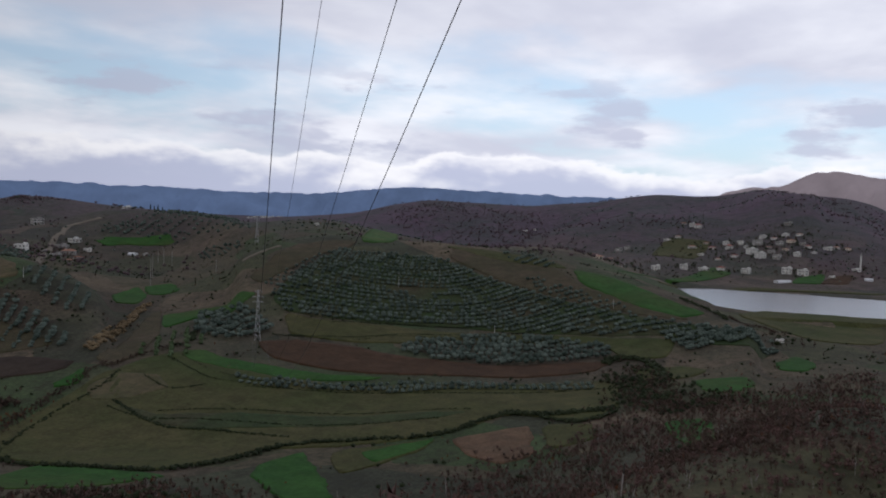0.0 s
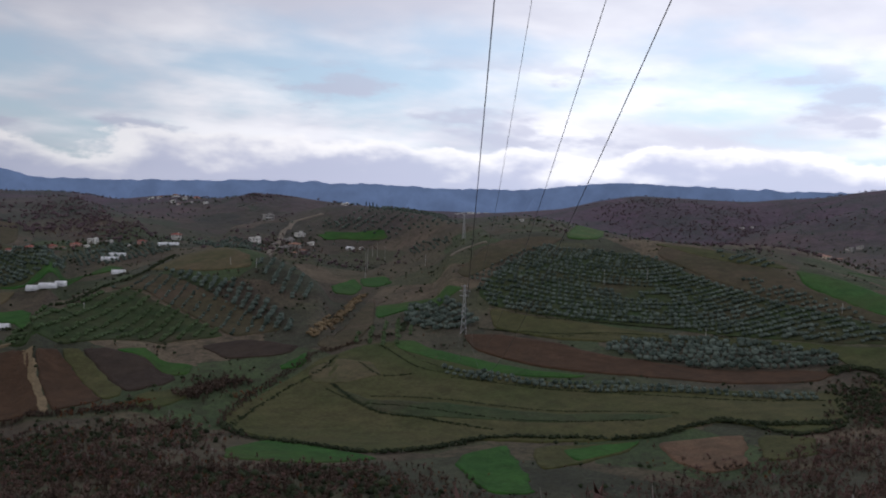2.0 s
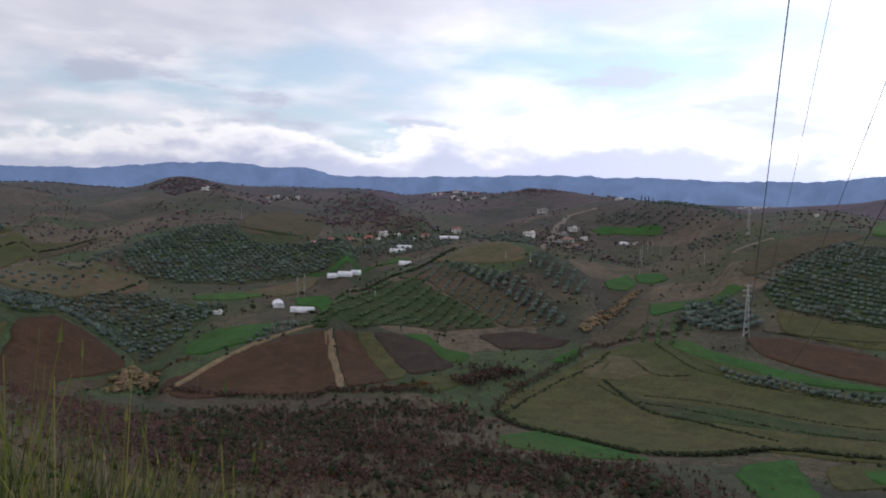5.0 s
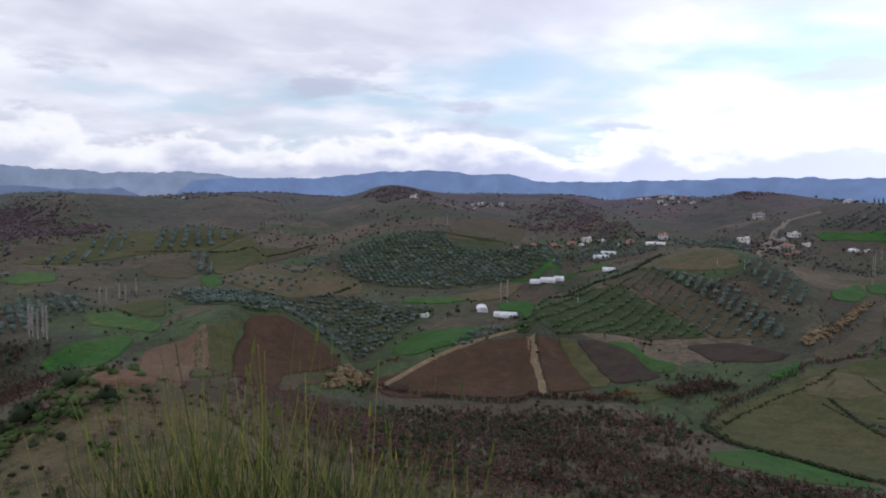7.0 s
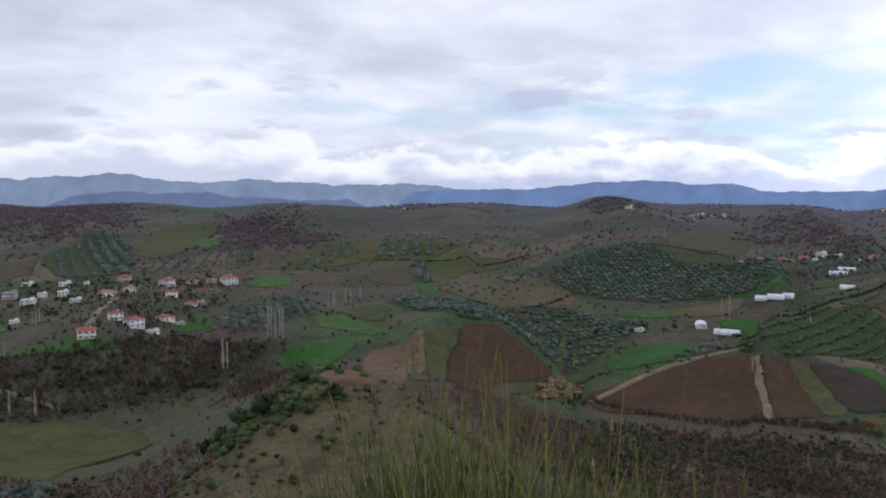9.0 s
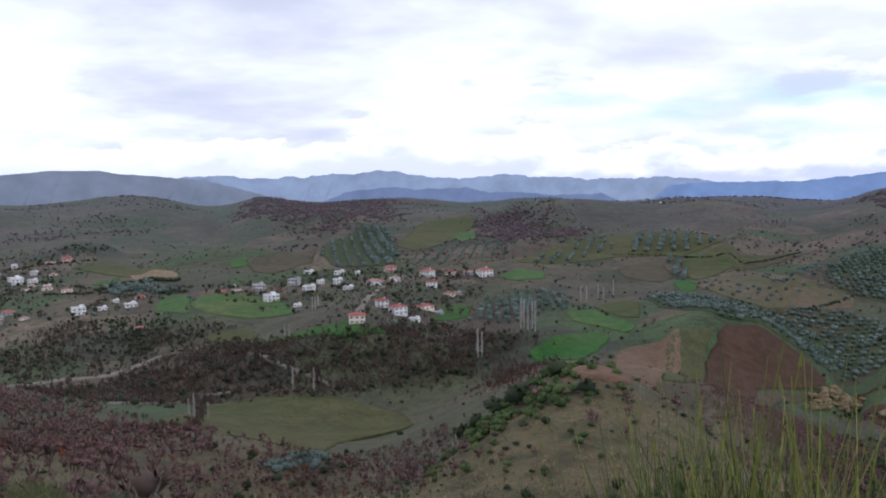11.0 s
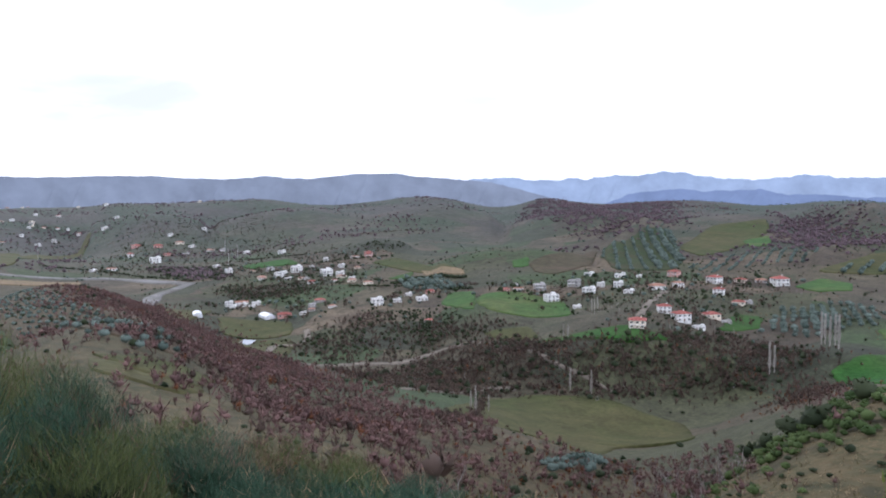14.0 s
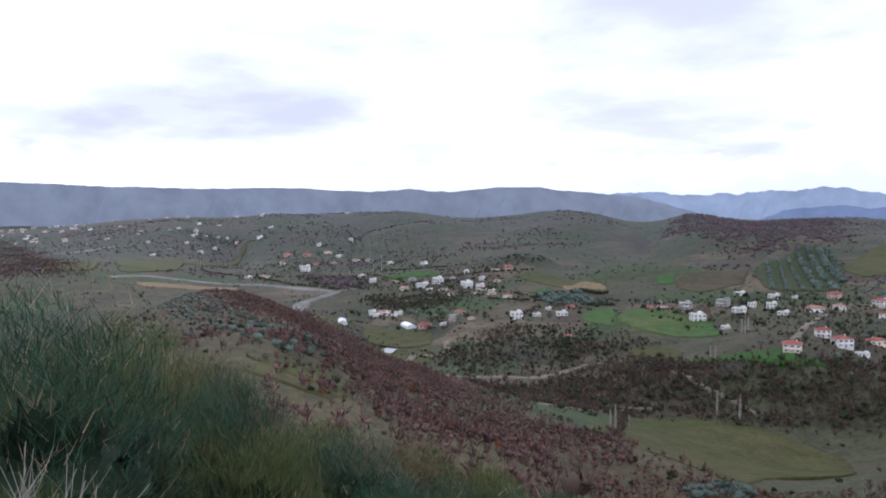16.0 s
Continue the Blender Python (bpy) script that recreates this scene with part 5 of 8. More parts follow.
grove([(-49.9, 729.2), (-4.5, 673.6), (0.3, 888.0), (-4.3, 634.9), (-17.4, 634.9)], 8, 0.3, 0.9, False)
grove([(-240.8, 678.7), (-235.5, 756.7), (-228.8, 860.2), (-210.1, 879.5), (-193.3, 794.9), (-205.4, 734.5), (-220.3, 665.6)], 9, 1.75, 1.1, False)
grove([(-177.6, 793.7), (-188.1, 906.2), (-131.8, 888.9), (-99.9, 838.6), (-119.7, 805.0), (-160.0, 794.2)], 9.5, 1.72, 1.4, False)
grove([(-137.0, 775.9), (-126.7, 781.7), (-95.4, 656.8), (-101.7, 630.3)], 6, 1.7, 1.0, False)
grove([(-204.7, 517.7), (-182.6, 529.6), (-150.0, 510.5), (-137.9, 448.7), (-155.5, 433.6), (-187.2, 472.7)], 7, 0.4, 0.9, False)
grove([(90.6, 434.8), (116.7, 502.1), (130.0, 476.2), (170.5, 524.4), (196.1, 540.5), (208.6, 473.5), (207.3, 426.0), (174.4, 433.0), (122.7, 425.3), (98.9, 431.9)], 6.4, 0.9, 0.78, True)
grove([(178.1, 535.6), (215.9, 571.7), (228.3, 569.9), (239.1, 491.2), (238.8, 411.4), (209.6, 422.3), (210.4, 477.6), (201.5, 544.1)], 6.6, 0.9, 0.62, False)
grove([(233.0, 581.8), (242.4, 552.0), (256.3, 519.0), (257.3, 474.8), (245.7, 410.8), (238.4, 398.3), (233.2, 410.7), (238.3, 473.8), (232.4, 548.5)], 5.6, 0.9, 0.98, False)
grove([(287.6, 548.5), (304.0, 538.8), (305.2, 497.6), (295.0, 469.4), (266.8, 445.8), (267.8, 466.6), (274.9, 508.1)], 6.6, 0.9, 0.85, False)
grove([(75.7, 444.1), (97.7, 489.9), (94.2, 439.8), (78.1, 422.4), (57.1, 403.7), (55.0, 409.6)], 6.5, 0.4, 0.8, False)
grove([(571.6, 912.8), (616.2, 913.9), (638.2, 876.3), (619.9, 850.3), (579.6, 879.8)], 10, 0.3, 1.1, False)
grove([(171.4, 706.7), (283.1, 854.2), (320.8, 758.7), (266.1, 705.4), (214.3, 709.4), (216.9, 755.8)], 8, 0.3, 0.9, False)
grove([(358.6, 833.4), (418.1, 823.5), (419.9, 766.9), (296.7, 574.8), (348.7, 755.9)], 9, 0.3, 0.9, False)
grove([(-470.3, 687.9), (-492.3, 758.5), (-548.5, 910.9), (-530.1, 940.3), (-381.2, 697.7), (-352.3, 625.1), (-394.5, 601.4)], 9, 2.18, 0.95, False)
grove([(-533.6, 866.3), (-530.1, 940.3), (-381.2, 697.7), (-350.3, 626.5), (-381.9, 637.2)], 10, 2.18, 1.45, False)
grove([(-191.8, 449.8), (-209.2, 507.7), (-172.4, 483.9), (-155.6, 453.8), (-154.3, 417.7), (-179.1, 427.7)], 7, 0.4, 0.95, False)
grove([(-357.1, 653.6), (-371.9, 799.6), (-346.7, 869.3), (-269.1, 752.5), (-318.5, 745.3), (-316.7, 627.7)], 8.5, 1.9, 0.8, False)
grove([(-77.1, 97.1), (-85.4, 121.7), (-86.5, 131.3), (-76.7, 111.2), (-73.7, 94.8)], 2.6, 0.3, 0.42, False)
# ---- scrub and woods ----
thicket("red", [(-392.1, 131.7), (-375.8, 145.7), (-637.8, 277.3), (-507.6, 263.3), (-462.2, 260.5), (-342.1, 208.9), (-286.9, 192.4), (-230.4, 171.7), (-164.5, 135.7), (-130.5, 124), (-90, 95.6), (-77.5, 96.8), (-58.8, 56), (-46.8, 37.6), (-50.3, 32.7), (-73.9, 41), (-100.6, 52.2), (-132.8, 64.3), (-266.6, 109.5), (-312.9, 111.9)], 4.5, 0.9)
thicket("rust", [(-392.1, 131.7), (-375.8, 145.7), (-637.8, 277.3), (-507.6, 263.3), (-462.2, 260.5), (-342.1, 208.9), (-286.9, 192.4), (-230.4, 171.7), (-164.5, 135.7), (-130.5, 124), (-90, 95.6), (-77.5, 96.8), (-58.8, 56), (-46.8, 37.6), (-50.3, 32.7), (-73.9, 41), (-100.6, 52.2), (-132.8, 64.3), (-266.6, 109.5), (-312.9, 111.9)], 22, 0.8)
thicket("brown", [(-392.1, 131.7), (-375.8, 145.7), (-637.8, 277.3), (-507.6, 263.3), (-462.2, 260.5), (-342.1, 208.9), (-286.9, 192.4), (-230.4, 171.7), (-164.5, 135.7), (-130.5, 124), (-90, 95.6), (-77.5, 96.8), (-58.8, 56), (-46.8, 37.6), (-50.3, 32.7), (-73.9, 41), (-100.6, 52.2), (-132.8, 64.3), (-266.6, 109.5), (-312.9, 111.9)], 30, 0.7)
thicket("rust", [(-383.4, 67.8), (-533.8, 135), (-133.9, 50.9), (-119, 57.6), (-103.5, 57.4), (-69.3, 46.5), (-63.3, 52.3), (-58.8, 56), (-34.1, 20.9), (-60.9, 21.7)], 120, 0.4)
thicket("dark", [(-383.4, 67.8), (-533.8, 135), (-133.9, 50.9), (-119, 57.6), (-103.5, 57.4), (-69.3, 46.5), (-63.3, 52.3), (-58.8, 56), (-34.1, 20.9), (-60.9, 21.7)], 150, 0.35)
thicket("red", [(-383.4, 67.8), (-533.8, 135), (-133.9, 50.9), (-119, 57.6), (-103.5, 57.4), (-69.3, 46.5), (-63.3, 52.3), (-58.8, 56), (-34.1, 20.9), (-60.9, 21.7)], 70, 0.45)
thicket("brown", [(-281, 212.6), (-286.3, 244.8), (-309.6, 304.2), (-266, 327.6), (-206.8, 323.4), (-177.7, 401.6), (-129.8, 362.7), (-132.5, 349), (-155.8, 328.2), (-177.6, 300.6), (-190.7, 284.6), (-232.3, 277.6), (-237.5, 232.8), (-225.5, 197.9)], 3.0, 0.9)
thicket("dark", [(-281, 212.6), (-286.3, 244.8), (-309.6, 304.2), (-266, 327.6), (-206.8, 323.4), (-177.7, 401.6), (-129.8, 362.7), (-132.5, 349), (-155.8, 328.2), (-177.6, 300.6), (-190.7, 284.6), (-232.3, 277.6), (-237.5, 232.8), (-225.5, 197.9)], 22, 1.1)
thicket("rust", [(-281, 212.6), (-286.3, 244.8), (-309.6, 304.2), (-266, 327.6), (-206.8, 323.4), (-177.7, 401.6), (-129.8, 362.7), (-132.5, 349), (-155.8, 328.2), (-177.6, 300.6), (-190.7, 284.6), (-232.3, 277.6), (-237.5, 232.8), (-225.5, 197.9)], 40, 1.0)
thicket("grey", [(-281, 212.6), (-286.3, 244.8), (-309.6, 304.2), (-266, 327.6), (-206.8, 323.4), (-177.7, 401.6), (-129.8, 362.7), (-132.5, 349), (-155.8, 328.2), (-177.6, 300.6), (-190.7, 284.6), (-232.3, 277.6), (-237.5, 232.8), (-225.5, 197.9)], 60, 0.7)
thicket("brown", [(21.1, 227.3), (50.8, 323.4), (77, 313.1), (102.2, 288.1), (130.3, 298.9), (124.6, 264.9), (98, 224), (106, 202.8), (121.2, 198), (145.8, 193.7), (133.8, 173.1), (18.9, 119.5), (16.6, 165.9)], 20, 0.8)
thicket("dark", [(21.1, 227.3), (50.8, 323.4), (77, 313.1), (102.2, 288.1), (130.3, 298.9), (124.6, 264.9), (98, 224), (106, 202.8), (121.2, 198), (145.8, 193.7), (133.8, 173.1), (18.9, 119.5), (16.6, 165.9)], 50, 0.8)
thicket("rust", [(21.1, 227.3), (50.8, 323.4), (77, 313.1), (102.2, 288.1), (130.3, 298.9), (124.6, 264.9), (98, 224), (106, 202.8), (121.2, 198), (145.8, 193.7), (133.8, 173.1), (18.9, 119.5), (16.6, 165.9)], 30, 0.75)
thicket("red", [(21.1, 227.3), (50.8, 323.4), (77, 313.1), (102.2, 288.1), (130.3, 298.9), (124.6, 264.9), (98, 224), (106, 202.8), (121.2, 198), (145.8, 193.7), (133.8, 173.1), (18.9, 119.5), (16.6, 165.9)], 22, 0.8)
thicket("grey", [(21.1, 227.3), (50.8, 323.4), (77, 313.1), (102.2, 288.1), (130.3, 298.9), (124.6, 264.9), (98, 224), (106, 202.8), (121.2, 198), (145.8, 193.7), (133.8, 173.1), (18.9, 119.5), (16.6, 165.9)], 90, 0.6)
thicket("red", [(32, -1.1), (25.9, 18.8), (194.2, 141.1), (230.1, 131.1), (197.3, 85.1), (229.9, 70.3), (219.4, 41.4), (214.1, 16.2), (240.8, -8.4)], 8, 0.75)
thicket("brown", [(60, -2.1), (49.7, 33.6), (207.3, 139.8), (243.6, 129.5), (207.6, 83.9), (238.3, 68.3), (217.3, 38.3), (223.1, 15.6), (250.9, -8.8)], 20, 0.8)
thicket("grey", [(32, -1.1), (25.9, 18.8), (119.5, 86.9), (127.2, 72.5), (123.3, 53.2), (143.7, 43.9), (162.5, 30.6), (133.8, 10.1), (150.5, -5.3)], 45, 0.8)
thicket("rust", [(40, -1.4), (32.4, 23.5), (194.2, 141.1), (230.1, 131.1), (197.3, 85.1), (229.9, 70.3), (219.4, 41.4), (214.1, 16.2), (240.8, -8.4)], 150, 0.7)
thicket("rust", [(48.5, 35.3), (14.5, 58.2), (55.6, 223.1), (89.6, 237.5), (94.6, 183), (128.9, 191.1), (165.3, 192.3), (151.3, 139.4), (186.8, 135.7)], 45, 0.6)
thicket("dark", [(48.5, 35.3), (14.5, 58.2), (55.6, 223.1), (89.6, 237.5), (94.6, 183), (128.9, 191.1), (165.3, 192.3), (151.3, 139.4), (186.8, 135.7)], 60, 0.6)
thicket("red", [(36.4, 26.5), (13.9, 42.8), (58.7, 180.7), (85.3, 191.6), (85.1, 147.3), (111.9, 154), (140.2, 155.7), (126.3, 113.7), (154.3, 112.1)], 14, 0.6)
thicket("brown", [(48.5, 35.3), (10.4, 59.1), (39.9, 226.5), (75.6, 242.3), (85.9, 187.2), (122.1, 195.4), (160.7, 196.1), (149.6, 141.2), (186.8, 135.7)], 12, 0.7)
thicket("grey", [(32.4, 23.5), (27.8, 28.8), (83.4, 86.3), (94.7, 92.5), (57.2, 52.7), (61.2, 53.2), (68.5, 56.2), (85, 65.6), (97.5, 70.8)], 60, 0.7)
thicket("red", [(-16.7, 17.3), (-20.8, 12), (-77.9, 45), (-83.6, 53.6), (-65.7, 46.6), (-71.1, 55.5), (-75.3, 64.7), (-58.6, 55.2), (-62.8, 65)], 8, 0.55)
thicket("rust", [(-14.7, 16.3), (-19.4, 10.3), (-88.3, 46.9), (-94.3, 57.4), (-73.6, 50.9), (-79, 61.7), (-82.8, 72.8), (-63.6, 62.9), (-67.2, 74.6)], 40, 0.4)
thicket("red", [(228.4, 145.7), (272, 129), (317.1, 130.1), (346.3, 134.3), (356.6, 99.6), (381.7, 96.6), (499.5, 65.7), (517.8, 50.8), (172.3, 15.6), (200.9, 127.9)], 8, 0.8)
thicket("brown", [(228.4, 145.7), (272, 129), (317.1, 130.1), (346.3, 134.3), (356.6, 99.6), (381.7, 96.6), (499.5, 65.7), (517.8, 50.8), (172.3, 15.6), (200.9, 127.9)], 12, 0.8)
thicket("rust", [(228.4, 145.7), (272, 129), (317.1, 130.1), (346.3, 134.3), (356.6, 99.6), (381.7, 96.6), (499.5, 65.7), (517.8, 50.8), (172.3, 15.6), (200.9, 127.9)], 260, 0.8)
thicket("grey", [(228.4, 145.7), (272, 129), (317.1, 130.1), (346.3, 134.3), (356.6, 99.6), (381.7, 96.6), (499.5, 65.7), (517.8, 50.8), (172.3, 15.6), (200.9, 127.9)], 160, 0.7)
thicket("dark", [(409.9, 176), (433.6, 162.6), (387.7, 124.8), (393.7, 110.3), (348.6, 102), (346.3, 134.3)], 14, 0.9)
thicket("rust", [(249.1, 938), (336.9, 1140.4), (343.9, 1054.2), (349.1, 987.7), (316.5, 838.6), (297.7, 890.5)], 95, 0.9)
thicket("red", [(240.9, 961.1), (344.3, 1165.7), (347.7, 1066.4), (357.2, 1010.6), (350.3, 908.9), (294.3, 880.1)], 60, 1.0)
thicket("red", [(-395.8, 951.4), (-529.7, 1372.2), (-395, 1179.1), (-243.3, 899.8), (-277, 790.9)], 80, 1.1)
thicket("rust", [(-354.9, 1013.7), (-365.1, 1113.4), (-250.5, 902.6)], 110, 0.9)
thicket("brown", [(-365.6, 349.9), (-326.2, 358.9), (-290.3, 357.7), (-304.4, 325.3), (-326.2, 320.6)], 10, 0.9)
thicket("dark", [(-434.9, 284.1), (-418.2, 330.8), (-365.6, 349.9), (-296, 316.3), (-298.4, 262.3), (-304.1, 221)], 30, 1.0)
thicket("brown", [(-434.9, 284.1), (-418.2, 330.8), (-365.6, 349.9), (-296, 316.3), (-298.4, 262.3), (-304.1, 221)], 22, 1.0)
thicket("red", [(-137.7, 345.2), (-125.8, 349.2), (-54.9, 182.9), (-38.7, 161), (-30.5, 155.8), (-41.8, 154.8), (-72.7, 210.4)], 9, 0.9)
thicket("brown", [(154.4, 356), (166.3, 362.3), (176.7, 345.6), (154.9, 313.7), (140.8, 312.1)], 12, 0.8)
thicket("rust", [(150, 314.9), (186.5, 340.6), (188.9, 333.7), (155.8, 304.4)], 14, 0.9)
thicket("rust", [(93.1, 340.9), (124.9, 331), (120.3, 312.3), (90.1, 321.7)], 10, 0.8)
thicket("bright", [(-72.1, 158.2), (-29.3, 76.2), (-25.1, 76), (-21.3, 74.9), (-20.9, 69.7), (-23, 64.9), (-29.1, 68.5)], 1.1, 0.55)
thicket("dark", [(-71.6, 162.9), (-29.3, 76.2), (-25.1, 76), (-22.5, 75), (-22.3, 70.6), (-24.5, 66.4), (-30.1, 71.1)], 10, 0.8)
thicket("rust", [(-62.9, 69.7), (-75.8, 92.9), (-118.3, 190.7), (-80.8, 143.6), (-61.5, 96)], 14, 0.7)
thicket("dark", [(-62.9, 69.7), (-75.8, 92.9), (-118.3, 190.7), (-80.8, 143.6), (-61.5, 96)], 25, 0.6)
thicket("grey", [(-62.6, 105.8), (-89, 158.1), (-91.6, 193.1), (-70.3, 153.7), (-56.6, 107.6)], 14, 0.6)
thicket("red", [(-62.6, 105.8), (-89, 158.1), (-91.6, 193.1), (-70.3, 153.7), (-56.6, 107.6)], 7, 0.9)
thicket("bright", [(-67.9, 151.2), (-76.2, 186.1), (-29.5, 81.2), (-23.3, 75.8), (-22.8, 69.8), (-25.4, 67), (-27.5, 64.8)], 1.1, 0.55)
thicket("brown", [(10.3, 290.4), (37.1, 320), (72.2, 303.5), (110.2, 292.1), (127.9, 289), (99.7, 225), (93, 194.9), (146.2, 199.9), (119.5, 149.3), (4.7, 138.2)], 22, 0.8)
thicket("red", [(10.3, 290.4), (37.1, 320), (72.2, 303.5), (110.2, 292.1), (127.9, 289), (99.7, 225), (93, 194.9), (146.2, 199.9), (119.5, 149.3), (4.7, 138.2)], 14, 0.8)
thicket("dark", [(10.3, 290.4), (37.1, 320), (72.2, 303.5), (110.2, 292.1), (127.9, 289), (99.7, 225), (93, 194.9), (146.2, 199.9), (119.5, 149.3), (4.7, 138.2)], 11, 0.75)
thicket("rust", [(10.3, 290.4), (37.1, 320), (72.2, 303.5), (110.2, 292.1), (127.9, 289), (99.7, 225), (93, 194.9), (146.2, 199.9), (119.5, 149.3), (4.7, 138.2)], 26, 0.75)
thicket("red", [(-19.2, 153.6), (-11.2, 198.2), (5.5, 202.8), (19.2, 170.3), (29.3, 135.5), (39.2, 134.4), (3, 113.4), (-6.4, 75.2)], 6, 0.7)
thicket("rust", [(-19.2, 153.6), (-11.2, 198.2), (5.5, 202.8), (19.2, 170.3), (29.3, 135.5), (39.2, 134.4), (3, 113.4), (-6.4, 75.2)], 40, 0.5)
field("dull", [(-1204.8, 274.7), (-1683.1, 640.5), (-1589.7, 616.9), (-969.3, 233.3)])
field("tan", [(-842.3, 208), (-869.9, 324.2), (-834, 310.8), (-807.3, 204.6)])
field("dull", [(-1301.9, 179.5), (-1193.2, 249.6), (-947.8, 192.2), (-980, 146.2)])
field("green", [(-872.1, 515.9), (-864.6, 579.1), (-803.8, 554.9), (-826.9, 497)])
thicket("brown", [(-378.7, 428.9), (-390.8, 541.9), (-368.3, 594.7), (-280.5, 632.9), (-228.2, 565.2), (-211.2, 468.5), (-199.7, 354.7), (-231.2, 361.8), (-322.9, 422)], 55, 0.7)
thicket("dark", [(-378.7, 428.9), (-390.8, 541.9), (-368.3, 594.7), (-280.5, 632.9), (-228.2, 565.2), (-211.2, 468.5), (-199.7, 354.7), (-231.2, 361.8), (-322.9, 422)], 80, 0.7)
thicket("grey", [(-378.7, 428.9), (-390.8, 541.9), (-368.3, 594.7), (-280.5, 632.9), (-228.2, 565.2), (-211.2, 468.5), (-199.7, 354.7), (-231.2, 361.8), (-322.9, 422)], 150, 0.6)
thicket("brown", [(-928.7, 346.2), (-1507.1, 655.8), (-1371.2, 837.1), (-766.9, 630.6), (-533.8, 439.4), (-571.3, 348.9), (-781.6, 433.4)], 110, 0.9)
thicket("dark", [(-928.7, 346.2), (-1507.1, 655.8), (-1371.2, 837.1), (-766.9, 630.6), (-533.8, 439.4), (-571.3, 348.9), (-781.6, 433.4)], 160, 0.9)
thicket("dark", [(817.3, 376.7), (1492.3, 496.1), (1463, 292.8), (1410, 149.4), (1160.6, 126.9), (1104.9, 288.1), (834.5, 337.1)], 300, 1.0)
thicket("brown", [(817.3, 376.7), (1492.3, 496.1), (1463, 292.8), (1410, 149.4), (1160.6, 126.9), (1104.9, 288.1), (834.5, 337.1)], 260, 1.0)
thicket("dark", [(152.8, 714.4), (275.8, 886.3), (405.3, 943.7), (320.1, 758.8), (160.2, 700.9)], 120, 0.9)
thicket("dark", [(294.6, 564.9), (520.2, 923.9), (545.3, 860.3), (466.9, 745.8), (379.5, 672)], 90, 0.9)
thicket("brown", [(294.6, 564.9), (520.2, 923.9), (545.3, 860.3), (466.9, 745.8), (379.5, 672)], 90, 0.9)
thicket("purple", [(-1135.7, 1370.5), (-1258.6, 1611.7), (-1126.8, 1571.9), (-957.1, 1687.6), (-583.4, 1050.8), (-529.9, 842.2), (-708.9, 962), (-909.2, 1108)], 40, 1.0)
thicket("red", [(-824.1, 1409.6), (-940.9, 1684.4), (-856.6, 1631.8), (-800.1, 1613.4), (-748.2, 1573.8), (-706.1, 1301.9)], 60, 1.0)
thicket("purple", [(-461.5, 1101.3), (-561.2, 1420.9), (-410.4, 1206.8), (-240.8, 886.2), (-270.2, 811.8), (-350.3, 867.9), (-405.2, 956.9)], 28, 1.0)
thicket("rust", [(-454.9, 1251.4), (-387, 1164.3), (-240.8, 886.2), (-265.9, 858.3)], 60, 1.0)
thicket("purple", [(46.8, 1599.9), (84.4, 1532.2), (117.3, 1578.7), (158, 1489.5), (174.9, 1514), (88.1, 1181.9)], 40, 1.0)
thicket("red", [(-137.8, 1352.6), (-115.5, 1486.8), (-46.2, 1062.6), (-55.1, 965.2), (-87.1, 953.8)], 60, 1.0)
thicket("purple", [(220.9, 985.1), (330.1, 1284.6), (396.3, 1332.2), (344.7, 992.6), (327.8, 860.8), (299.2, 899.4), (289.2, 972.6)], 50, 1.0)
thicket("red", [(329.9, 1036.1), (348.2, 1002.9), (317.3, 841.6), (304.5, 896)], 40, 1.0)
thicket("purple", [(1636, 1286.1), (1777, 1293.3), (1743.2, 1204.3), (1800, 1077.4), (1874.5, 970.8), (1353.9, 698.4), (1468.3, 934.6), (1483.3, 1148.9)], 160, 1.0)
thicket("purple", [(637, 1280.9), (686.3, 1311.6), (733.8, 1250.9), (649.9, 1200.9)], 60, 1.0)
thicket("purple", [(-2249.2, 236.2), (-2053.4, 522.2), (-1697.6, 881), (-1482.3, 1022.8), (-1286.9, 861.8), (-1454.9, 632.9), (-1466.6, 421.3), (-1639, 171.5)], 420, 1.0)
thicket("dark", [(-2249.2, 236.2), (-2053.4, 522.2), (-1697.6, 881), (-1482.3, 1022.8), (-1286.9, 861.8), (-1454.9, 632.9), (-1466.6, 421.3), (-1639, 171.5)], 700, 1.0)
thicket("brown", [(412.6, 168.5), (440.8, 155.7), (383.3, 121.3), (374.5, 96.1), (332.6, 91.4), (323.8, 111.0), (344.4, 136.0)], 10, 0.95)
thicket("dark", [(412.6, 168.5), (440.8, 155.7), (383.3, 121.3), (374.5, 96.1), (332.6, 91.4), (323.8, 111.0), (344.4, 136.0)], 9, 0.95)

thicket("dark", [(-703.0, 392.6), (-692.5, 429.1), (-659.1, 452.1), (-600.5, 429.9), (-572.8, 381.3), (-610.1, 366.6), (-648.0, 367.0)], 13, 1.1)
thicket("brown", [(-703.0, 392.6), (-692.5, 429.1), (-659.1, 452.1), (-600.5, 429.9), (-572.8, 381.3), (-610.1, 366.6), (-648.0, 367.0)], 16, 1.1)
thicket("dark", [(-982.3, 450.0), (-909.9, 486.7), (-822.5, 466.9), (-766.7, 428.5), (-831.2, 411.3)], 18, 1.2)
thicket("purple", [(-982.3, 450.0), (-909.9, 486.7), (-822.5, 466.9), (-766.7, 428.5), (-831.2, 411.3)], 22, 0.9)
thicket("dark", [(-807.7, 640.4), (-799.2, 680.1), (-787.2, 703.5), (-760.6, 689.1), (-755.9, 642.9)], 22, 1.1)
thicket("purple", [(-1459.6, 772.0), (-1513.7, 942.6), (-1227.1, 857.3), (-1448.4, 901.3), (-1435.3, 793.8)], 45, 1.2)
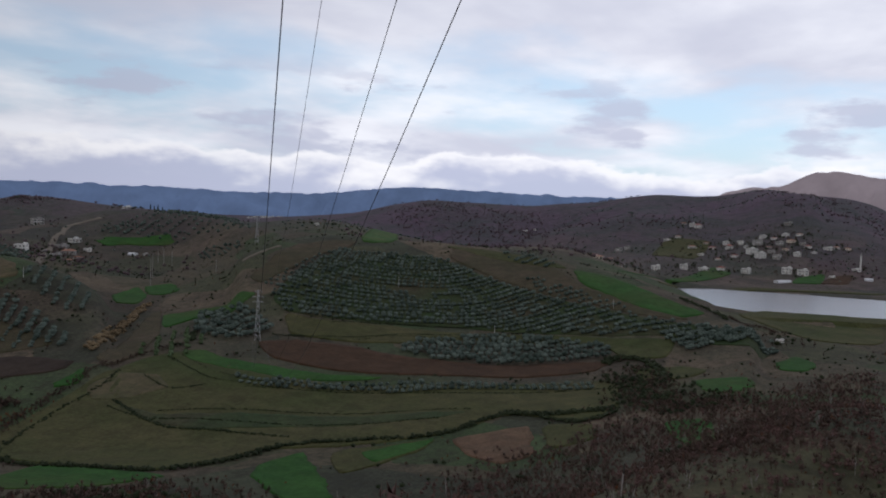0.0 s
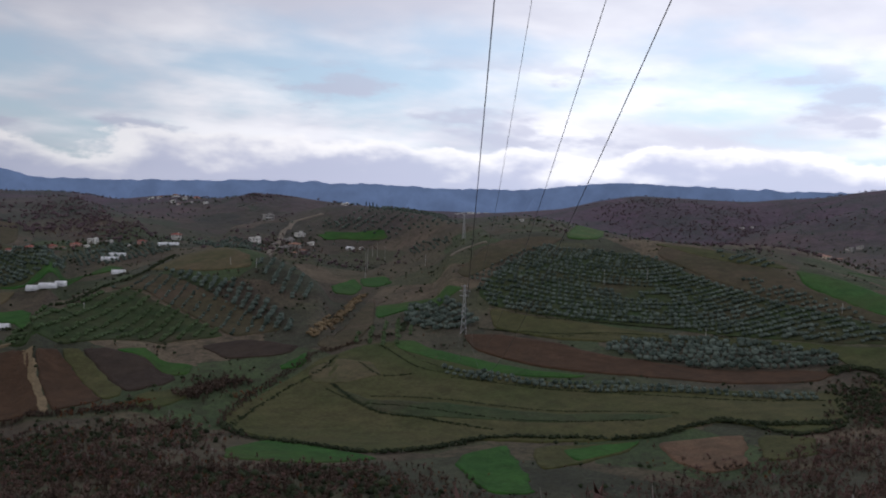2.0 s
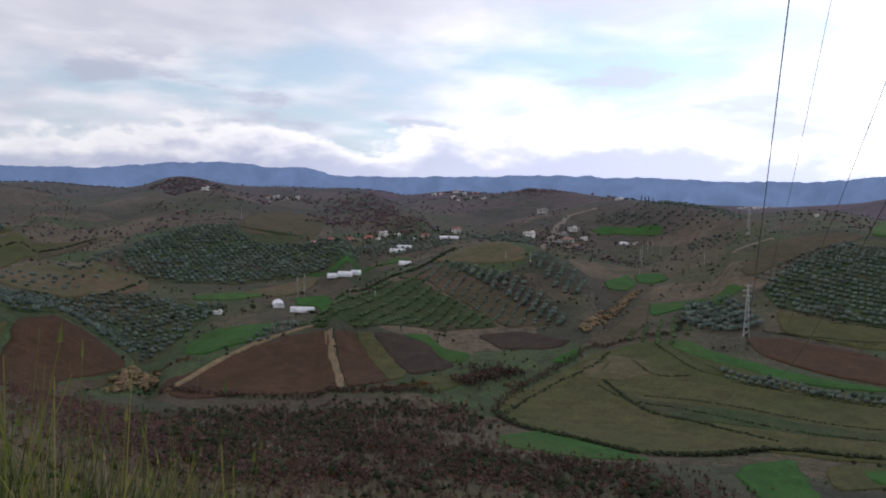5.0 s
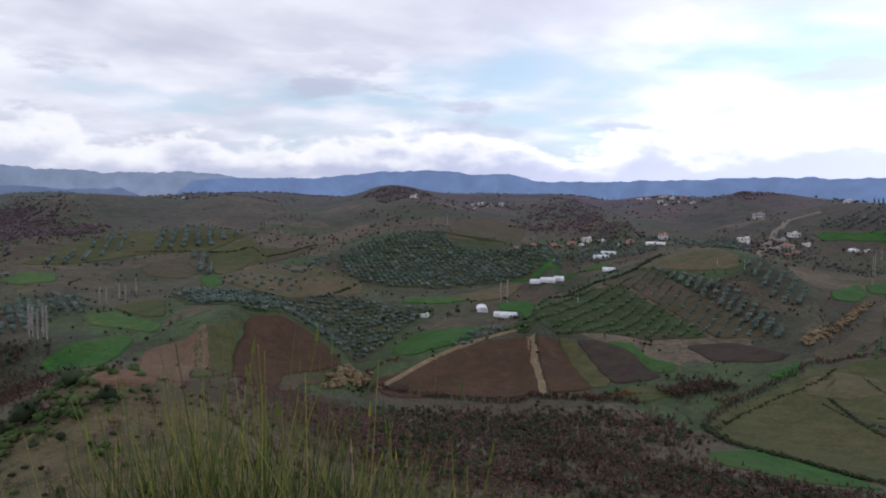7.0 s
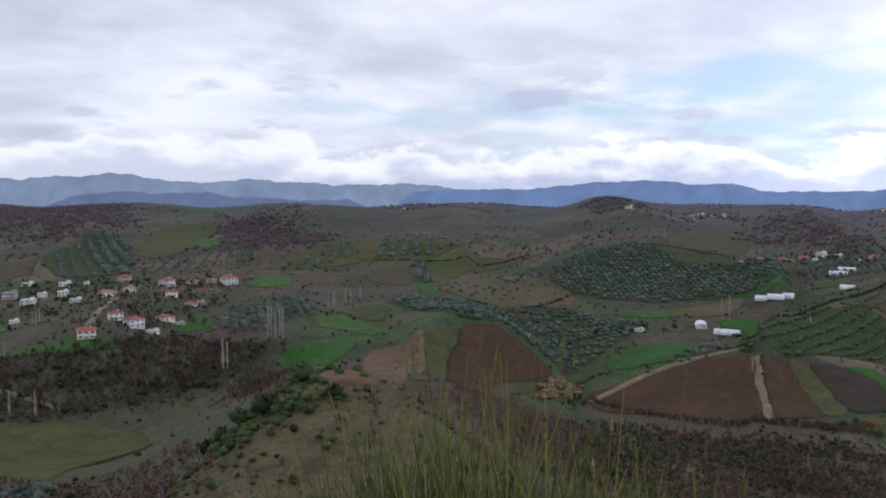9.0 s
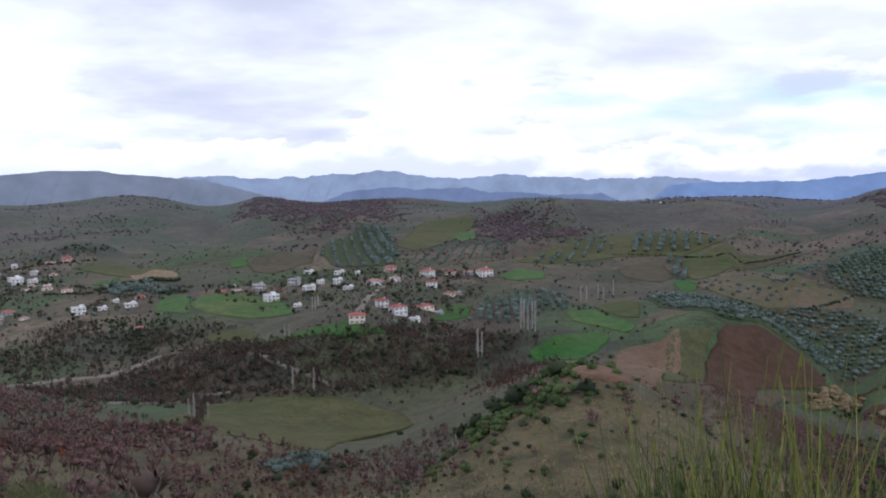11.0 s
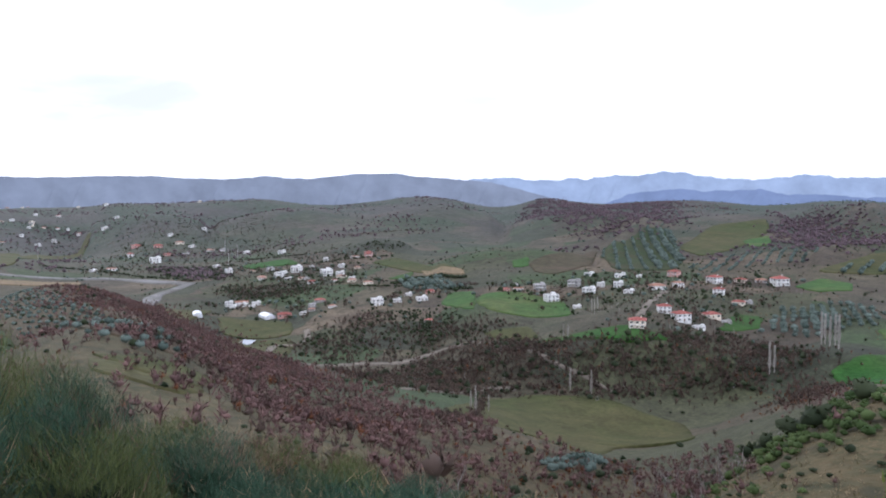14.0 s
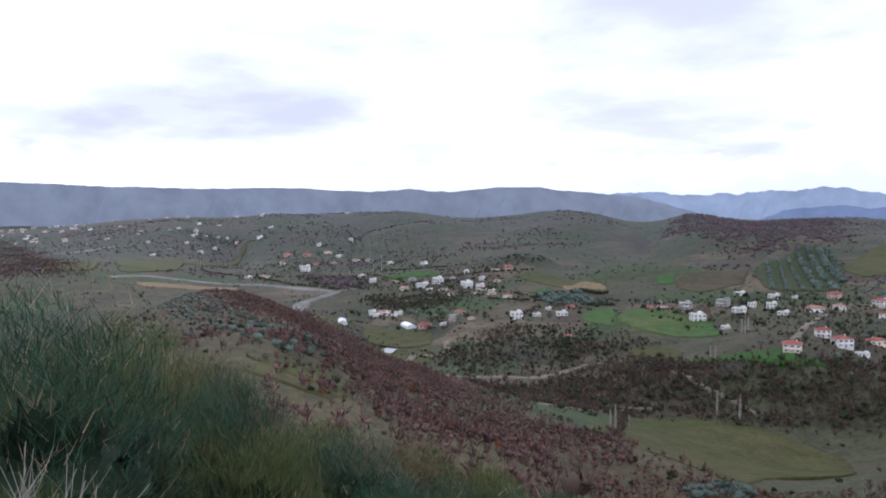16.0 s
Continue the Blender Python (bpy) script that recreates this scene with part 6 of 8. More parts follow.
thicket("purple", [(-1888.1, 620.7), (-1764.1, 749.9), (-1500.6, 805.9), (-1714.6, 728.3), (-1832.3, 601.7)], 70, 1.1)
thicket("brown", [(-443.7, 335.6), (-443.2, 365.2), (-427.3, 372.5), (-369.4, 321.7), (-385.8, 299.8)], 12, 0.9)
thicket("dark", [(-443.2, 365.2), (-415.4, 394.1), (-328.4, 350.6), (-301.7, 321.9), (-354.7, 313.2)], 20, 0.9)
thicket("red", [(-2162.9, 226.9), (-1873.2, 237.5), (-1447.1, 224.4), (-934.5, 178.0), (-892.4, 153.8), (-977.2, 101.7)], 22, 1.0)
thicket("brown", [(-2162.9, 226.9), (-1873.2, 237.5), (-1447.1, 224.4), (-934.5, 178.0), (-892.4, 153.8), (-977.2, 101.7)], 26, 1.0)
thicket("dark", [(-706.4, 156.1), (-377.8, 129.6), (-284.3, 119.0), (-269.8, 139.9), (-153.9, 85.3), (-117.7, 57.0), (-132.0, 50.1), (-382.2, 99.2)], 14, 0.5)
thicket("brown", [(-126.0, 47.8), (-134.7, 69.8), (-131.8, 75.5), (-101.8, 52.8), (-108.5, 41.2)], 14, 0.5)
thicket("red", [(-59.2, 61.1), (-78.6, 93.7), (-85.1, 115.9), (-113.1, 182.4), (-78.7, 149.6), (-63.0, 112.0), (-60.3, 94.2), (-17.0, 18.5)], 3.0, 0.42)
thicket("rust", [(-59.2, 61.1), (-78.6, 93.7), (-85.1, 115.9), (-113.1, 182.4), (-78.7, 149.6), (-63.0, 112.0), (-60.3, 94.2), (-17.0, 18.5)], 8, 0.42)
thicket("grey", [(-63.3, 102.0), (-69.3, 123.2), (-69.0, 143.1), (-32.2, 67.9), (-28.0, 53.3), (-57.7, 96.1)], 9, 0.42)
thicket("red", [(-63.0, 112.0), (-69.0, 143.1), (-77.9, 171.8), (-66.9, 153.0), (-27.7, 57.0), (-30.2, 56.4)], 4, 0.55)
thicket("rust", [(-138.1, 330.6), (-129.7, 348.4), (-116.6, 336.7), (-88.6, 243.4), (-105.2, 261.6)], 8, 0.8)
thicket("brown", [(-138.1, 330.6), (-129.7, 348.4), (-116.6, 336.7), (-88.6, 243.4), (-105.2, 261.6)], 7, 0.9)
thicket("red", [(-22.9, 175.6), (-17.6, 338.7), (5.7, 310.5), (17.0, 210.5), (13.2, 161.9), (-2.5, 155.8), (-16.5, 151.2)], 2.6, 0.5)
thicket("rust", [(-22.9, 175.6), (-17.6, 338.7), (5.7, 310.5), (17.0, 210.5), (13.2, 161.9), (-2.5, 155.8), (-16.5, 151.2)], 12, 0.5)
thicket("red", [(-22.8, 165.7), (-20.4, 331.4), (5.2, 217.0), (22.2, 172.7), (37.0, 149.9), (40.6, 124.7), (19.1, 121.0), (6.1, 138.1), (-11.2, 149.0)], 3.2, 0.5)
thicket("rust", [(-22.8, 165.7), (-20.4, 331.4), (5.2, 217.0), (22.2, 172.7), (37.0, 149.9), (40.6, 124.7), (19.1, 121.0), (6.1, 138.1), (-11.2, 149.0)], 12, 0.5)
wild_scrub()
dry_tufts()
# ---- hedgerows, ditches and reeds ----
hedge("brown", [(-106.5, 105.7), (-222.9, 244.3)], 3, 0.7, 0.7)
hedge("reeds", [(238.9, 386.8), (256.1, 400.5), (307.1, 455), (361.5, 508.7)], 4, 0.9, 0.9)
hedge("reeds", [(-4.3, 348.7), (4, 366.8), (12.1, 389.6)], 4, 0.8, 0.9)
hedge("dark", [(-56.5, 156.2), (-43.2, 143.7), (-35.1, 145.8)], 2, 1, 0.6)

hedge("dark", [(205.1, 311.9), (196.6, 269.3), (204.2, 249.0), (219.2, 221.2)], 1.2, 0.3, 0.5)
hedge("dark", [(136.9, 283.1), (135.1, 261.7), (144.0, 242.5), (156.6, 213.8), (182.9, 210.2), (210.0, 212.4), (236.2, 198.5), (260.7, 178.9), (307.0, 171.1), (304.3, 140.0), (327.2, 130.9)], 2.2, 0.35, 0.72)
hedge("dark", [(234.4, 331.6), (228.7, 305.0), (243.2, 297.5)], 1.0, 0.3, 0.4)
hedge("dark", [(261.4, 348.2), (251.1, 307.4), (257.8, 289.5)], 1.0, 0.3, 0.4)
hedge("dark", [(206.8, 283.5), (231.5, 259.5), (266.0, 224.1), (301.0, 189.6)], 1.0, 0.3, 0.38)
hedge("dark", [(253.2, 284.3), (293.1, 247.5), (324.2, 204.7), (378.9, 153.3)], 1.2, 0.3, 0.42)
hedge("brown", [(283.1, 367.9), (250.7, 365.6), (214.1, 351.4), (161.4, 313.3), (138.8, 286.9)], 4, 0.5, 0.7)
hedge("dark", [(304.1, 174.9), (313.9, 154.3), (330.9, 133.3)], 3, 0.3, 0.95)
hedge("dark", [(337.4, 353.7), (367.3, 316.4), (398.9, 304.6), (458.4, 251.1)], 1.0, 0.7, 0.45)
hedge("dark", [(427.4, 179.8), (446.4, 177.7), (445.0, 160.5), (410.1, 138.6)], 4, 0.3, 1.1)
hedge("dark", [(292.7, 371.7), (346.1, 428.1), (371.8, 435.7)], 2, 0.5, 0.8)
hedge("dark", [(610.1, 197.0), (595.0, 171.6), (573.4, 153.1)], 2, 0.8, 1.1)
hedge("brown", [(576.9, 154.8), (642.7, 151.9), (629.2, 129.3)], 3, 0.6, 0.9)
hedge("dark", [(198.6, 306.4), (198.9, 280.7), (209.9, 263.6), (229.1, 235.4), (253.6, 213.5), (279.4, 192.2)], 1.0, 0.4, 0.42)
hedge("dark", [(268.4, 348.5), (259.7, 309.0), (271.6, 280.1), (298.2, 251.9)], 0.9, 0.5, 0.35)
hedge("dark", [(134.9, 274.4), (150.5, 291.8), (182.0, 316.8), (212.3, 332.9), (233.5, 350.4)], 1.5, 0.5, 0.5)
hedge("dark", [(258.3, 281.9), (275.5, 268.3), (314.8, 230.3)], 0.9, 0.5, 0.35)
hedge("dark", [(344.4, 346.7), (374.1, 317.8), (410.5, 302.2), (464.0, 253.9), (503.8, 199.2)], 1.0, 0.3, 0.45)
hedge("dark", [(381.9, 348.6), (426.9, 314.6), (476.7, 261.0), (514.6, 210.9)], 1.0, 0.3, 0.45)

hedge("dark", [(108.4, 506.4), (133.4, 488.9), (182.4, 548.5), (229.0, 594.7), (290.1, 698.5)], 2, 0.8, 0.9)
hedge("dark", [(-185.4, 770.1), (-142.3, 782.4), (-84.6, 779.2), (-24.7, 910.3)], 2, 1.0, 0.9)
hedge("dark", [(17.1, 613.9), (-15.2, 547.9), (-56.6, 551.0), (-94.1, 534.0)], 2, 1.0, 0.8)
hedge("rust", [(-5.4, 366.0), (5.1, 385.4), (16.8, 405.6), (27.3, 391.4)], 4, 0.6, 1.0)
hedge("reeds", [(-4.1, 365.2), (2.3, 373.6), (10.8, 396.4), (14.3, 377.5)], 4, 0.5, 1.0)
hedge("brown", [(12.0, 349.6), (44.7, 343.9), (70.8, 329.3), (94.3, 325.4), (120.9, 310.6)], 4, 0.4, 0.9)
hedge("rust", [(91.7, 325.0), (108.1, 322.3), (123.3, 323.3)], 4, 0.4, 1.0)
hedge("brown", [(138.8, 324.5), (156.0, 334.2), (174.4, 339.2)], 7, 0.25, 1.4)
hedge("dark", [(-547.7, 478.2), (-550.9, 523.4), (-489.1, 512.8)], 3, 0.5, 1.3)
hedge("dark", [(-582.5, 454.3), (-537.4, 469.1), (-516.2, 490.3), (-423.8, 453.0)], 3, 0.8, 1.0)
hedge("dark", [(-794.3, 553.6), (-757.0, 591.4), (-723.8, 632.9)], 4, 1.1, 1.1)
hedge("brown", [(-1002.7, 784.5), (-983.9, 861.4), (-955.0, 935.1)], 4, 1.5, 1.1)
hedge("dark", [(-980.6, 565.8), (-893.7, 588.4), (-865.9, 639.4)], 4, 1.5, 1.1)
hedge("dark", [(-1043.2, 340.6), (-989.6, 378.3), (-897.1, 397.6), (-785.9, 407.2)], 4, 1.5, 1.1)
hedge("brown", [(-482.4, 420.8), (-493.0, 481.5), (-435.9, 469.9)], 4, 1.5, 1.1)


# ---- houses, greenhouses, pylons, bare poplars ----
def mesh_of(name, bm, mat):
    me = bpy.data.meshes.new(name)
    bm.to_mesh(me)
    bm.free()
    me.materials.append(mat)
    return me


def part(name, bm, mat, parent, label=""):
    ob = new(name, mesh_of(name, bm, mat) if isinstance(bm, bmesh.types.BMesh) else bm)
    ob.parent = parent
    return tagged(ob, label)


def box(bm, x0, x1, y0, y1, z0, z1):
    v = [bm.verts.new(p) for p in ((x0, y0, z0), (x1, y0, z0), (x1, y1, z0), (x0, y1, z0), (x0, y0, z1), (x1, y0, z1), (x1, y1, z1), (x0, y1, z1))]
    for f in ((3, 2, 1, 0), (4, 5, 6, 7), (0, 1, 5, 4), (1, 2, 6, 5), (2, 3, 7, 6), (3, 0, 4, 7)):
        bm.faces.new([v[i] for i in f])
    return bm


def boxes(*sizes):
    bm = bmesh.new()
    for s in sizes:
        box(bm, *s)
    return bm


def strut(bm, a, b, r, sides=4, r2=None):
    """A straight bar from a to b."""
    a, b = Vector(a), Vector(b)
    w = (b - a).normalized()
    u = w.cross(Vector((0, 0, 1)) if abs(w.z) < 0.95 else Vector((1, 0, 0))).normalized()
    v = w.cross(u)
    ends = []
    for p, rr in ((a, r), (b, r if r2 is None else r2)):
        ends.append([bm.verts.new(p + (u * math.cos(k * 6.2832 / sides) + v * math.sin(k * 6.2832 / sides)) * rr) for k in range(sides)])
    for k in range(sides):
        n = (k + 1) % sides
        bm.faces.new((ends[0][k], ends[0][n], ends[1][n], ends[1][k]))
    bm.faces.new(ends[1])
    return bm


PLASTER = {
    "white": material("white_plaster", [(0.68, 0.67, 0.65), (0.56, 0.55, 0.53)], scale=3, detail_scale=0.4, bump=0.1, object_random=0.2),
    "cream": material("cream_plaster", [(0.70, 0.62, 0.51), (0.60, 0.53, 0.44)], scale=3, detail_scale=0.4, bump=0.1, object_random=0.2),
    "grey": material("bare_grey_render", [(0.34, 0.33, 0.32), (0.26, 0.25, 0.24)], scale=3, detail_scale=0.4, bump=0.15, object_random=0.3),
    "pink": material("pink_plaster", [(0.50, 0.28, 0.25), (0.44, 0.25, 0.22)], scale=3, detail_scale=0.4, bump=0.1, object_random=0.2),
}
TILE = material("red_roof_tiles", [(0.25, 0.082, 0.070), (0.19, 0.066, 0.058), (0.30, 0.12, 0.095)], scale=2.5, detail_scale=0.35, bump=0.6, object_random=0.4)
OLD_TILE = material("old_roof_tiles", [(0.27, 0.145, 0.105), (0.21, 0.12, 0.09), (0.32, 0.19, 0.15)], scale=2.5, detail_scale=0.35, bump=0.6, object_random=0.4)
CONCRETE = material("flat_roof_concrete", [(0.42, 0.41, 0.40), (0.33, 0.32, 0.31)], scale=3, detail_scale=0.5, bump=0.2, object_random=0.3)
BLUE_ROOF = material("blue_sheet_roof", [(0.16, 0.25, 0.36), (0.13, 0.21, 0.31)], scale=3, detail_scale=0.5, bump=0.2)
GLASS = bpy.data.materials.new("window_glass")
GLASS.use_nodes = True
GLASS.node_tree.nodes["Principled BSDF"].inputs["Base Color"].default_value = (0.02, 0.023, 0.027, 1)
GLASS.node_tree.nodes["Principled BSDF"].inputs["Roughness"].default_value = 0.12
FRAME = material("window_frame_paint", [(0.55, 0.54, 0.52), (0.5, 0.49, 0.47)], scale=2, bump=0.05)
WOOD = material("door_wood", [(0.13, 0.075, 0.04), (0.10, 0.06, 0.035)], scale=1, bump=0.2)
SHEET = material("greenhouse_plastic", [(0.56, 0.57, 0.60), (0.46, 0.47, 0.50), (0.62, 0.63, 0.65)], rough=0.45, scale=4, detail_scale=0.8, bump=0.1)
STEEL = material("galvanised_steel", [(0.46, 0.47, 0.49), (0.38, 0.39, 0.41)], rough=0.5, scale=1, bump=0.1, metal=0.25)
CABLE = material("dark_cable", [(0.05, 0.05, 0.055), (0.04, 0.04, 0.045)], rough=0.6, scale=1, bump=0.0)
BARK = material("pale_bark", [(0.34, 0.31, 0.28), (0.26, 0.235, 0.21)], scale=0.6, detail_scale=0.1, bump=0.5)


def window_mesh():
    bm = boxes((-0.6, 0.6, -0.06, 0.0, -0.65, -0.55), (-0.6, 0.6, -0.06, 0.0, 0.55, 0.65), (-0.6, -0.52, -0.06, 0.0, -0.55, 0.55),
               (0.52, 0.6, -0.06, 0.0, -0.55, 0.55), (-0.04, 0.04, -0.05, 0.0, -0.55, 0.55))
    return mesh_of("window", bm, FRAME), mesh_of("pane", boxes((-0.52, 0.52, -0.025, 0.0, -0.55, 0.55)), GLASS)


WINDOW, PANE = window_mesh()


def hip_roof(w, d, eave, rise, over=0.55):
    bm = bmesh.new()
    x, y, r = w / 2 + over, d / 2 + over, max(w - d, 0.6) / 2
    low = [bm.verts.new(p) for p in ((-x, -y, eave), (x, -y, eave), (x, y, eave), (-x, y, eave))]
    rim = [bm.verts.new(p) for p in ((-x, -y, eave + 0.16), (x, -y, eave + 0.16), (x, y, eave + 0.16), (-x, y, eave + 0.16))]
    a, b = bm.verts.new((-r, 0, eave + rise)), bm.verts.new((r, 0, eave + rise))
    bm.faces.new(low[::-1])
    for k in range(4):
        bm.faces.new((low[k], low[(k + 1) % 4], rim[(k + 1) % 4], rim[k]))
    bm.faces.new((rim[0], rim[1], b, a))
    bm.faces.new((rim[1], rim[2], b))
    bm.faces.new((rim[2], rim[3], a, b))
    bm.faces.new((rim[3], rim[0], a))
    return bm


def gable_roof(w, d, eave, rise, over=0.4):
    bm = bmesh.new()
    x, y = w / 2 + over, d / 2 + over
    rows = []
    for xx in (-x, x):
        rows.append([bm.verts.new(p) for p in ((xx, -y, eave - 0.1), (xx, 0, eave + rise), (xx, y, eave - 0.1), (xx, y, eave - 0.28), (xx, 0, eave + rise - 0.2), (xx, -y, eave - 0.28))])
    for k in range(6):
        n = (k + 1) % 6
        bm.faces.new((rows[0][k], rows[1][k], rows[1][n], rows[0][n]))
    bm.faces.new(rows[0][::-1])
    bm.faces.new(rows[1])
    return bm


def ring_wall(w, d, z0, z1, thick=0.15):
    """A low wall all round, in one piece."""
    bm = bmesh.new()
    loops = []
    for k, z in ((0, z0), (0, z1), (thick, z1), (thick, z0)):
        x, y = w / 2 - k, d / 2 - k
        loops.append([bm.verts.new(p) for p in ((-x, -y, z), (x, -y, z), (x, y, z), (-x, y, z))])
    for a, b in zip(loops, loops[1:]):
        for k in range(4):
            n = (k + 1) % 4
            bm.faces.new((a[k], a[n], b[n], b[k]))
    return bm


def build_house(style, wall, roof_mat):
    """villa: two storeys and a hipped roof; cottage: one storey; slab: two storeys under a flat roof; shed: long and low."""
    w, d, storeys = {"villa": (11, 9.5, 2), "cottage": (11, 8, 1), "slab": (10.5, 9, 2), "lowslab": (10, 7.5, 1), "shed": (14, 7, 1)}[style]
    h = 3.1 * storeys
    label = {
        "villa": f"two-storey {wall} house with a red hipped tile roof", "cottage": f"low {wall} house with a weathered red tile roof",
        "slab": f"two-storey {wall} house with a flat concrete roof", "lowslab": f"single-storey {wall} house with a flat roof",
        "shed": f"long low {wall} farm shed with a pitched roof"}[style]
    house = tagged(new("house"), label, "house", group="village houses")
    part("wall", boxes((-w / 2, w / 2, -d / 2, d / 2, -2.2, h)), PLASTER[wall], house)
    if style == "villa":
        part("roof", hip_roof(w, d, h, 2.3, 0.7), roof_mat, house)
        part("chimney", boxes((w * 0.2, w * 0.2 + 0.6, 0.6, 1.2, h + 0.6, h + 2.7), (w * 0.2 - 0.1, w * 0.2 + 0.7, 0.5, 1.3, h + 2.7, h + 2.85)), PLASTER[wall], house)
        balcony = part("balcony", boxes((-w * 0.42, w * 0.42, -d / 2 - 1.4, -d / 2, 2.95, 3.15)), PLASTER["white"], house)
        bm = boxes((-w * 0.42, w * 0.42, -d / 2 - 1.38, -d / 2 - 1.32, 4.0, 4.08))
        for k in range(15):
            x = -w * 0.41 + k * w * 0.82 / 14
            box(bm, x - 0.03, x + 0.03, -d / 2 - 1.37, -d / 2 - 1.33, 3.15, 4.0)
        part("railing", bm, FRAME, balcony, "thin pale balcony railing")
        for x in (-w * 0.4, 0, w * 0.4):
            part("column", boxes((x - 0.15, x + 0.15, -d / 2 - 1.35, -d / 2 - 1.05, -2.0, 2.95)), PLASTER["white"], house)
    elif style == "cottage":
        part("roof", hip_roof(w, d, h, 1.9, 0.5), roof_mat, house)
        part("chimney", boxes((-w * 0.25, -w * 0.25 + 0.6, 0.4, 1.0, h + 0.5, h + 2.3)), PLASTER["grey"], house)
    elif style == "shed":
        part("roof", gable_roof(w, d, h, 1.5), roof_mat, house)
        bm = bmesh.new()
        for x in (-w / 2 + 0.01, w / 2 - 0.21):
            a = [bm.verts.new((x + k, yy, zz)) for k in (0, 0.2) for yy, zz in ((-d / 2, h), (d / 2, h), (0, h + 1.3))]
            bm.faces.new(a[:3]), bm.faces.new(a[3:][::-1])
        part("gable", bm, PLASTER[wall], house)
    else:
        part("roof", boxes((-w / 2 - 0.5, w / 2 + 0.5, -d / 2 - 0.5, d / 2 + 0.5, h, h + 0.22)), CONCRETE, house, "flat concrete roof slab")
        part("parapet", ring_wall(w, d, h + 0.22, h + 0.7), PLASTER[wall], house)
        part("stair_head", boxes((w * 0.1, w * 0.42, 0.5, d * 0.42, h + 0.22, h + 2.3)), PLASTER[wall], house)
        if style == "slab":
            balcony = part("balcony", boxes((-w * 0.45, w * 0.2, -d / 2 - 1.2, -d / 2, 2.95, 3.12), (-w * 0.45, w * 0.2, -d / 2 - 1.2, -d / 2 - 1.1, 3.12, 3.9)), PLASTER["white"], house)
    for s in range(storeys):
        z = 3.1 * s + 1.75
        xs = [-w * 0.34, w * 0.02 if s else None, w * 0.34]
        spots = [(x, -d / 2, 0.0) for x in xs if x is not None]
        spots += [(-w / 2, -d * 0.2, -90.0), (-w / 2, d * 0.22, -90.0), (w / 2, -d * 0.2, 90.0), (w / 2, d * 0.22, 90.0)]
        for x, y, turn in spots:
            win = part("window", WINDOW, FRAME, house)
            win.matrix_basis = pose(x, y, z, 0, 0, turn) @ Matrix.Diagonal((1.6, 1, 1.25, 1))
            part("pane", PANE, GLASS, win)
    part("door", boxes((-0.5, 0.5, -d / 2 - 0.05, -d / 2, 0.0, 2.1)), WOOD, house, "dark wooden door")
    return house


HOUSES = {}
YARDS = []   # where the houses stand


def house(style, wall, x, y, width, turn=0.0, roof="red"):
    """A house of about the given width that faces the hilltop, turned by so many degrees."""
    key = (style, wall, roof)
    full = {"villa": 11, "cottage": 11, "slab": 10.5, "lowslab": 10, "shed": 14}[style]
    s = min(max(0.72 * width / full, 0.5), 1.2)
    face = math.degrees(math.atan2(-x, y))
    YARDS.append((x, y))
    m = pose(x, y, lie(x, y) + 0.1, 0, 0, face + turn) @ Matrix.Diagonal((s, s, 0.9 * s, 1))
    if key not in HOUSES:
        HOUSES[key] = build_house(style, wall, {"red": TILE, "old": OLD_TILE, "blue": BLUE_ROOF}[roof])
        HOUSES[key].matrix_basis = m
    else:
        ob = HOUSES[key]
        keep = ob.matrix_basis.copy()
        ob.matrix_basis = Matrix.Identity(4)
        copy_thing(ob, m)
        ob.matrix_basis = keep


def greenhouse(x, y, width, turn, length=22.0):
    """A plastic tunnel on hoops."""
    top = tagged(new("greenhouse"), "white plastic tunnel greenhouse standing among fields", "greenhouse", group="greenhouses")
    top.matrix_basis = pose(x, y, lie(x, y), 0, 0, turn)
    n, hoops = 12, int(length / 2)
    bm = bmesh.new()
    rows = []
    for k in range(hoops + 1):
        yy = -length / 2 + length * k / hoops
        sag = 0.06 if k % 2 else 0.0
        rows.append([bm.verts.new((-math.cos(math.pi * a / n) * (width / 2 - sag), yy, math.sin(math.pi * a / n) ** 0.8 * (3.1 - sag) - 0.5 * (a in (0, n)))) for a in range(n + 1)])
    for k in range(hoops):
        for a in range(n):
            bm.faces.new((rows[k][a], rows[k + 1][a], rows[k + 1][a + 1], rows[k][a + 1]))
    part("cover", bm, SHEET, top)
    for yy in (-length / 2, length / 2):
        bm = bmesh.new()
        bm.faces.new([bm.verts.new((-math.cos(math.pi * a / n) * width / 2, yy, math.sin(math.pi * a / n) ** 0.8 * 3.1 - 0.5 * (a in (0, n)))) for a in range(n + 1)])
        part("end_wall", bm, SHEET, top)
        part("doorway", boxes((-0.9, 0.9, yy - 0.05, yy + 0.05, 0, 2.1)), FRAME, top, "framed doorway in the end wall")
    return top


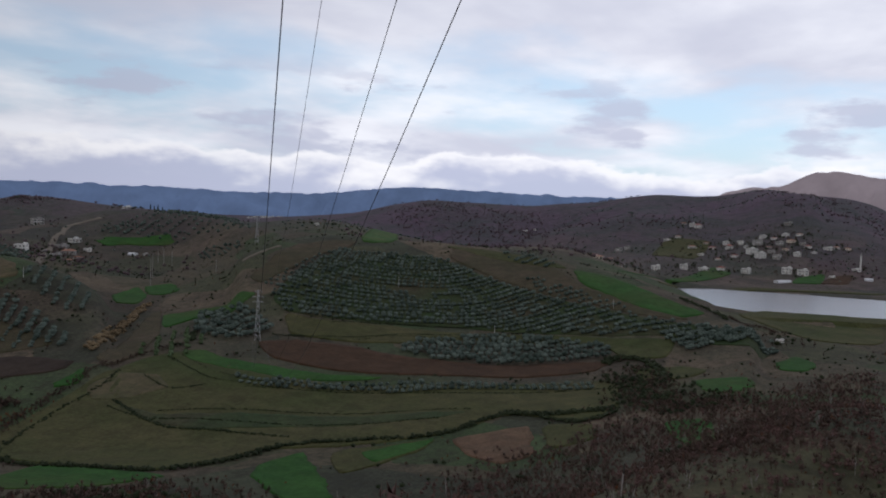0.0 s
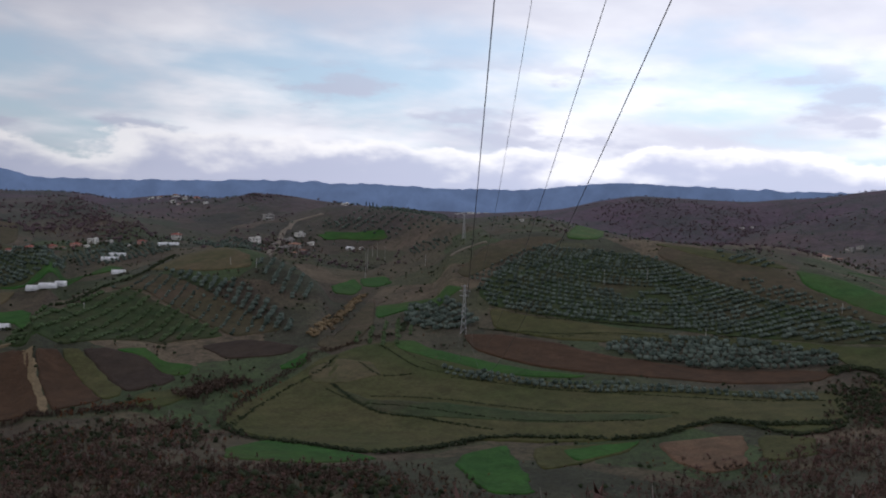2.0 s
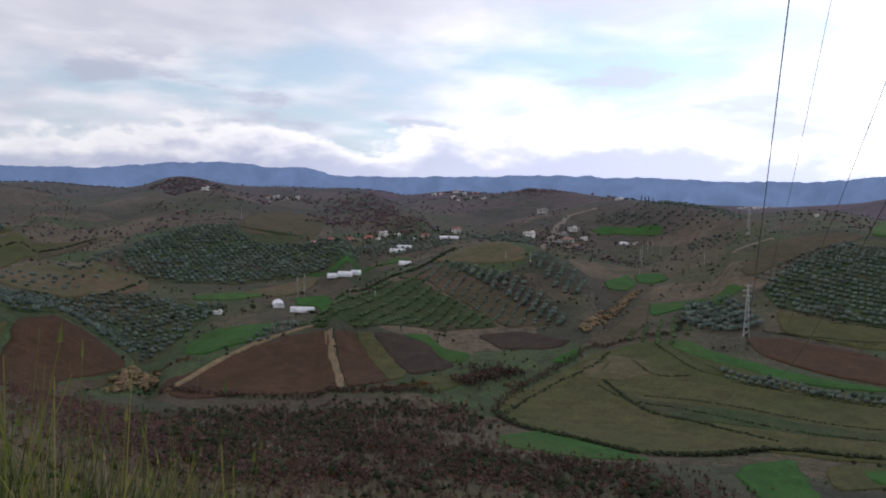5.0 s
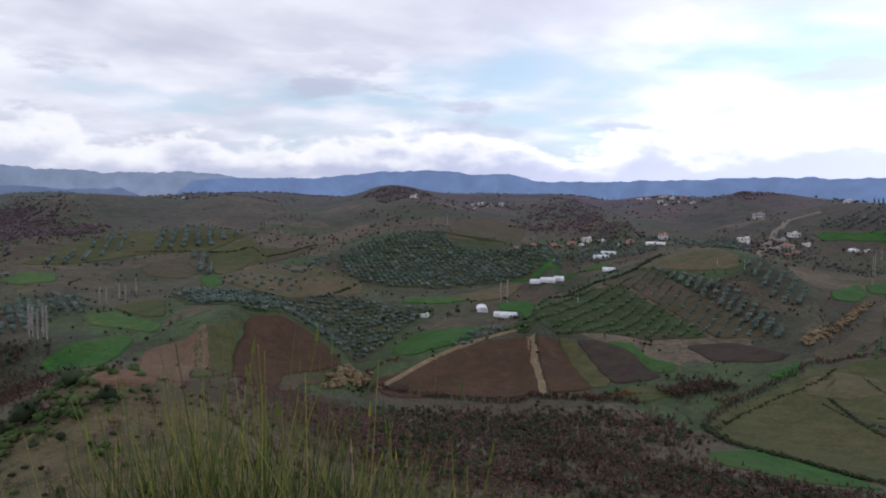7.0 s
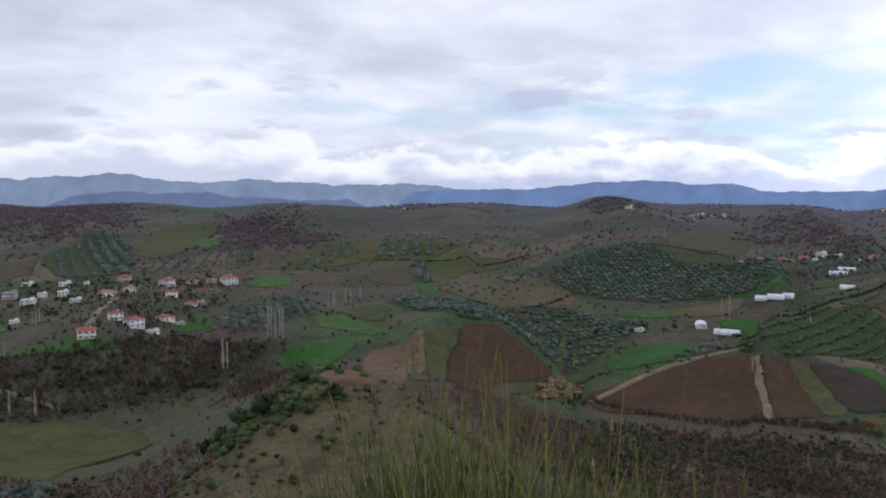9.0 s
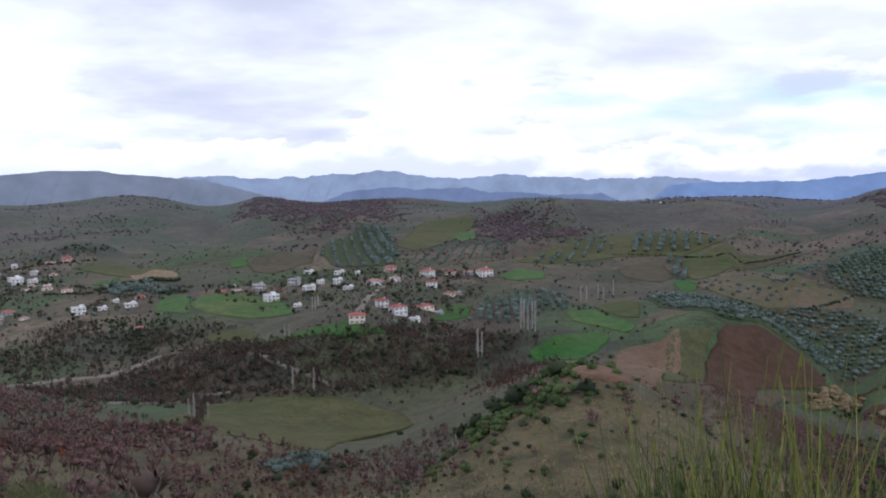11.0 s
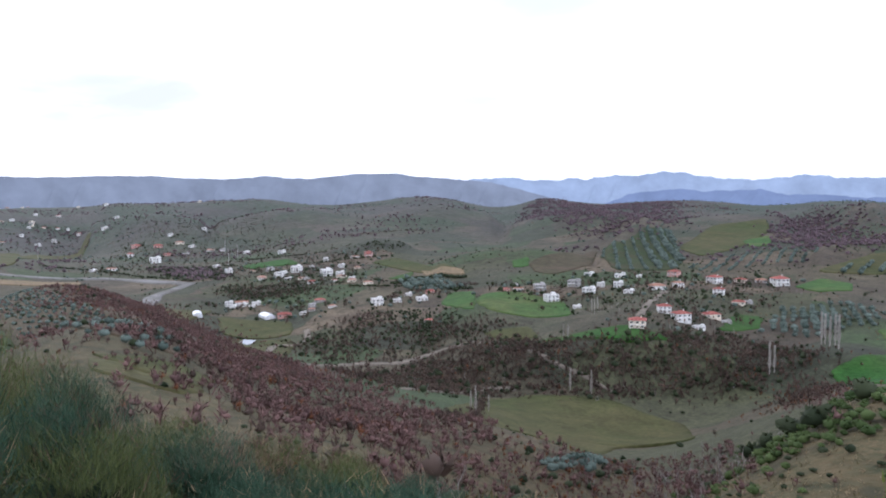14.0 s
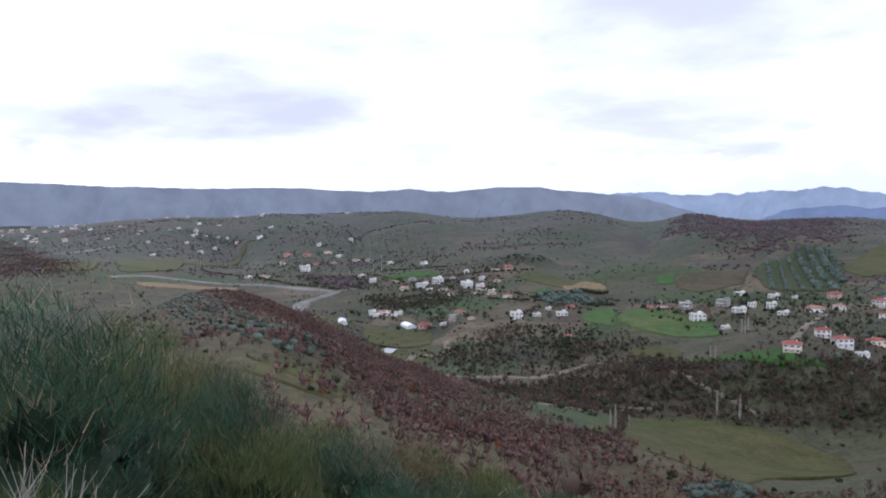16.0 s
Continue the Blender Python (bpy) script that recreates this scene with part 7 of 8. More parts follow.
def poplar(x, y, height):
    """A bare upright poplar: a tapered stem and steep thin limbs."""
    rnd = random.Random(int(x * 3 + y * 7))
    tree = tagged(new("poplar"), "tall bare poplar with pale upright branches", "tree", group="bare poplars")
    tree.matrix_basis = pose(x, y, lie(x, y))
    bm = bmesh.new()
    strut(bm, (0, 0, -0.3), (0.1, 0, height * 0.5), height * 0.016, 6, height * 0.009)
    strut(bm, (0.1, 0, height * 0.5), (0, 0.1, height), height * 0.009, 5, 0.01)
    part("trunk", bm, BARK, tree)
    bm = bmesh.new()
    for k in range(120):
        z = height * rnd.uniform(0.12, 0.92)
        a, out = rnd.uniform(0, 6.283), height * rnd.uniform(0.03, 0.085) * (1.1 - z / height * 0.7)
        tip = (math.cos(a) * out, math.sin(a) * out, min(z + height * rnd.uniform(0.1, 0.22), height))
        strut(bm, (0.05, 0, z), tip, 0.11, 3, 0.04)
    part("crown", bm, POPLAR_TWIG, tree)
    return tree


def pylon(x, y, height, turn, base=3.2):
    """A lattice mast with three pairs of arms."""
    mast = tagged(new("pylon"), "tapering steel lattice power pylon on the hillside", "pylon", group="power line")
    mast.matrix_basis = pose(x, y, lie(x, y), 0, 0, turn)
    def half(z):
        return base / 2 * (1 - z / height) + 0.28 * z / height
    for sx, sy in ((-1, -1), (1, -1), (1, 1), (-1, 1)):
        bm = bmesh.new()
        strut(bm, (sx * base / 2, sy * base / 2, -0.5), (sx * half(height), sy * half(height), height), 0.11)
        part("leg", bm, STEEL, mast)
    levels = [height * (1 - (1 - k / 9) ** 1.25) for k in range(10)]
    for face in range(4):
        bm = bmesh.new()
        for a, b in zip(levels[:-1], levels[1:]):
            for s in (-1, 1):
                p, q = Vector((s * half(a), -half(a), a)), Vector((-s * half(b), -half(b), b))
                turned = Matrix.Rotation(face * math.pi / 2, 3, "Z")
                strut(bm, turned @ p, turned @ q, 0.055)
        part("bracing", bm, STEEL, mast)
    for k, z in enumerate((0.97, 0.87, 0.77)):
        reach = (2.2, 3.4, 2.8)[k]
        for s in (-1, 1):
            bm = bmesh.new()
            strut(bm, (0, 0.2, height * z), (s * reach, 0, height * z - 0.1), 0.07)
            strut(bm, (0, -0.2, height * z), (s * reach, 0, height * z - 0.1), 0.07)
            strut(bm, (0, 0, height * z + 0.9), (s * reach, 0, height * z - 0.1), 0.06)
            arm = part("arm", bm, STEEL, mast)
            bm = bmesh.new()
            strut(bm, (s * reach, 0, height * z - 0.1), (s * reach, 0, height * z - 1.3), 0.09, 6)
            part("insulator", bm, GLASS, arm, "hanging insulator string")
    return mast


def utility_pole(x, y, height):
    top = tagged(new("utility_pole"), "thin concrete utility pole with a crossbar", "pole", group="utility poles")
    top.matrix_basis = pose(x, y, lie(x, y), 0, 0, (x * 7) % 90)
    bm = bmesh.new()
    strut(bm, (0, 0, -0.4), (0, 0, height), 0.17, 6, 0.1)
    part("shaft", bm, CONCRETE, top)
    part("crossbar", boxes((-0.9, 0.9, -0.06, 0.06, height - 0.7, height - 0.55)), STEEL, top)
    return top


def power_cable(a, b, c, thick=0.015):
    """A cable that hangs in an even curve through three points."""
    a, b, c = (Vector(p) for p in (a, b, c))
    la, lc = 0.0, (Vector((c.x - a.x, c.y - a.y))).length
    lb = (Vector((b.x - a.x, b.y - a.y))).length
    ts = (la / lc, lb / lc, 1.0)
    coef = np.polyfit(ts, (a.z, b.z, c.z), 2)
    bm = bmesh.new()
    prev = None
    for k in range(61):
        t = k / 60
        p = Vector((a.x + (c.x - a.x) * t, a.y + (c.y - a.y) * t, float(np.polyval(coef, t))))
        if prev is not None:
            strut(bm, prev, p, thick, 4)
        prev = p
    ob = new("power_cable", mesh_of("power_cable", bm, CABLE))
    return tagged(ob, "dark sagging power cable hung between pylons", "cable", group="power cables")


def minaret(x, y, height):
    top = tagged(new("minaret"), "slender white village minaret with a pointed cap", "tower")
    top.matrix_basis = pose(x, y, lie(x, y))
    bm = bmesh.new()
    strut(bm, (0, 0, -1), (0, 0, height * 0.8), 1.0, 10, 0.85)
    part("shaft", bm, PLASTER["white"], top)
    bm = bmesh.new()
    strut(bm, (0, 0, height * 0.6), (0, 0, height * 0.63), 1.6, 10)
    part("gallery", bm, PLASTER["white"], top)
    bm = bmesh.new()
    strut(bm, (0, 0, height * 0.8), (0, 0, height), 1.05, 10, 0.05)
    part("cap", bm, CONCRETE, top)


def cypress(x, y, height):
    tree = tagged(new("cypress"), "narrow dark green cypress on the hilltop", "tree", group="cypresses")
    tree.matrix_basis = pose(x, y, lie(x, y))
    bm = bmesh.new()
    strut(bm, (0, 0, -0.3), (0, 0, height * 0.6), 0.16, 5, 0.08)
    part("trunk", bm, BARK, tree)
    rnd = random.Random(int(x))
    bm = bmesh.new()
    for k in range(150):
        z = height * rnd.uniform(0.08, 0.97)
        r = height * 0.13 * math.sin(min(1, (1 - z / height) * 1.6 + 0.12) * 1.57)
        a = rnd.uniform(0, 6.283)
        strut(bm, (math.cos(a) * r * 0.4, math.sin(a) * r * 0.4, z - 0.3), (math.cos(a) * r, math.sin(a) * r, z + 0.9), 0.28, 3, 0.03)
    part("crown", bm, DARK_LEAF, tree)


# ---- villages ----
house("villa", "cream", -213.7, 346.5, 11.0, -3, "red")
house("villa", "white", -227.4, 395.5, 9.7, 10, "red")
house("villa", "white", -212.9, 387.7, 11.3, 32, "red")
house("cottage", "cream", -214.2, 424.0, 12.1, 24, "red")
house("lowslab", "white", -201.7, 386.0, 7.4, -29, "red")
house("slab", "white", -328.7, 469.6, 10.5, -21, "red")
house("slab", "white", -334.4, 433.9, 11.6, 25, "red")
house("slab", "grey", -368.8, 464.9, 10.9, 13, "red")
house("slab", "grey", -362.7, 499.2, 11.3, -22, "red")
house("slab", "white", -340.4, 501.2, 7.7, -4, "red")
house("lowslab", "white", -360.3, 558.0, 11.2, -8, "red")
house("slab", "white", -325.2, 501.1, 9.3, 0, "red")
house("cottage", "white", -289.6, 494.1, 14.5, 14, "old")
house("villa", "pink", -328.1, 585.7, 11.3, -26, "red")
house("villa", "white", -288.1, 520.1, 9.2, 21, "old")
house("lowslab", "white", -296.3, 469.6, 8.6, -19, "red")
house("villa", "white", -285.8, 570.3, 12.6, -35, "red")
house("villa", "white", -257.0, 519.2, 9.8, -8, "red")
house("cottage", "cream", -280.3, 601.6, 12.1, -14, "red")
house("cottage", "grey", -268.9, 612.3, 11.3, 5, "old")
house("villa", "white", -250.0, 601.7, 14.7, 34, "red")
house("cottage", "cream", -232.2, 496.8, 10.8, -9, "red")
house("cottage", "pink", -382.5, 442.6, 7.4, -10, "red")
house("shed", "white", -379.3, 452.8, 7.5, 3, "old")
house("lowslab", "white", -455.3, 427.5, 11.5, 11, "red")
house("cottage", "pink", -482.0, 462.8, 10.4, -14, "red")
house("lowslab", "white", -485.3, 440.5, 8.3, -2, "red")
house("slab", "white", -465.1, 390.5, 12.0, 7, "blue")
house("cottage", "grey", -374.9, 358.9, 6.6, -35, "red")
house("lowslab", "white", -463.2, 409.0, 8.7, 8, "red")
house("cottage", "grey", -525.8, 381.6, 11.0, 4, "red")
house("cottage", "pink", -506.9, 335.6, 13.8, 4, "red")
house("villa", "pink", -744.9, 612.5, 11.1, 5, "red")
house("shed", "white", -757.4, 602.2, 12.5, 26, "old")
house("slab", "white", -716.1, 550.1, 8.9, -13, "red")
house("slab", "white", -679.4, 504.3, 13.1, -3, "red")
house("cottage", "white", -646.0, 460.3, 11.2, 10, "red")
house("slab", "white", -742.5, 508.6, 13.9, -33, "red")
house("lowslab", "white", -739.6, 489.7, 11.2, 18, "red")
house("cottage", "cream", -684.5, 474.9, 9.4, 13, "old")
house("cottage", "cream", -649.5, 498.6, 11.5, -34, "old")
house("lowslab", "white", -627.7, 494.9, 7.9, -30, "red")
house("cottage", "white", -724.5, 454.2, 9.6, -12, "old")
house("lowslab", "white", -583.3, 345.4, 9.6, -10, "red")
house("slab", "white", -593.5, 339.6, 8.7, -4, "red")
house("lowslab", "white", -570.3, 346.9, 6.6, 9, "red")
house("slab", "white", -793.4, 585.8, 8.3, 10, "red")
house("cottage", "cream", -574.3, 471.3, 11.5, -3, "old")
house("cottage", "grey", -500.8, 355.9, 6.9, -22, "old")
house("lowslab", "grey", -231.3, 508.3, 4.7, 12, "red")
house("lowslab", "white", -389.8, 557.1, 9.6, -31, "red")
house("lowslab", "grey", -394.3, 466.2, 4.3, -24, "red")
house("lowslab", "white", -347.8, 566.0, 6.5, 8, "red")
house("lowslab", "grey", -205.3, 424.3, 4.7, 11, "red")
house("lowslab", "white", -302.2, 418.9, 4.4, 8, "red")
house("cottage", "pink", -1291.7, 572.4, 19.8, 34, "red")
house("cottage", "pink", -1230.6, 580.7, 28.6, 4, "red")
house("cottage", "cream", -1243.6, 623.7, 19.5, 5, "old")
house("slab", "white", -1315.5, 642.9, 10.3, -13, "red")
house("slab", "white", -1357.8, 728.5, 13.0, -16, "red")
house("lowslab", "white", -1547.9, 624.6, 23.4, 4, "red")
house("slab", "white", -1032.3, 482.7, 19.2, -15, "red")
house("shed", "white", -984.3, 404.7, 16.4, -29, "old")
house("lowslab", "white", -977.0, 379.0, 10.3, 33, "red")
house("cottage", "white", -1139.5, 621.6, 14.6, -31, "old")
house("slab", "grey", -1097.4, 618.6, 10.6, 9, "red")
house("lowslab", "white", -1033.0, 620.8, 11.8, 18, "red")
house("slab", "white", -944.0, 622.7, 11.1, -31, "red")
house("slab", "white", -751.0, 514.6, 14.1, 7, "red")
house("slab", "white", -725.1, 474.8, 12.2, -19, "red")
house("cottage", "cream", -732.1, 457.7, 10.9, -19, "old")
house("lowslab", "white", -698.7, 515.7, 14.7, 17, "red")
house("slab", "white", -663.4, 508.0, 10.6, -14, "red")
house("lowslab", "white", -718.4, 554.0, 8.9, 12, "red")
house("cottage", "cream", -689.8, 551.4, 8.7, -28, "old")
house("slab", "white", -790.5, 583.4, 8.3, 2, "red")
house("villa", "pink", -752.1, 618.4, 11.3, 23, "red")
house("cottage", "cream", -607.5, 478.9, 10.9, -14, "old")
house("cottage", "pink", -528.9, 384.9, 9.2, 23, "red")
house("shed", "white", -591.9, 350.2, 14.6, 5, "old")
house("lowslab", "white", -577.3, 355.3, 9.6, 0, "red")
house("lowslab", "white", -1686.5, 549.1, 14.9, 16, "red")
house("slab", "white", -1755.2, 603.1, 13.0, 13, "red")
house("shed", "white", -2057.8, 284.6, 43.7, -13, "old")
house("cottage", "white", -2631.1, 335.0, 47.6, -12, "old")
house("cottage", "cream", -2310.7, 346.5, 19.6, -1, "old")
house("villa", "white", -2310.7, 414.3, 19.7, 29, "red")
house("lowslab", "white", -2203.6, 435.0, 15.7, 10, "red")
house("shed", "grey", -2402.9, 279.0, 20.3, -31, "old")
house("lowslab", "white", -2223.8, 372.2, 15.8, 0, "red")
house("cottage", "white", -1924.0, 415.2, 13.8, 2, "old")
house("lowslab", "white", -1491.6, 398.4, 13.0, -13, "red")
house("shed", "grey", -1646.6, 473.2, 12.0, 25, "old")
house("villa", "white", -1803.6, 673.0, 13.5, 6, "red")
house("lowslab", "white", -1621.7, 679.8, 14.8, 1, "red")
house("villa", "white", -1160.8, 504.9, 12.4, 10, "red")
house("lowslab", "white", -1192.8, 618.9, 13.2, 9, "red")
house("lowslab", "grey", -1098.6, 560.4, 12.1, -13, "red")
house("cottage", "pink", -1112.1, 538.7, 13.9, 22, "red")
house("lowslab", "white", -903.3, 500.9, 10.2, 31, "red")
house("slab", "white", -824.2, 472.1, 10.7, -14, "red")
house("slab", "grey", -778.8, 498.3, 10.4, 26, "red")
house("lowslab", "white", -696.2, 466.4, 9.4, -25, "red")
house("lowslab", "grey", -680.3, 476.8, 8.2, 31, "red")
house("lowslab", "grey", -757.0, 538.5, 9.1, 35, "red")
house("lowslab", "white", -2637.0, 426.3, 30.4, -32, "red")
house("slab", "grey", -2378.4, 455.2, 15.3, 21, "red")
house("shed", "grey", -2128.3, 500.0, 13.8, -12, "old")
house("slab", "grey", -2636.5, 365.4, 24.4, -12, "red")
house("cottage", "white", -1990.2, 506.1, 11.5, -7, "old")
house("slab", "white", -1763.4, 543.3, 10.3, -18, "red")
house("cottage", "cream", -798.3, 487.4, 7.9, -12, "old")
house("cottage", "white", -631.9, 476.9, 7.8, 35, "red")
house("cottage", "white", -493.5, 369.9, 6.1, 24, "old")
house("lowslab", "white", -498.0, 346.6, 5.1, -26, "red")
house("lowslab", "white", -583.1, 336.7, 6.7, -9, "red")
house("slab", "grey", -511.3, 363.9, 5.3, 12, "red")
house("cottage", "white", 162.1, 720.6, 8.3, 9, "red")
house("cottage", "pink", 175.8, 711.4, 10.9, 0, "red")
house("cottage", "pink", 228.0, 845.7, 11.1, -21, "red")
house("cottage", "pink", 251.4, 849.5, 12.4, 35, "red")
house("slab", "white", 272.4, 864.4, 11.5, -31, "red")
house("lowslab", "white", 287.1, 858.5, 10.2, 3, "red")
house("lowslab", "white", 290.5, 815.0, 6.1, 2, "red")
house("cottage", "pink", 298.9, 800.1, 10.2, 30, "red")
house("villa", "white", 372.7, 892.7, 14.9, 2, "red")
house("slab", "white", 423.5, 802.3, 15.0, -19, "red")
house("slab", "grey", 536.7, 979.4, 17.7, 17, "red")
house("lowslab", "white", 526.1, 879.3, 16.4, 33, "red")
house("lowslab", "grey", 495.2, 852.1, 17.3, 24, "red")
house("cottage", "grey", 485.5, 822.7, 19.4, -15, "old")
house("lowslab", "grey", 449.4, 784.5, 13.9, 13, "red")
house("cottage", "grey", 474.9, 786.8, 12.2, 26, "old")
house("lowslab", "white", 515.9, 836.8, 10.7, -18, "red")
house("lowslab", "grey", 451.3, 812.7, 9.0, -24, "red")
house("cottage", "grey", 439.1, 743.5, 8.7, -35, "old")
house("lowslab", "white", 610.9, 1590.0, 14.3, -22, "red")
house("cottage", "white", 653.2, 1569.9, 16.7, 34, "old")
house("slab", "white", 623.8, 1456.6, 11.1, 6, "red")
house("cottage", "pink", 654.2, 1472.0, 15.8, 13, "red")
house("lowslab", "white", 598.0, 1308.8, 10.1, 20, "red")
house("slab", "white", 580.5, 1408.2, 10.7, 28, "red")
house("cottage", "white", 626.7, 1582.1, 14.3, 26, "old")
house("lowslab", "white", 591.4, 1354.9, 8.3, 13, "red")
house("cottage", "white", 244.2, 1466.6, 12.5, -15, "old")
house("lowslab", "white", 262.2, 1479.7, 16.9, -2, "red")
house("lowslab", "white", 239.9, 1275.7, 10.4, 3, "red")
house("slab", "white", 266.4, 1311.3, 9.6, -3, "red")
house("lowslab", "white", 112.2, 1206.1, 13.8, -33, "red")
house("lowslab", "white", -227.4, 1631.1, 11.5, 4, "red")
house("lowslab", "white", -292.1, 1583.8, 9.0, 1, "red")
house("lowslab", "white", 789.6, 1167.3, 11.8, 26, "red")
house("lowslab", "white", 54.6, 511.0, 3.6, -20, "red")
house("lowslab", "white", 558.6, 792.0, 7.1, 21, "red")
house("lowslab", "white", 234.2, 1377.1, 7.9, 2, "red")
house("cottage", "white", 565.8, 1345.8, 9.2, -18, "red")
house("lowslab", "white", 257.4, 837.1, 7.4, -34, "red")
house("cottage", "grey", 234.4, 834.3, 7.3, 33, "old")
house("slab", "white", 1009.8, 362.2, 15.1, 0, "red")
house("slab", "grey", 1259.7, 515.7, 13.0, -31, "red")
house("slab", "grey", 1275.5, 507.5, 12.9, -1, "red")
house("slab", "white", 1077.8, 347.7, 14.3, 1, "red")
house("lowslab", "white", 1088.3, 324.4, 16.0, 25, "red")
house("villa", "white", 1100.4, 305.5, 12.8, -20, "red")
house("slab", "white", 1107.3, 274.1, 14.4, -19, "red")
house("slab", "white", 1139.3, 230.1, 21.2, 1, "red")
house("slab", "white", 1137.7, 210.1, 19.5, 8, "red")
house("lowslab", "white", 1145.0, 176.0, 9.8, 2, "red")
house("lowslab", "white", 1206.7, 156.3, 11.9, 32, "red")
house("cottage", "white", 1301.3, 407.8, 17.5, 9, "old")
house("lowslab", "white", 1219.9, 369.0, 11.1, -19, "red")
house("cottage", "white", 1298.7, 375.5, 14.8, -3, "red")
house("villa", "white", 1296.8, 348.5, 13.6, -22, "red")
house("slab", "white", 1250.2, 302.9, 18.2, 34, "red")
house("slab", "grey", 1322.0, 312.5, 17.5, 19, "red")
house("slab", "white", 1218.4, 283.1, 17.6, 26, "red")
house("lowslab", "grey", 1255.3, 276.1, 12.7, 15, "red")
house("slab", "grey", 1317.1, 278.0, 13.4, 24, "red")
house("cottage", "cream", 1338.0, 266.2, 15.5, -35, "old")
house("lowslab", "grey", 1321.3, 246.5, 13.3, 1, "red")
house("cottage", "white", 1386.5, 263.7, 12.1, -17, "old")
house("slab", "white", 1377.5, 282.9, 12.1, 35, "red")
house("cottage", "white", 1358.4, 295.7, 12.0, 33, "old")
house("slab", "white", 1366.3, 314.6, 12.2, 34, "red")
house("cottage", "white", 1306.2, 235.6, 13.1, -6, "red")
house("lowslab", "white", 1314.1, 209.7, 14.9, -27, "red")
house("cottage", "white", 1332.6, 201.1, 11.3, 19, "old")
house("cottage", "cream", 1337.4, 186.4, 11.3, 27, "old")
house("cottage", "white", 1222.0, 319.7, 12.5, -20, "red")
house("slab", "grey", 1217.4, 259.7, 14.0, -21, "red")
house("slab", "white", 1245.5, 239.0, 12.5, 21, "red")
house("slab", "white", 1330.3, 340.3, 12.0, -12, "red")
house("lowslab", "grey", 1455.1, 295.5, 15.6, -27, "red")
house("shed", "grey", 1501.5, 488.7, 15.6, -30, "old")
house("villa", "white", 1471.3, 452.6, 15.7, 13, "red")
house("cottage", "cream", 858.3, 374.8, 13.1, -28, "old")
house("shed", "grey", 1065.7, 448.3, 11.9, -20, "old")
house("lowslab", "grey", 860.2, 347.9, 9.1, -18, "red")
house("cottage", "white", 865.7, 385.1, 11.4, -24, "old")
house("lowslab", "white", 1358.0, 469.9, 13.6, 27, "red")
house("cottage", "white", 1384.6, 459.4, 11.9, 12, "old")
house("cottage", "white", 1335.6, 395.7, 11.9, 2, "red")
house("slab", "white", 1331.4, 362.9, 11.3, 29, "red")
house("lowslab", "white", 1302.3, 324.4, 9.6, 35, "red")
house("shed", "grey", 1294.3, 289.2, 11.3, -2, "old")
house("cottage", "cream", 1278.2, 261.4, 11.0, -5, "old")
house("lowslab", "white", 1274.3, 221.7, 9.1, 31, "red")
house("slab", "white", 1484.6, 467.3, 13.1, 12, "red")
house("cottage", "white", 1186.3, 334.0, 10.4, 14, "old")
house("lowslab", "white", 680.8, 646.6, 6.6, -19, "red")
house("lowslab", "white", 779.1, 1159.2, 11.7, -33, "red")
house("lowslab", "white", 599.6, 122.9, 4.3, 8, "red")
house("lowslab", "white", 1605.5, 881.2, 12.9, -31, "red")
house("lowslab", "white", 1650.2, 883.7, 10.5, -20, "red")
# scattered houses on the western plain
house("lowslab", "white", -2640, 409, 10, 29, "red")
house("cottage", "grey", -2389, 756, 9, -6, "red")
house("lowslab", "cream", -2374, 736, 9, -27, "old")
house("lowslab", "grey", -2178, 884, 14, 31, "red")
house("shed", "white", -2630, 343, 10, 23, "old")
house("lowslab", "cream", -1947, 1035, 13, 28, "red")
house("cottage", "cream", -2464, 546, 10, -34, "old")
house("shed", "white", -2384, 680, 12, -21, "red")
house("cottage", "cream", -2644, 305, 10, 13, "old")
house("shed", "grey", -1913, 1049, 11, -27, "old")
house("slab", "white", -2065, 841, 13, 29, "old")
house("cottage", "cream", -2630, 342, 11, -20, "old")
house("cottage", "white", -2647, 282, 13, -31, "red")
house("cottage", "grey", -2387, 702, 13, -16, "old")
house("shed", "white", -2214, 295, 13, 30, "red")
house("shed", "cream", -1946, 560, 11, -29, "red")
house("cottage", "white", -2644, 308, 13, -33, "old")
house("cottage", "white", -1936, 621, 11, 14, "red")
house("lowslab", "cream", -2236, 238, 14, 16, "red")
house("shed", "cream", -2241, 593, 13, 6, "old")
house("slab", "white", -1747, 458, 10, 12, "old")
house("slab", "white", -1864, 671, 10, 14, "old")
house("slab", "grey", -1911, 609, 10, 32, "red")
house("slab", "grey", -2634, 446, 13, 0, "old")
house("slab", "cream", -2005, 341, 14, 17, "red")
house("shed", "white", -1869, 359, 10, 32, "red")
house("lowslab", "grey", -1978, 384, 9, -14, "old")
house("cottage", "white", -1880, 655, 12, -2, "red")
house("slab", "white", -2381, 303, 10, 10, "red")
house("lowslab", "white", -2619, 477, 12, 11, "red")
house("slab", "white", -1870, 592, 10, 10, "old")
house("slab", "grey", -2022, 243, 10, -3, "old")
house("lowslab", "white", -2132, 298, 12, -25, "old")
house("cottage", "white", -2033, 711, 14, -28, "red")
house("slab", "cream", -1926, 616, 13, 29, "old")
house("lowslab", "white", -2150, 281, 14, -19, "red")
house("cottage", "white", -2234, 410, 13, -28, "old")
house("shed", "grey", -1936, 487, 12, 12, "old")
house("cottage", "cream", -1889, 628, 10, 25, "red")
house("slab", "white", -2048, 664, 12, 15, "red")
house("lowslab", "cream", -1899, 607, 11, -31, "old")
house("shed", "white", -2172, 500, 12, -17, "red")
house("cottage", "grey", -2642, 327, 12, -22, "old")
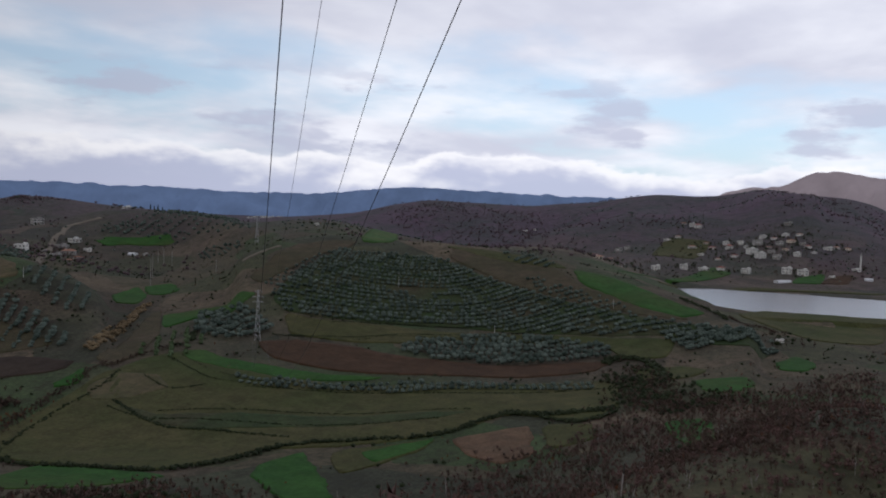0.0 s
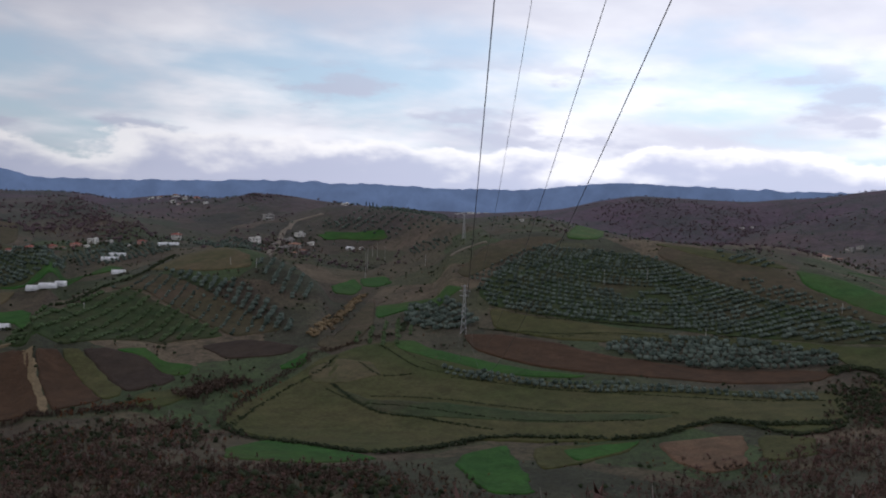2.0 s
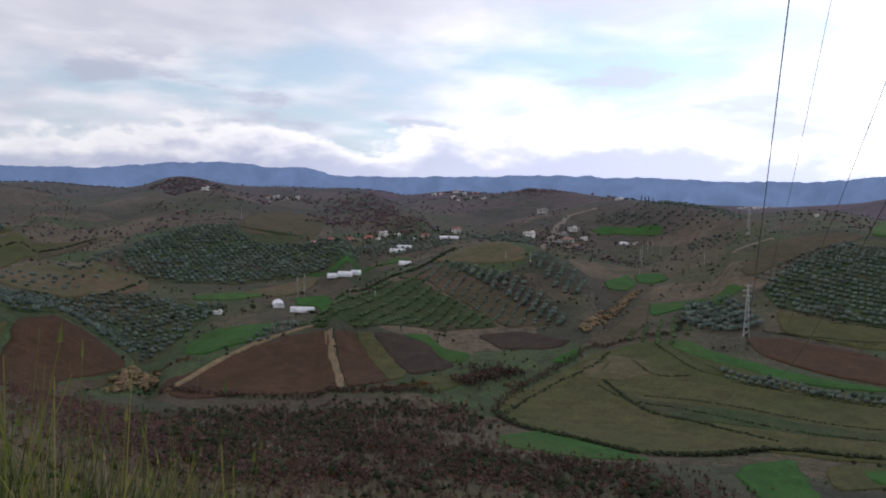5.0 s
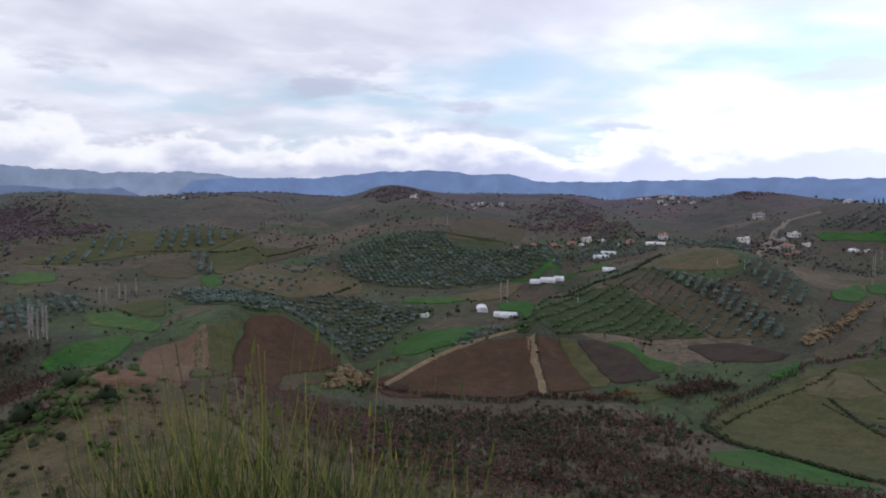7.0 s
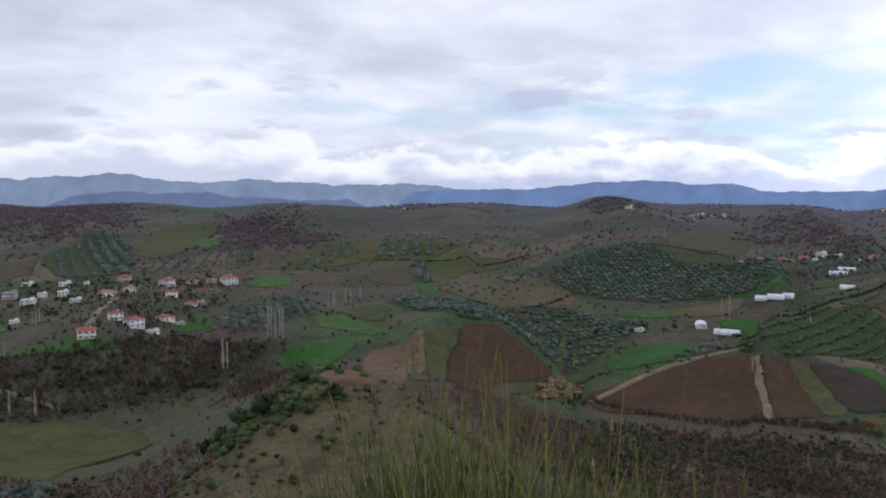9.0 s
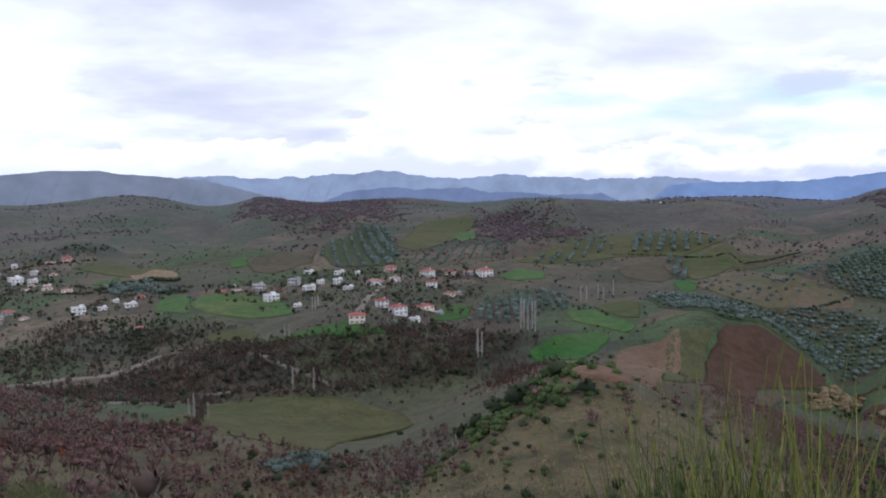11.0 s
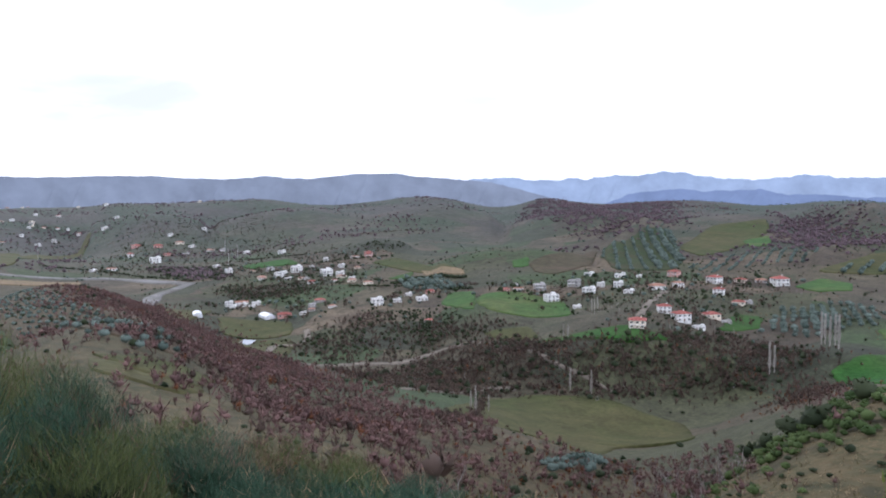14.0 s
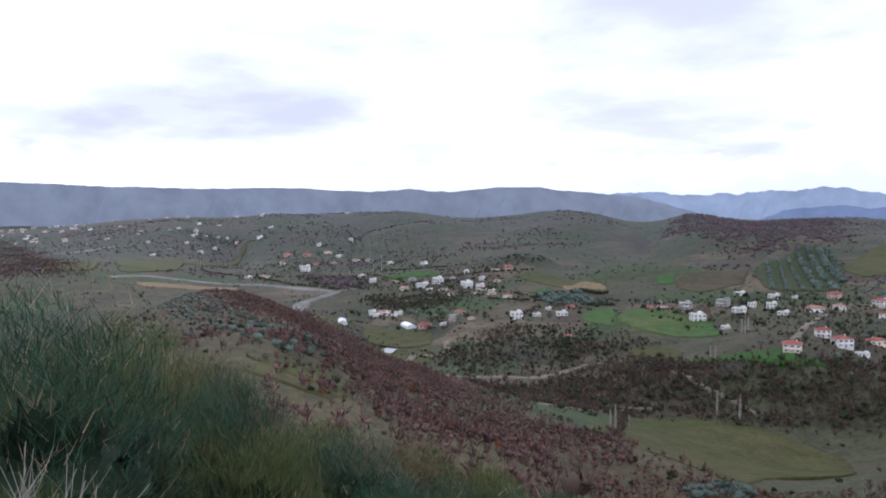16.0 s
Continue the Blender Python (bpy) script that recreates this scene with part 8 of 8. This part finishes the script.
house("slab", "cream", -2258, 842, 10, 5, "red")
house("cottage", "grey", -2322, 516, 11, 9, "old")
house("lowslab", "white", -1958, 585, 14, 5, "red")
# the town on the plain below the far mountains
house("lowslab", "white", 2578, 2839, 16, 25, "red")
house("slab", "white", 2512, 2657, 16, -2, "red")
house("lowslab", "white", 2743, 2923, 16, 35, "red")
house("lowslab", "white", 2538, 2727, 16, -16, "red")
house("lowslab", "white", 2799, 2886, 16, -27, "red")
house("slab", "white", 2456, 2729, 16, -1, "red")
house("lowslab", "white", 2786, 2994, 16, 19, "red")
house("slab", "white", 2626, 2846, 16, 11, "red")
house("lowslab", "white", 2506, 2801, 16, 20, "red")
house("slab", "white", 2675, 2784, 16, 9, "red")
house("slab", "white", 2574, 2749, 16, -32, "red")
house("slab", "white", 2773, 2863, 16, 6, "red")
house("lowslab", "white", 2753, 2811, 16, -8, "red")
house("slab", "white", 2600, 2748, 16, -27, "red")
house("slab", "white", 2652, 2848, 16, -27, "red")
house("slab", "white", 2578, 2788, 16, -20, "red")


def garden_trees():
    """Fruit trees, bare trees and evergreens in the yards between the houses."""
    rnd = np.random.RandomState(12)
    yards = np.array([q for q in YARDS if math.hypot(*q) < 2000])
    for templates, mat, each, wide, high, label in (
            (BARE_FAR, BROWN_TWIG, 5, 4.4, 5.0, "bare brown trees in the gardens between village houses"),
            (SMALL, DARK_LEAF, 4, 3.6, 4.0, "dark evergreen trees in the gardens between village houses"),
            (SMALL, OLIVE_LEAF, 2, 3.6, 3.2, "grey-green olive trees in the gardens between village houses")):
        at = np.repeat(yards, each, 0)
        a, d = rnd.uniform(0, 6.283, len(at)), rnd.uniform(9, 30, len(at))
        x, y = at[:, 0] + np.cos(a) * d, at[:, 1] + np.sin(a) * d
        clear = np.array([np.hypot(yards[:, 0] - px, yards[:, 1] - py).min() > 8.5 for px, py in zip(x, y)])
        x, y = x[clear], y[clear]
        g = rnd.uniform(0.6, 1.3, len(x))
        strew("garden_trees", templates, np.stack([x, y, wide * g, high * g], -1), mat, label, "trees", seed=each)


garden_trees()
minaret(1208.5, 151.7, 26)
# ---- greenhouses ----
greenhouse(95.1, 529.8, 7.5, -8, 16)
greenhouse(107.1, 509.7, 8, 70, 15)
greenhouse(149.4, 594.4, 7, 68, 11)
greenhouse(155.1, 585.3, 7, 68, 11)
greenhouse(166.7, 603.7, 7, 68, 11)
greenhouse(244.0, 728.6, 7, 60, 14)
greenhouse(257.0, 746.9, 7, 60, 14)
greenhouse(222.7, 645.0, 5, 60, 10)
greenhouse(327.5, 804.3, 8, 75, 20)
greenhouse(549.6, 802.4, 7, 20, 9)
greenhouse(1067.7, 219.6, 8, 60, 24)
greenhouse(1162.9, 135.6, 8, 10, 10)
greenhouse(-547.4, 286.8, 7, 65, 16)
greenhouse(-522.1, 330.6, 8, 75, 18)
# ---- bare poplars, cypresses, poles and the power line ----
poplar(-144.1, 396.1, 16.5)
poplar(-135.9, 383.8, 14.5)
poplar(-129.9, 377.7, 15.6)
poplar(-146.9, 344.8, 14.7)
poplar(-145.5, 346.5, 12.1)
poplar(-139.6, 494.2, 10.9)
poplar(-138.0, 501.4, 10.3)
poplar(-137.5, 527.6, 9.6)
poplar(-134.1, 529.0, 8.5)
poplar(-131.4, 545.0, 11.1)
poplar(-143.7, 399.3, 14.5)
poplar(-134.1, 385.2, 15.1)
poplar(-209.2, 285.2, 10.7)
poplar(-198.2, 285.2, 11.3)
poplar(-182.9, 196.2, 9.3)
poplar(-185.0, 196.0, 7.0)
poplar(-191.1, 211.8, 6.2)
poplar(-275.3, 396.1, 8.5)
poplar(-271.7, 396.9, 8.5)
poplar(-272.1, 394.4, 7.5)
poplar(-248.9, 333.2, 7.1)
poplar(-244.4, 331.0, 7.0)
poplar(114.0, 560.2, 14.3)
poplar(118.7, 558.9, 16.4)
cypress(807.6, 1134.2, 7.8)
cypress(787.0, 1085.9, 9.4)
cypress(803.1, 1118.0, 6.8)
cypress(781.1, 1066.9, 6.5)
utility_pole(421.0, 589.6, 23.0)
utility_pole(541.3, 745.3, 13.3)
utility_pole(534.3, 726.1, 19.4)
utility_pole(531.7, 709.1, 15.9)
utility_pole(477.3, 573.7, 10.5)
utility_pole(130.0, 964.9, 14.1)
utility_pole(278.8, 525.3, 6.9)
utility_pole(146.9, 481.8, 5.6)
utility_pole(268.6, 545.3, 5.9)
utility_pole(485.5, 374.3, 11.3)
utility_pole(521.6, 361.4, 10.7)
utility_pole(541.2, 223.8, 7.0)
utility_pole(454.5, 269.7, 5.4)
utility_pole(469.4, 654.4, 22.7)
utility_pole(-1064.0, 346.2, 31.4)
utility_pole(-824.2, 472.1, 26.7)
utility_pole(-951.2, 558.2, 23.2)
utility_pole(-1070.2, 608.1, 20.7)
pylon(320.2, 348.0, 29.0, -42.6)
pylon(539.8, 590.5, 27.0, -42.4)
power_cable((-16.85, -19.83, 127.03), (18.06, 18.71, 107.84), (32.16, 34.28, 100.75), 0.021)
power_cable((32.16, 34.28, 100.75), (146.55, 160.52, 57.34), (318.14, 349.90, 39.20), 0.021)
power_cable((-16.15, -20.56, 125.43), (18.89, 17.87, 107.93), (33.06, 33.41, 101.44), 0.009)
power_cable((33.06, 33.41, 101.44), (146.91, 160.17, 61.19), (317.70, 350.30, 42.10), 0.009)
power_cable((-14.67, -22.28, 127.39), (20.41, 16.10, 108.08), (34.68, 31.72, 100.93), 0.014)
power_cable((34.68, 31.72, 100.93), (149.54, 157.64, 58.46), (321.82, 346.51, 45.00), 0.014)
power_cable((-13.14, -24.22, 129.33), (21.60, 14.47, 108.16), (35.87, 30.36, 100.27), 0.021)
power_cable((35.87, 30.36, 100.27), (150.61, 156.50, 54.34), (322.70, 345.70, 42.10), 0.021)
water("pond", [(-444.0, 258.2), (-455.0, 270.2), (-447.0, 274.6), (-438.0, 265.4), (-434.4, 256.1)], 101.65 + -92.54 + 1.2, "shallow puddle of standing water in the field")
pylon(-15.2, -21.7, 30.0, -42.6)


# ---- the hilltop in front of the camera ----
def stems_mesh(name, mat, count, spread, droop, width, seed, low=0.45, heads=0.0, core=0.28):
    """Many thin stems that rise from one stool, one unit high."""
    rnd = random.Random(seed)
    verts, faces = [], []
    for k in range(count):
        a, lean = rnd.uniform(0, 6.283), spread * rnd.uniform(0, 1) ** 0.6
        r0 = core * math.sqrt(rnd.uniform(0, 1))
        b = rnd.uniform(0, 6.283)
        root = Vector((math.cos(b) * r0, math.sin(b) * r0, -0.03))
        length = rnd.uniform(low, 1.0)
        side = Vector((math.cos(b + 1.3), math.sin(b + 1.3), 0))
        w = width * rnd.uniform(0.6, 1.2)
        n = len(verts)
        for s in range(4):
            f = s / 3
            bend = lean * (f + droop * f * f)
            p = root + Vector((math.cos(a) * math.sin(bend) * length * f, math.sin(a) * math.sin(bend) * length * f, math.cos(bend) * length * f))
            ww = w * (1 - 0.75 * f)
            verts += [tuple(p + side * ww), tuple(p - side * ww)]
        for s in range(3):
            i = n + 2 * s
            faces.append((i, i + 1, i + 3, i + 2))
        if rnd.random() < heads:
            m = len(verts)
            tip = Vector(verts[-1])
            up = Vector((math.cos(a) * 0.01, math.sin(a) * 0.01, 0.04))
            verts += [tuple(tip + side * width * 1.4), tuple(tip - side * width * 1.4), tuple(tip + up)]
            faces.append((n + 6, n + 7, m + 1, m))
            faces.append((m, m + 1, m + 2))
    me = bpy.data.meshes.new(name)
    me.from_pydata(verts, [], faces)
    me.materials.append(mat)
    return me


BROOM_GREEN = foliage("broom_stems", (0.010, 0.026, 0.016), (0.052, 0.096, 0.060))
# darker copy of the broom green: paints the shade inside the bushes
BROOM_SHADE = foliage("shaded_broom_stems", (0.008, 0.015, 0.008), (0.022, 0.036, 0.020))
BROOM_OLIVE = foliage("olive_broom_stems", (0.030, 0.042, 0.015), (0.095, 0.112, 0.040))
RUSH_STEM = foliage("rush_stems", (0.022, 0.062, 0.014), (0.235, 0.215, 0.055))
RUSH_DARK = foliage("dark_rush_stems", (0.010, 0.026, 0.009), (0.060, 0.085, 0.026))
STRAW = foliage("dry_straw", (0.16, 0.115, 0.065), (0.33, 0.25, 0.15))
YELLOWED = foliage("yellowed_broom_tips", (0.11, 0.085, 0.030), (0.26, 0.19, 0.075))
GREY_DRY = foliage("dead_grey_twigs", (0.14, 0.125, 0.115), (0.30, 0.275, 0.25))
DEAD_BROWN = foliage("dead_brown_stems", (0.060, 0.040, 0.030), (0.14, 0.09, 0.062))


def dome_mesh(name, mat, count, width, seed, least=0.0, stray=0.06):
    """Fine green stems that stand out of a rounded bush, one unit wide and one high."""
    rnd = random.Random(seed)
    verts, faces = [], []
    lobes = [(rnd.uniform(0, 6.283), rnd.uniform(0.2, 1.2), rnd.uniform(0.12, 0.26)) for k in range(11)]
    for k in range(count):
        a, e = rnd.uniform(0, 6.283), math.asin(rnd.uniform(least, 1.0))
        out = Vector((math.cos(a) * math.cos(e), math.sin(a) * math.cos(e), math.sin(e)))
        bulge = 0.80
        for la, le, much in lobes:
            way = Vector((math.cos(la) * math.cos(le), math.sin(la) * math.cos(le), math.sin(le)))
            bulge = max(bulge, 0.80 + much * max(0, out.dot(way) * 5 - 4))
        if bulge < 0.83 and rnd.random() < 0.6:
            continue
        tip = Vector((out.x * 0.5, out.y * 0.5, 0.12 + 0.88 * out.z)) * (bulge + rnd.uniform(-0.20, stray))
        lean = Vector((out.x * 0.6, out.y * 0.6, 0.62)) + Vector((rnd.uniform(-0.6, 0.6), rnd.uniform(-0.6, 0.6), rnd.uniform(-0.1, 0.4)))
        length = rnd.uniform(0.05, 0.12)
        root = tip - lean.normalized() * length
        b = rnd.uniform(0, 6.283)
        side = Vector((math.cos(b), math.sin(b), 0.2)) * width * rnd.uniform(0.6, 1.3)
        n = len(verts)
        verts += [tuple(root + side), tuple(root - side), tuple(tip)]
        faces.append((n, n + 1, n + 2))
    me = bpy.data.meshes.new(name)
    me.from_pydata(verts, [], faces)
    me.materials.append(mat)
    return me


BROOMS = [dome_mesh("stem_mass", BROOM_GREEN, 12000, 0.0014, s) for s in range(3)] + \
         [dome_mesh("stem_mass", BROOM_OLIVE, 12000, 0.0014, s) for s in range(3, 5)]
DRY = [dome_mesh("dry_stem_mass", STRAW, 420, 0.0015, 11, 0.3, 0.12), dome_mesh("dry_stem_mass", DEAD_BROWN, 900, 0.0016, 12, 0.0, 0.05),
       dome_mesh("dry_stem_mass", DEAD_BROWN, 5000, 0.0015, 13), dome_mesh("dry_stem_mass", YELLOWED, 1400, 0.0016, 14, 0.45, 0.14)]


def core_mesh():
    """The dense heart of a bush, its inner shade put into a dark colour."""
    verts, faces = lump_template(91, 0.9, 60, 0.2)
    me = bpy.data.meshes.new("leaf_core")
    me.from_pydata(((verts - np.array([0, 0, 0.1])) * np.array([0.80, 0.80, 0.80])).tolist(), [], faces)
    me.materials.append(BROOM_SHADE)
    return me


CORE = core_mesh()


def clump(name, x, y, high, wide, meshes, label, category, group, seed):
    top = tagged(new(name), label, category, group=group)
    top.matrix_basis = pose(x, y, lie(x, y) - 0.03, 0, 0, (seed * 67) % 360) @ Matrix.Diagonal((wide, wide, high, 1))
    for me in meshes:
        ob = new(me.name, me)
        ob.parent = top
        tagged(ob, kind="stuff")
    return top


# broom bushes down the slope to the left: the crowns keep below a falling line
LINE_AT = [(38, -25), (42, -20.6), (46.4, -18.6), (50.5, -17.2), (56, -16.0), (61, -14.8), (65, -12.8), (67.5, -10.8), (70.7, -9.0), (73, -7.4), (77.5, -5.6), (79, -4.6), (84, -4.5), (105, -4.0)]
rnd = random.Random(4)
k = 0
for dist, least in ((3.5, 0.45), (4.6, 0.62), (6.0, 0.80), (7.8, 0.9), (10.0, 0.9)):
    bearing = 39.0 + rnd.uniform(0, 4)
    while bearing < 104:
        d = dist * rnd.uniform(0.92, 1.08)
        a = radians(bearing)
        x, y = -math.sin(a) * d, math.cos(a) * d
        limit = EYE_HEIGHT + d * math.tan(radians(np.interp(bearing, [p[0] for p in LINE_AT], [p[1] for p in LINE_AT])))
        h = (limit - lie(x, y)) * rnd.uniform(least + 0.02, 1.08)
        wide = min(max(h * 1.15, 0.95), 1.7) * rnd.uniform(0.85, 1.15)
        if 0.45 < h < 2.6:
            chance = rnd.random()
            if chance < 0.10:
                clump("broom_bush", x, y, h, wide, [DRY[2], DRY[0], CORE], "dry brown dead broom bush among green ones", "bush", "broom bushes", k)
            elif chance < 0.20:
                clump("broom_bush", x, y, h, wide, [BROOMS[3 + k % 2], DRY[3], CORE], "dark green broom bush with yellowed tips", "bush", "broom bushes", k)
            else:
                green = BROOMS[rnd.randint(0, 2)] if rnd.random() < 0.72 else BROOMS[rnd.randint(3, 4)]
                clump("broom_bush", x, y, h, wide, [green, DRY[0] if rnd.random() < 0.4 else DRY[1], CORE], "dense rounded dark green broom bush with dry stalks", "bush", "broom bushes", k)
            k += 1
        bearing += math.degrees(wide * rnd.uniform(0.70, 0.92) / d)

for bearing, d, h in ((84.5, 2.75, 1.0), (88, 2.8, 1.2), (80.5, 2.7, 0.75), (72, 2.9, 0.6)):
    a = radians(bearing)
    clump("broom_bush", -math.sin(a) * d, math.cos(a) * d, h, 0.9, [DRY[2], DRY[0]], "small dead brown bush at the foot of the broom", "bush", "broom bushes", k)
    k += 1

# tall rushes straight ahead
RUSHES = [stems_mesh("stem_mass", RUSH_STEM, 170, 0.38, 0.3, 0.0074, s, 0.2, 0.1, 0.40) for s in (21, 22, 23)]
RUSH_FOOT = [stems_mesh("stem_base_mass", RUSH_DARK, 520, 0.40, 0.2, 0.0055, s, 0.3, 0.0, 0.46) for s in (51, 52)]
STALKS = [stems_mesh("dry_stem_mass", STRAW, 26, 0.36, 0.2, 0.005, s, 0.5, 0.3, 0.36) for s in (31, 32)]
TALL = [stems_mesh("tall_stalk_mass", RUSH_STEM, 6, 0.26, 0.15, 0.0055, s, 0.75, 0.5, 0.36) for s in (41, 42, 43)]
TOP_AT = [(-11, -19.5), (-8, -17.5), (-5.5, -16.8), (-2, -14.6), (1, -13.6), (4, -13.0), (8.5, -12.6), (12, -15.0), (15, -17.5), (18, -20.5)]
for bearing, d in ((-9.0, 3.3), (-6.5, 2.9), (-4.0, 3.4), (-1.5, 2.8), (0.5, 3.3), (3.0, 2.9), (5.5, 3.2), (7.5, 2.8), (9.5, 3.4), (12.0, 3.0), (14.5, 3.3), (16.5, 2.9)):
    a = radians(bearing)
    x, y = -math.sin(a) * d, math.cos(a) * d
    h = EYE_HEIGHT + d * math.tan(radians(np.interp(bearing, [p[0] for p in TOP_AT], [p[1] for p in TOP_AT]))) - lie(x, y)
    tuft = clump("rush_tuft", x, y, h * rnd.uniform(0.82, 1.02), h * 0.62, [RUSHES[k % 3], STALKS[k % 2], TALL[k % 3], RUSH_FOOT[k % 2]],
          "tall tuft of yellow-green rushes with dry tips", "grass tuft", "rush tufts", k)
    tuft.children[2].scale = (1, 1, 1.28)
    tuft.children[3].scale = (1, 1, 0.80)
    k += 1

# dead grey branches at the foot of the bushes
def dead_branch(bearing, d, high, seed):
    rnd = random.Random(seed)
    a = radians(bearing)
    x, y = -math.sin(a) * d, math.cos(a) * d
    bm = bmesh.new()

    def grow(p, way, length, r, level):
        q = p + way * length
        strut(bm, p, q, r, 4, r * 0.6)
        if level < 3:
            for n in range(3 if level < 2 else 2):
                turn = Vector((rnd.uniform(-0.6, 0.6), rnd.uniform(-0.6, 0.6), rnd.uniform(-0.1, 0.5)))
                grow(p.lerp(q, rnd.uniform(0.45, 1.0)), (way + turn).normalized(), length * rnd.uniform(0.5, 0.75), r * 0.6, level + 1)
    for n in range(3):
        grow(Vector((rnd.uniform(-0.1, 0.1), rnd.uniform(-0.1, 0.1), -0.05)), Vector((rnd.uniform(-0.5, 0.5), rnd.uniform(-0.5, 0.5), 1)).normalized(), high * 0.42, 0.007, 0)
    ob = new("dead_branch", mesh_of("dead_branch", bm, GREY_DRY))
    ob.matrix_basis = pose(x, y, lie(x, y))
    tagged(ob, "dead grey forked branch standing among the broom", "branch", group="dead branches")


for n, (bearing, d, high) in enumerate(((79, 2.9, 1.3), (76.5, 3.1, 1.05), (74, 3.2, 1.0), (71.5, 3.0, 0.9), (67, 3.3, 0.85), (82, 2.8, 1.35), (85, 2.9, 1.4), (47, 5.0, 1.0), (62, 3.4, 0.8), (57, 3.5, 0.7), (88, 3.2, 1.4), (69, 2.6, 0.55), (73, 2.5, 0.6), (77, 2.55, 0.7), (80.5, 2.5, 0.75), (64, 2.8, 0.5), (84, 2.6, 0.95))):
    dead_branch(bearing, d, high, n)
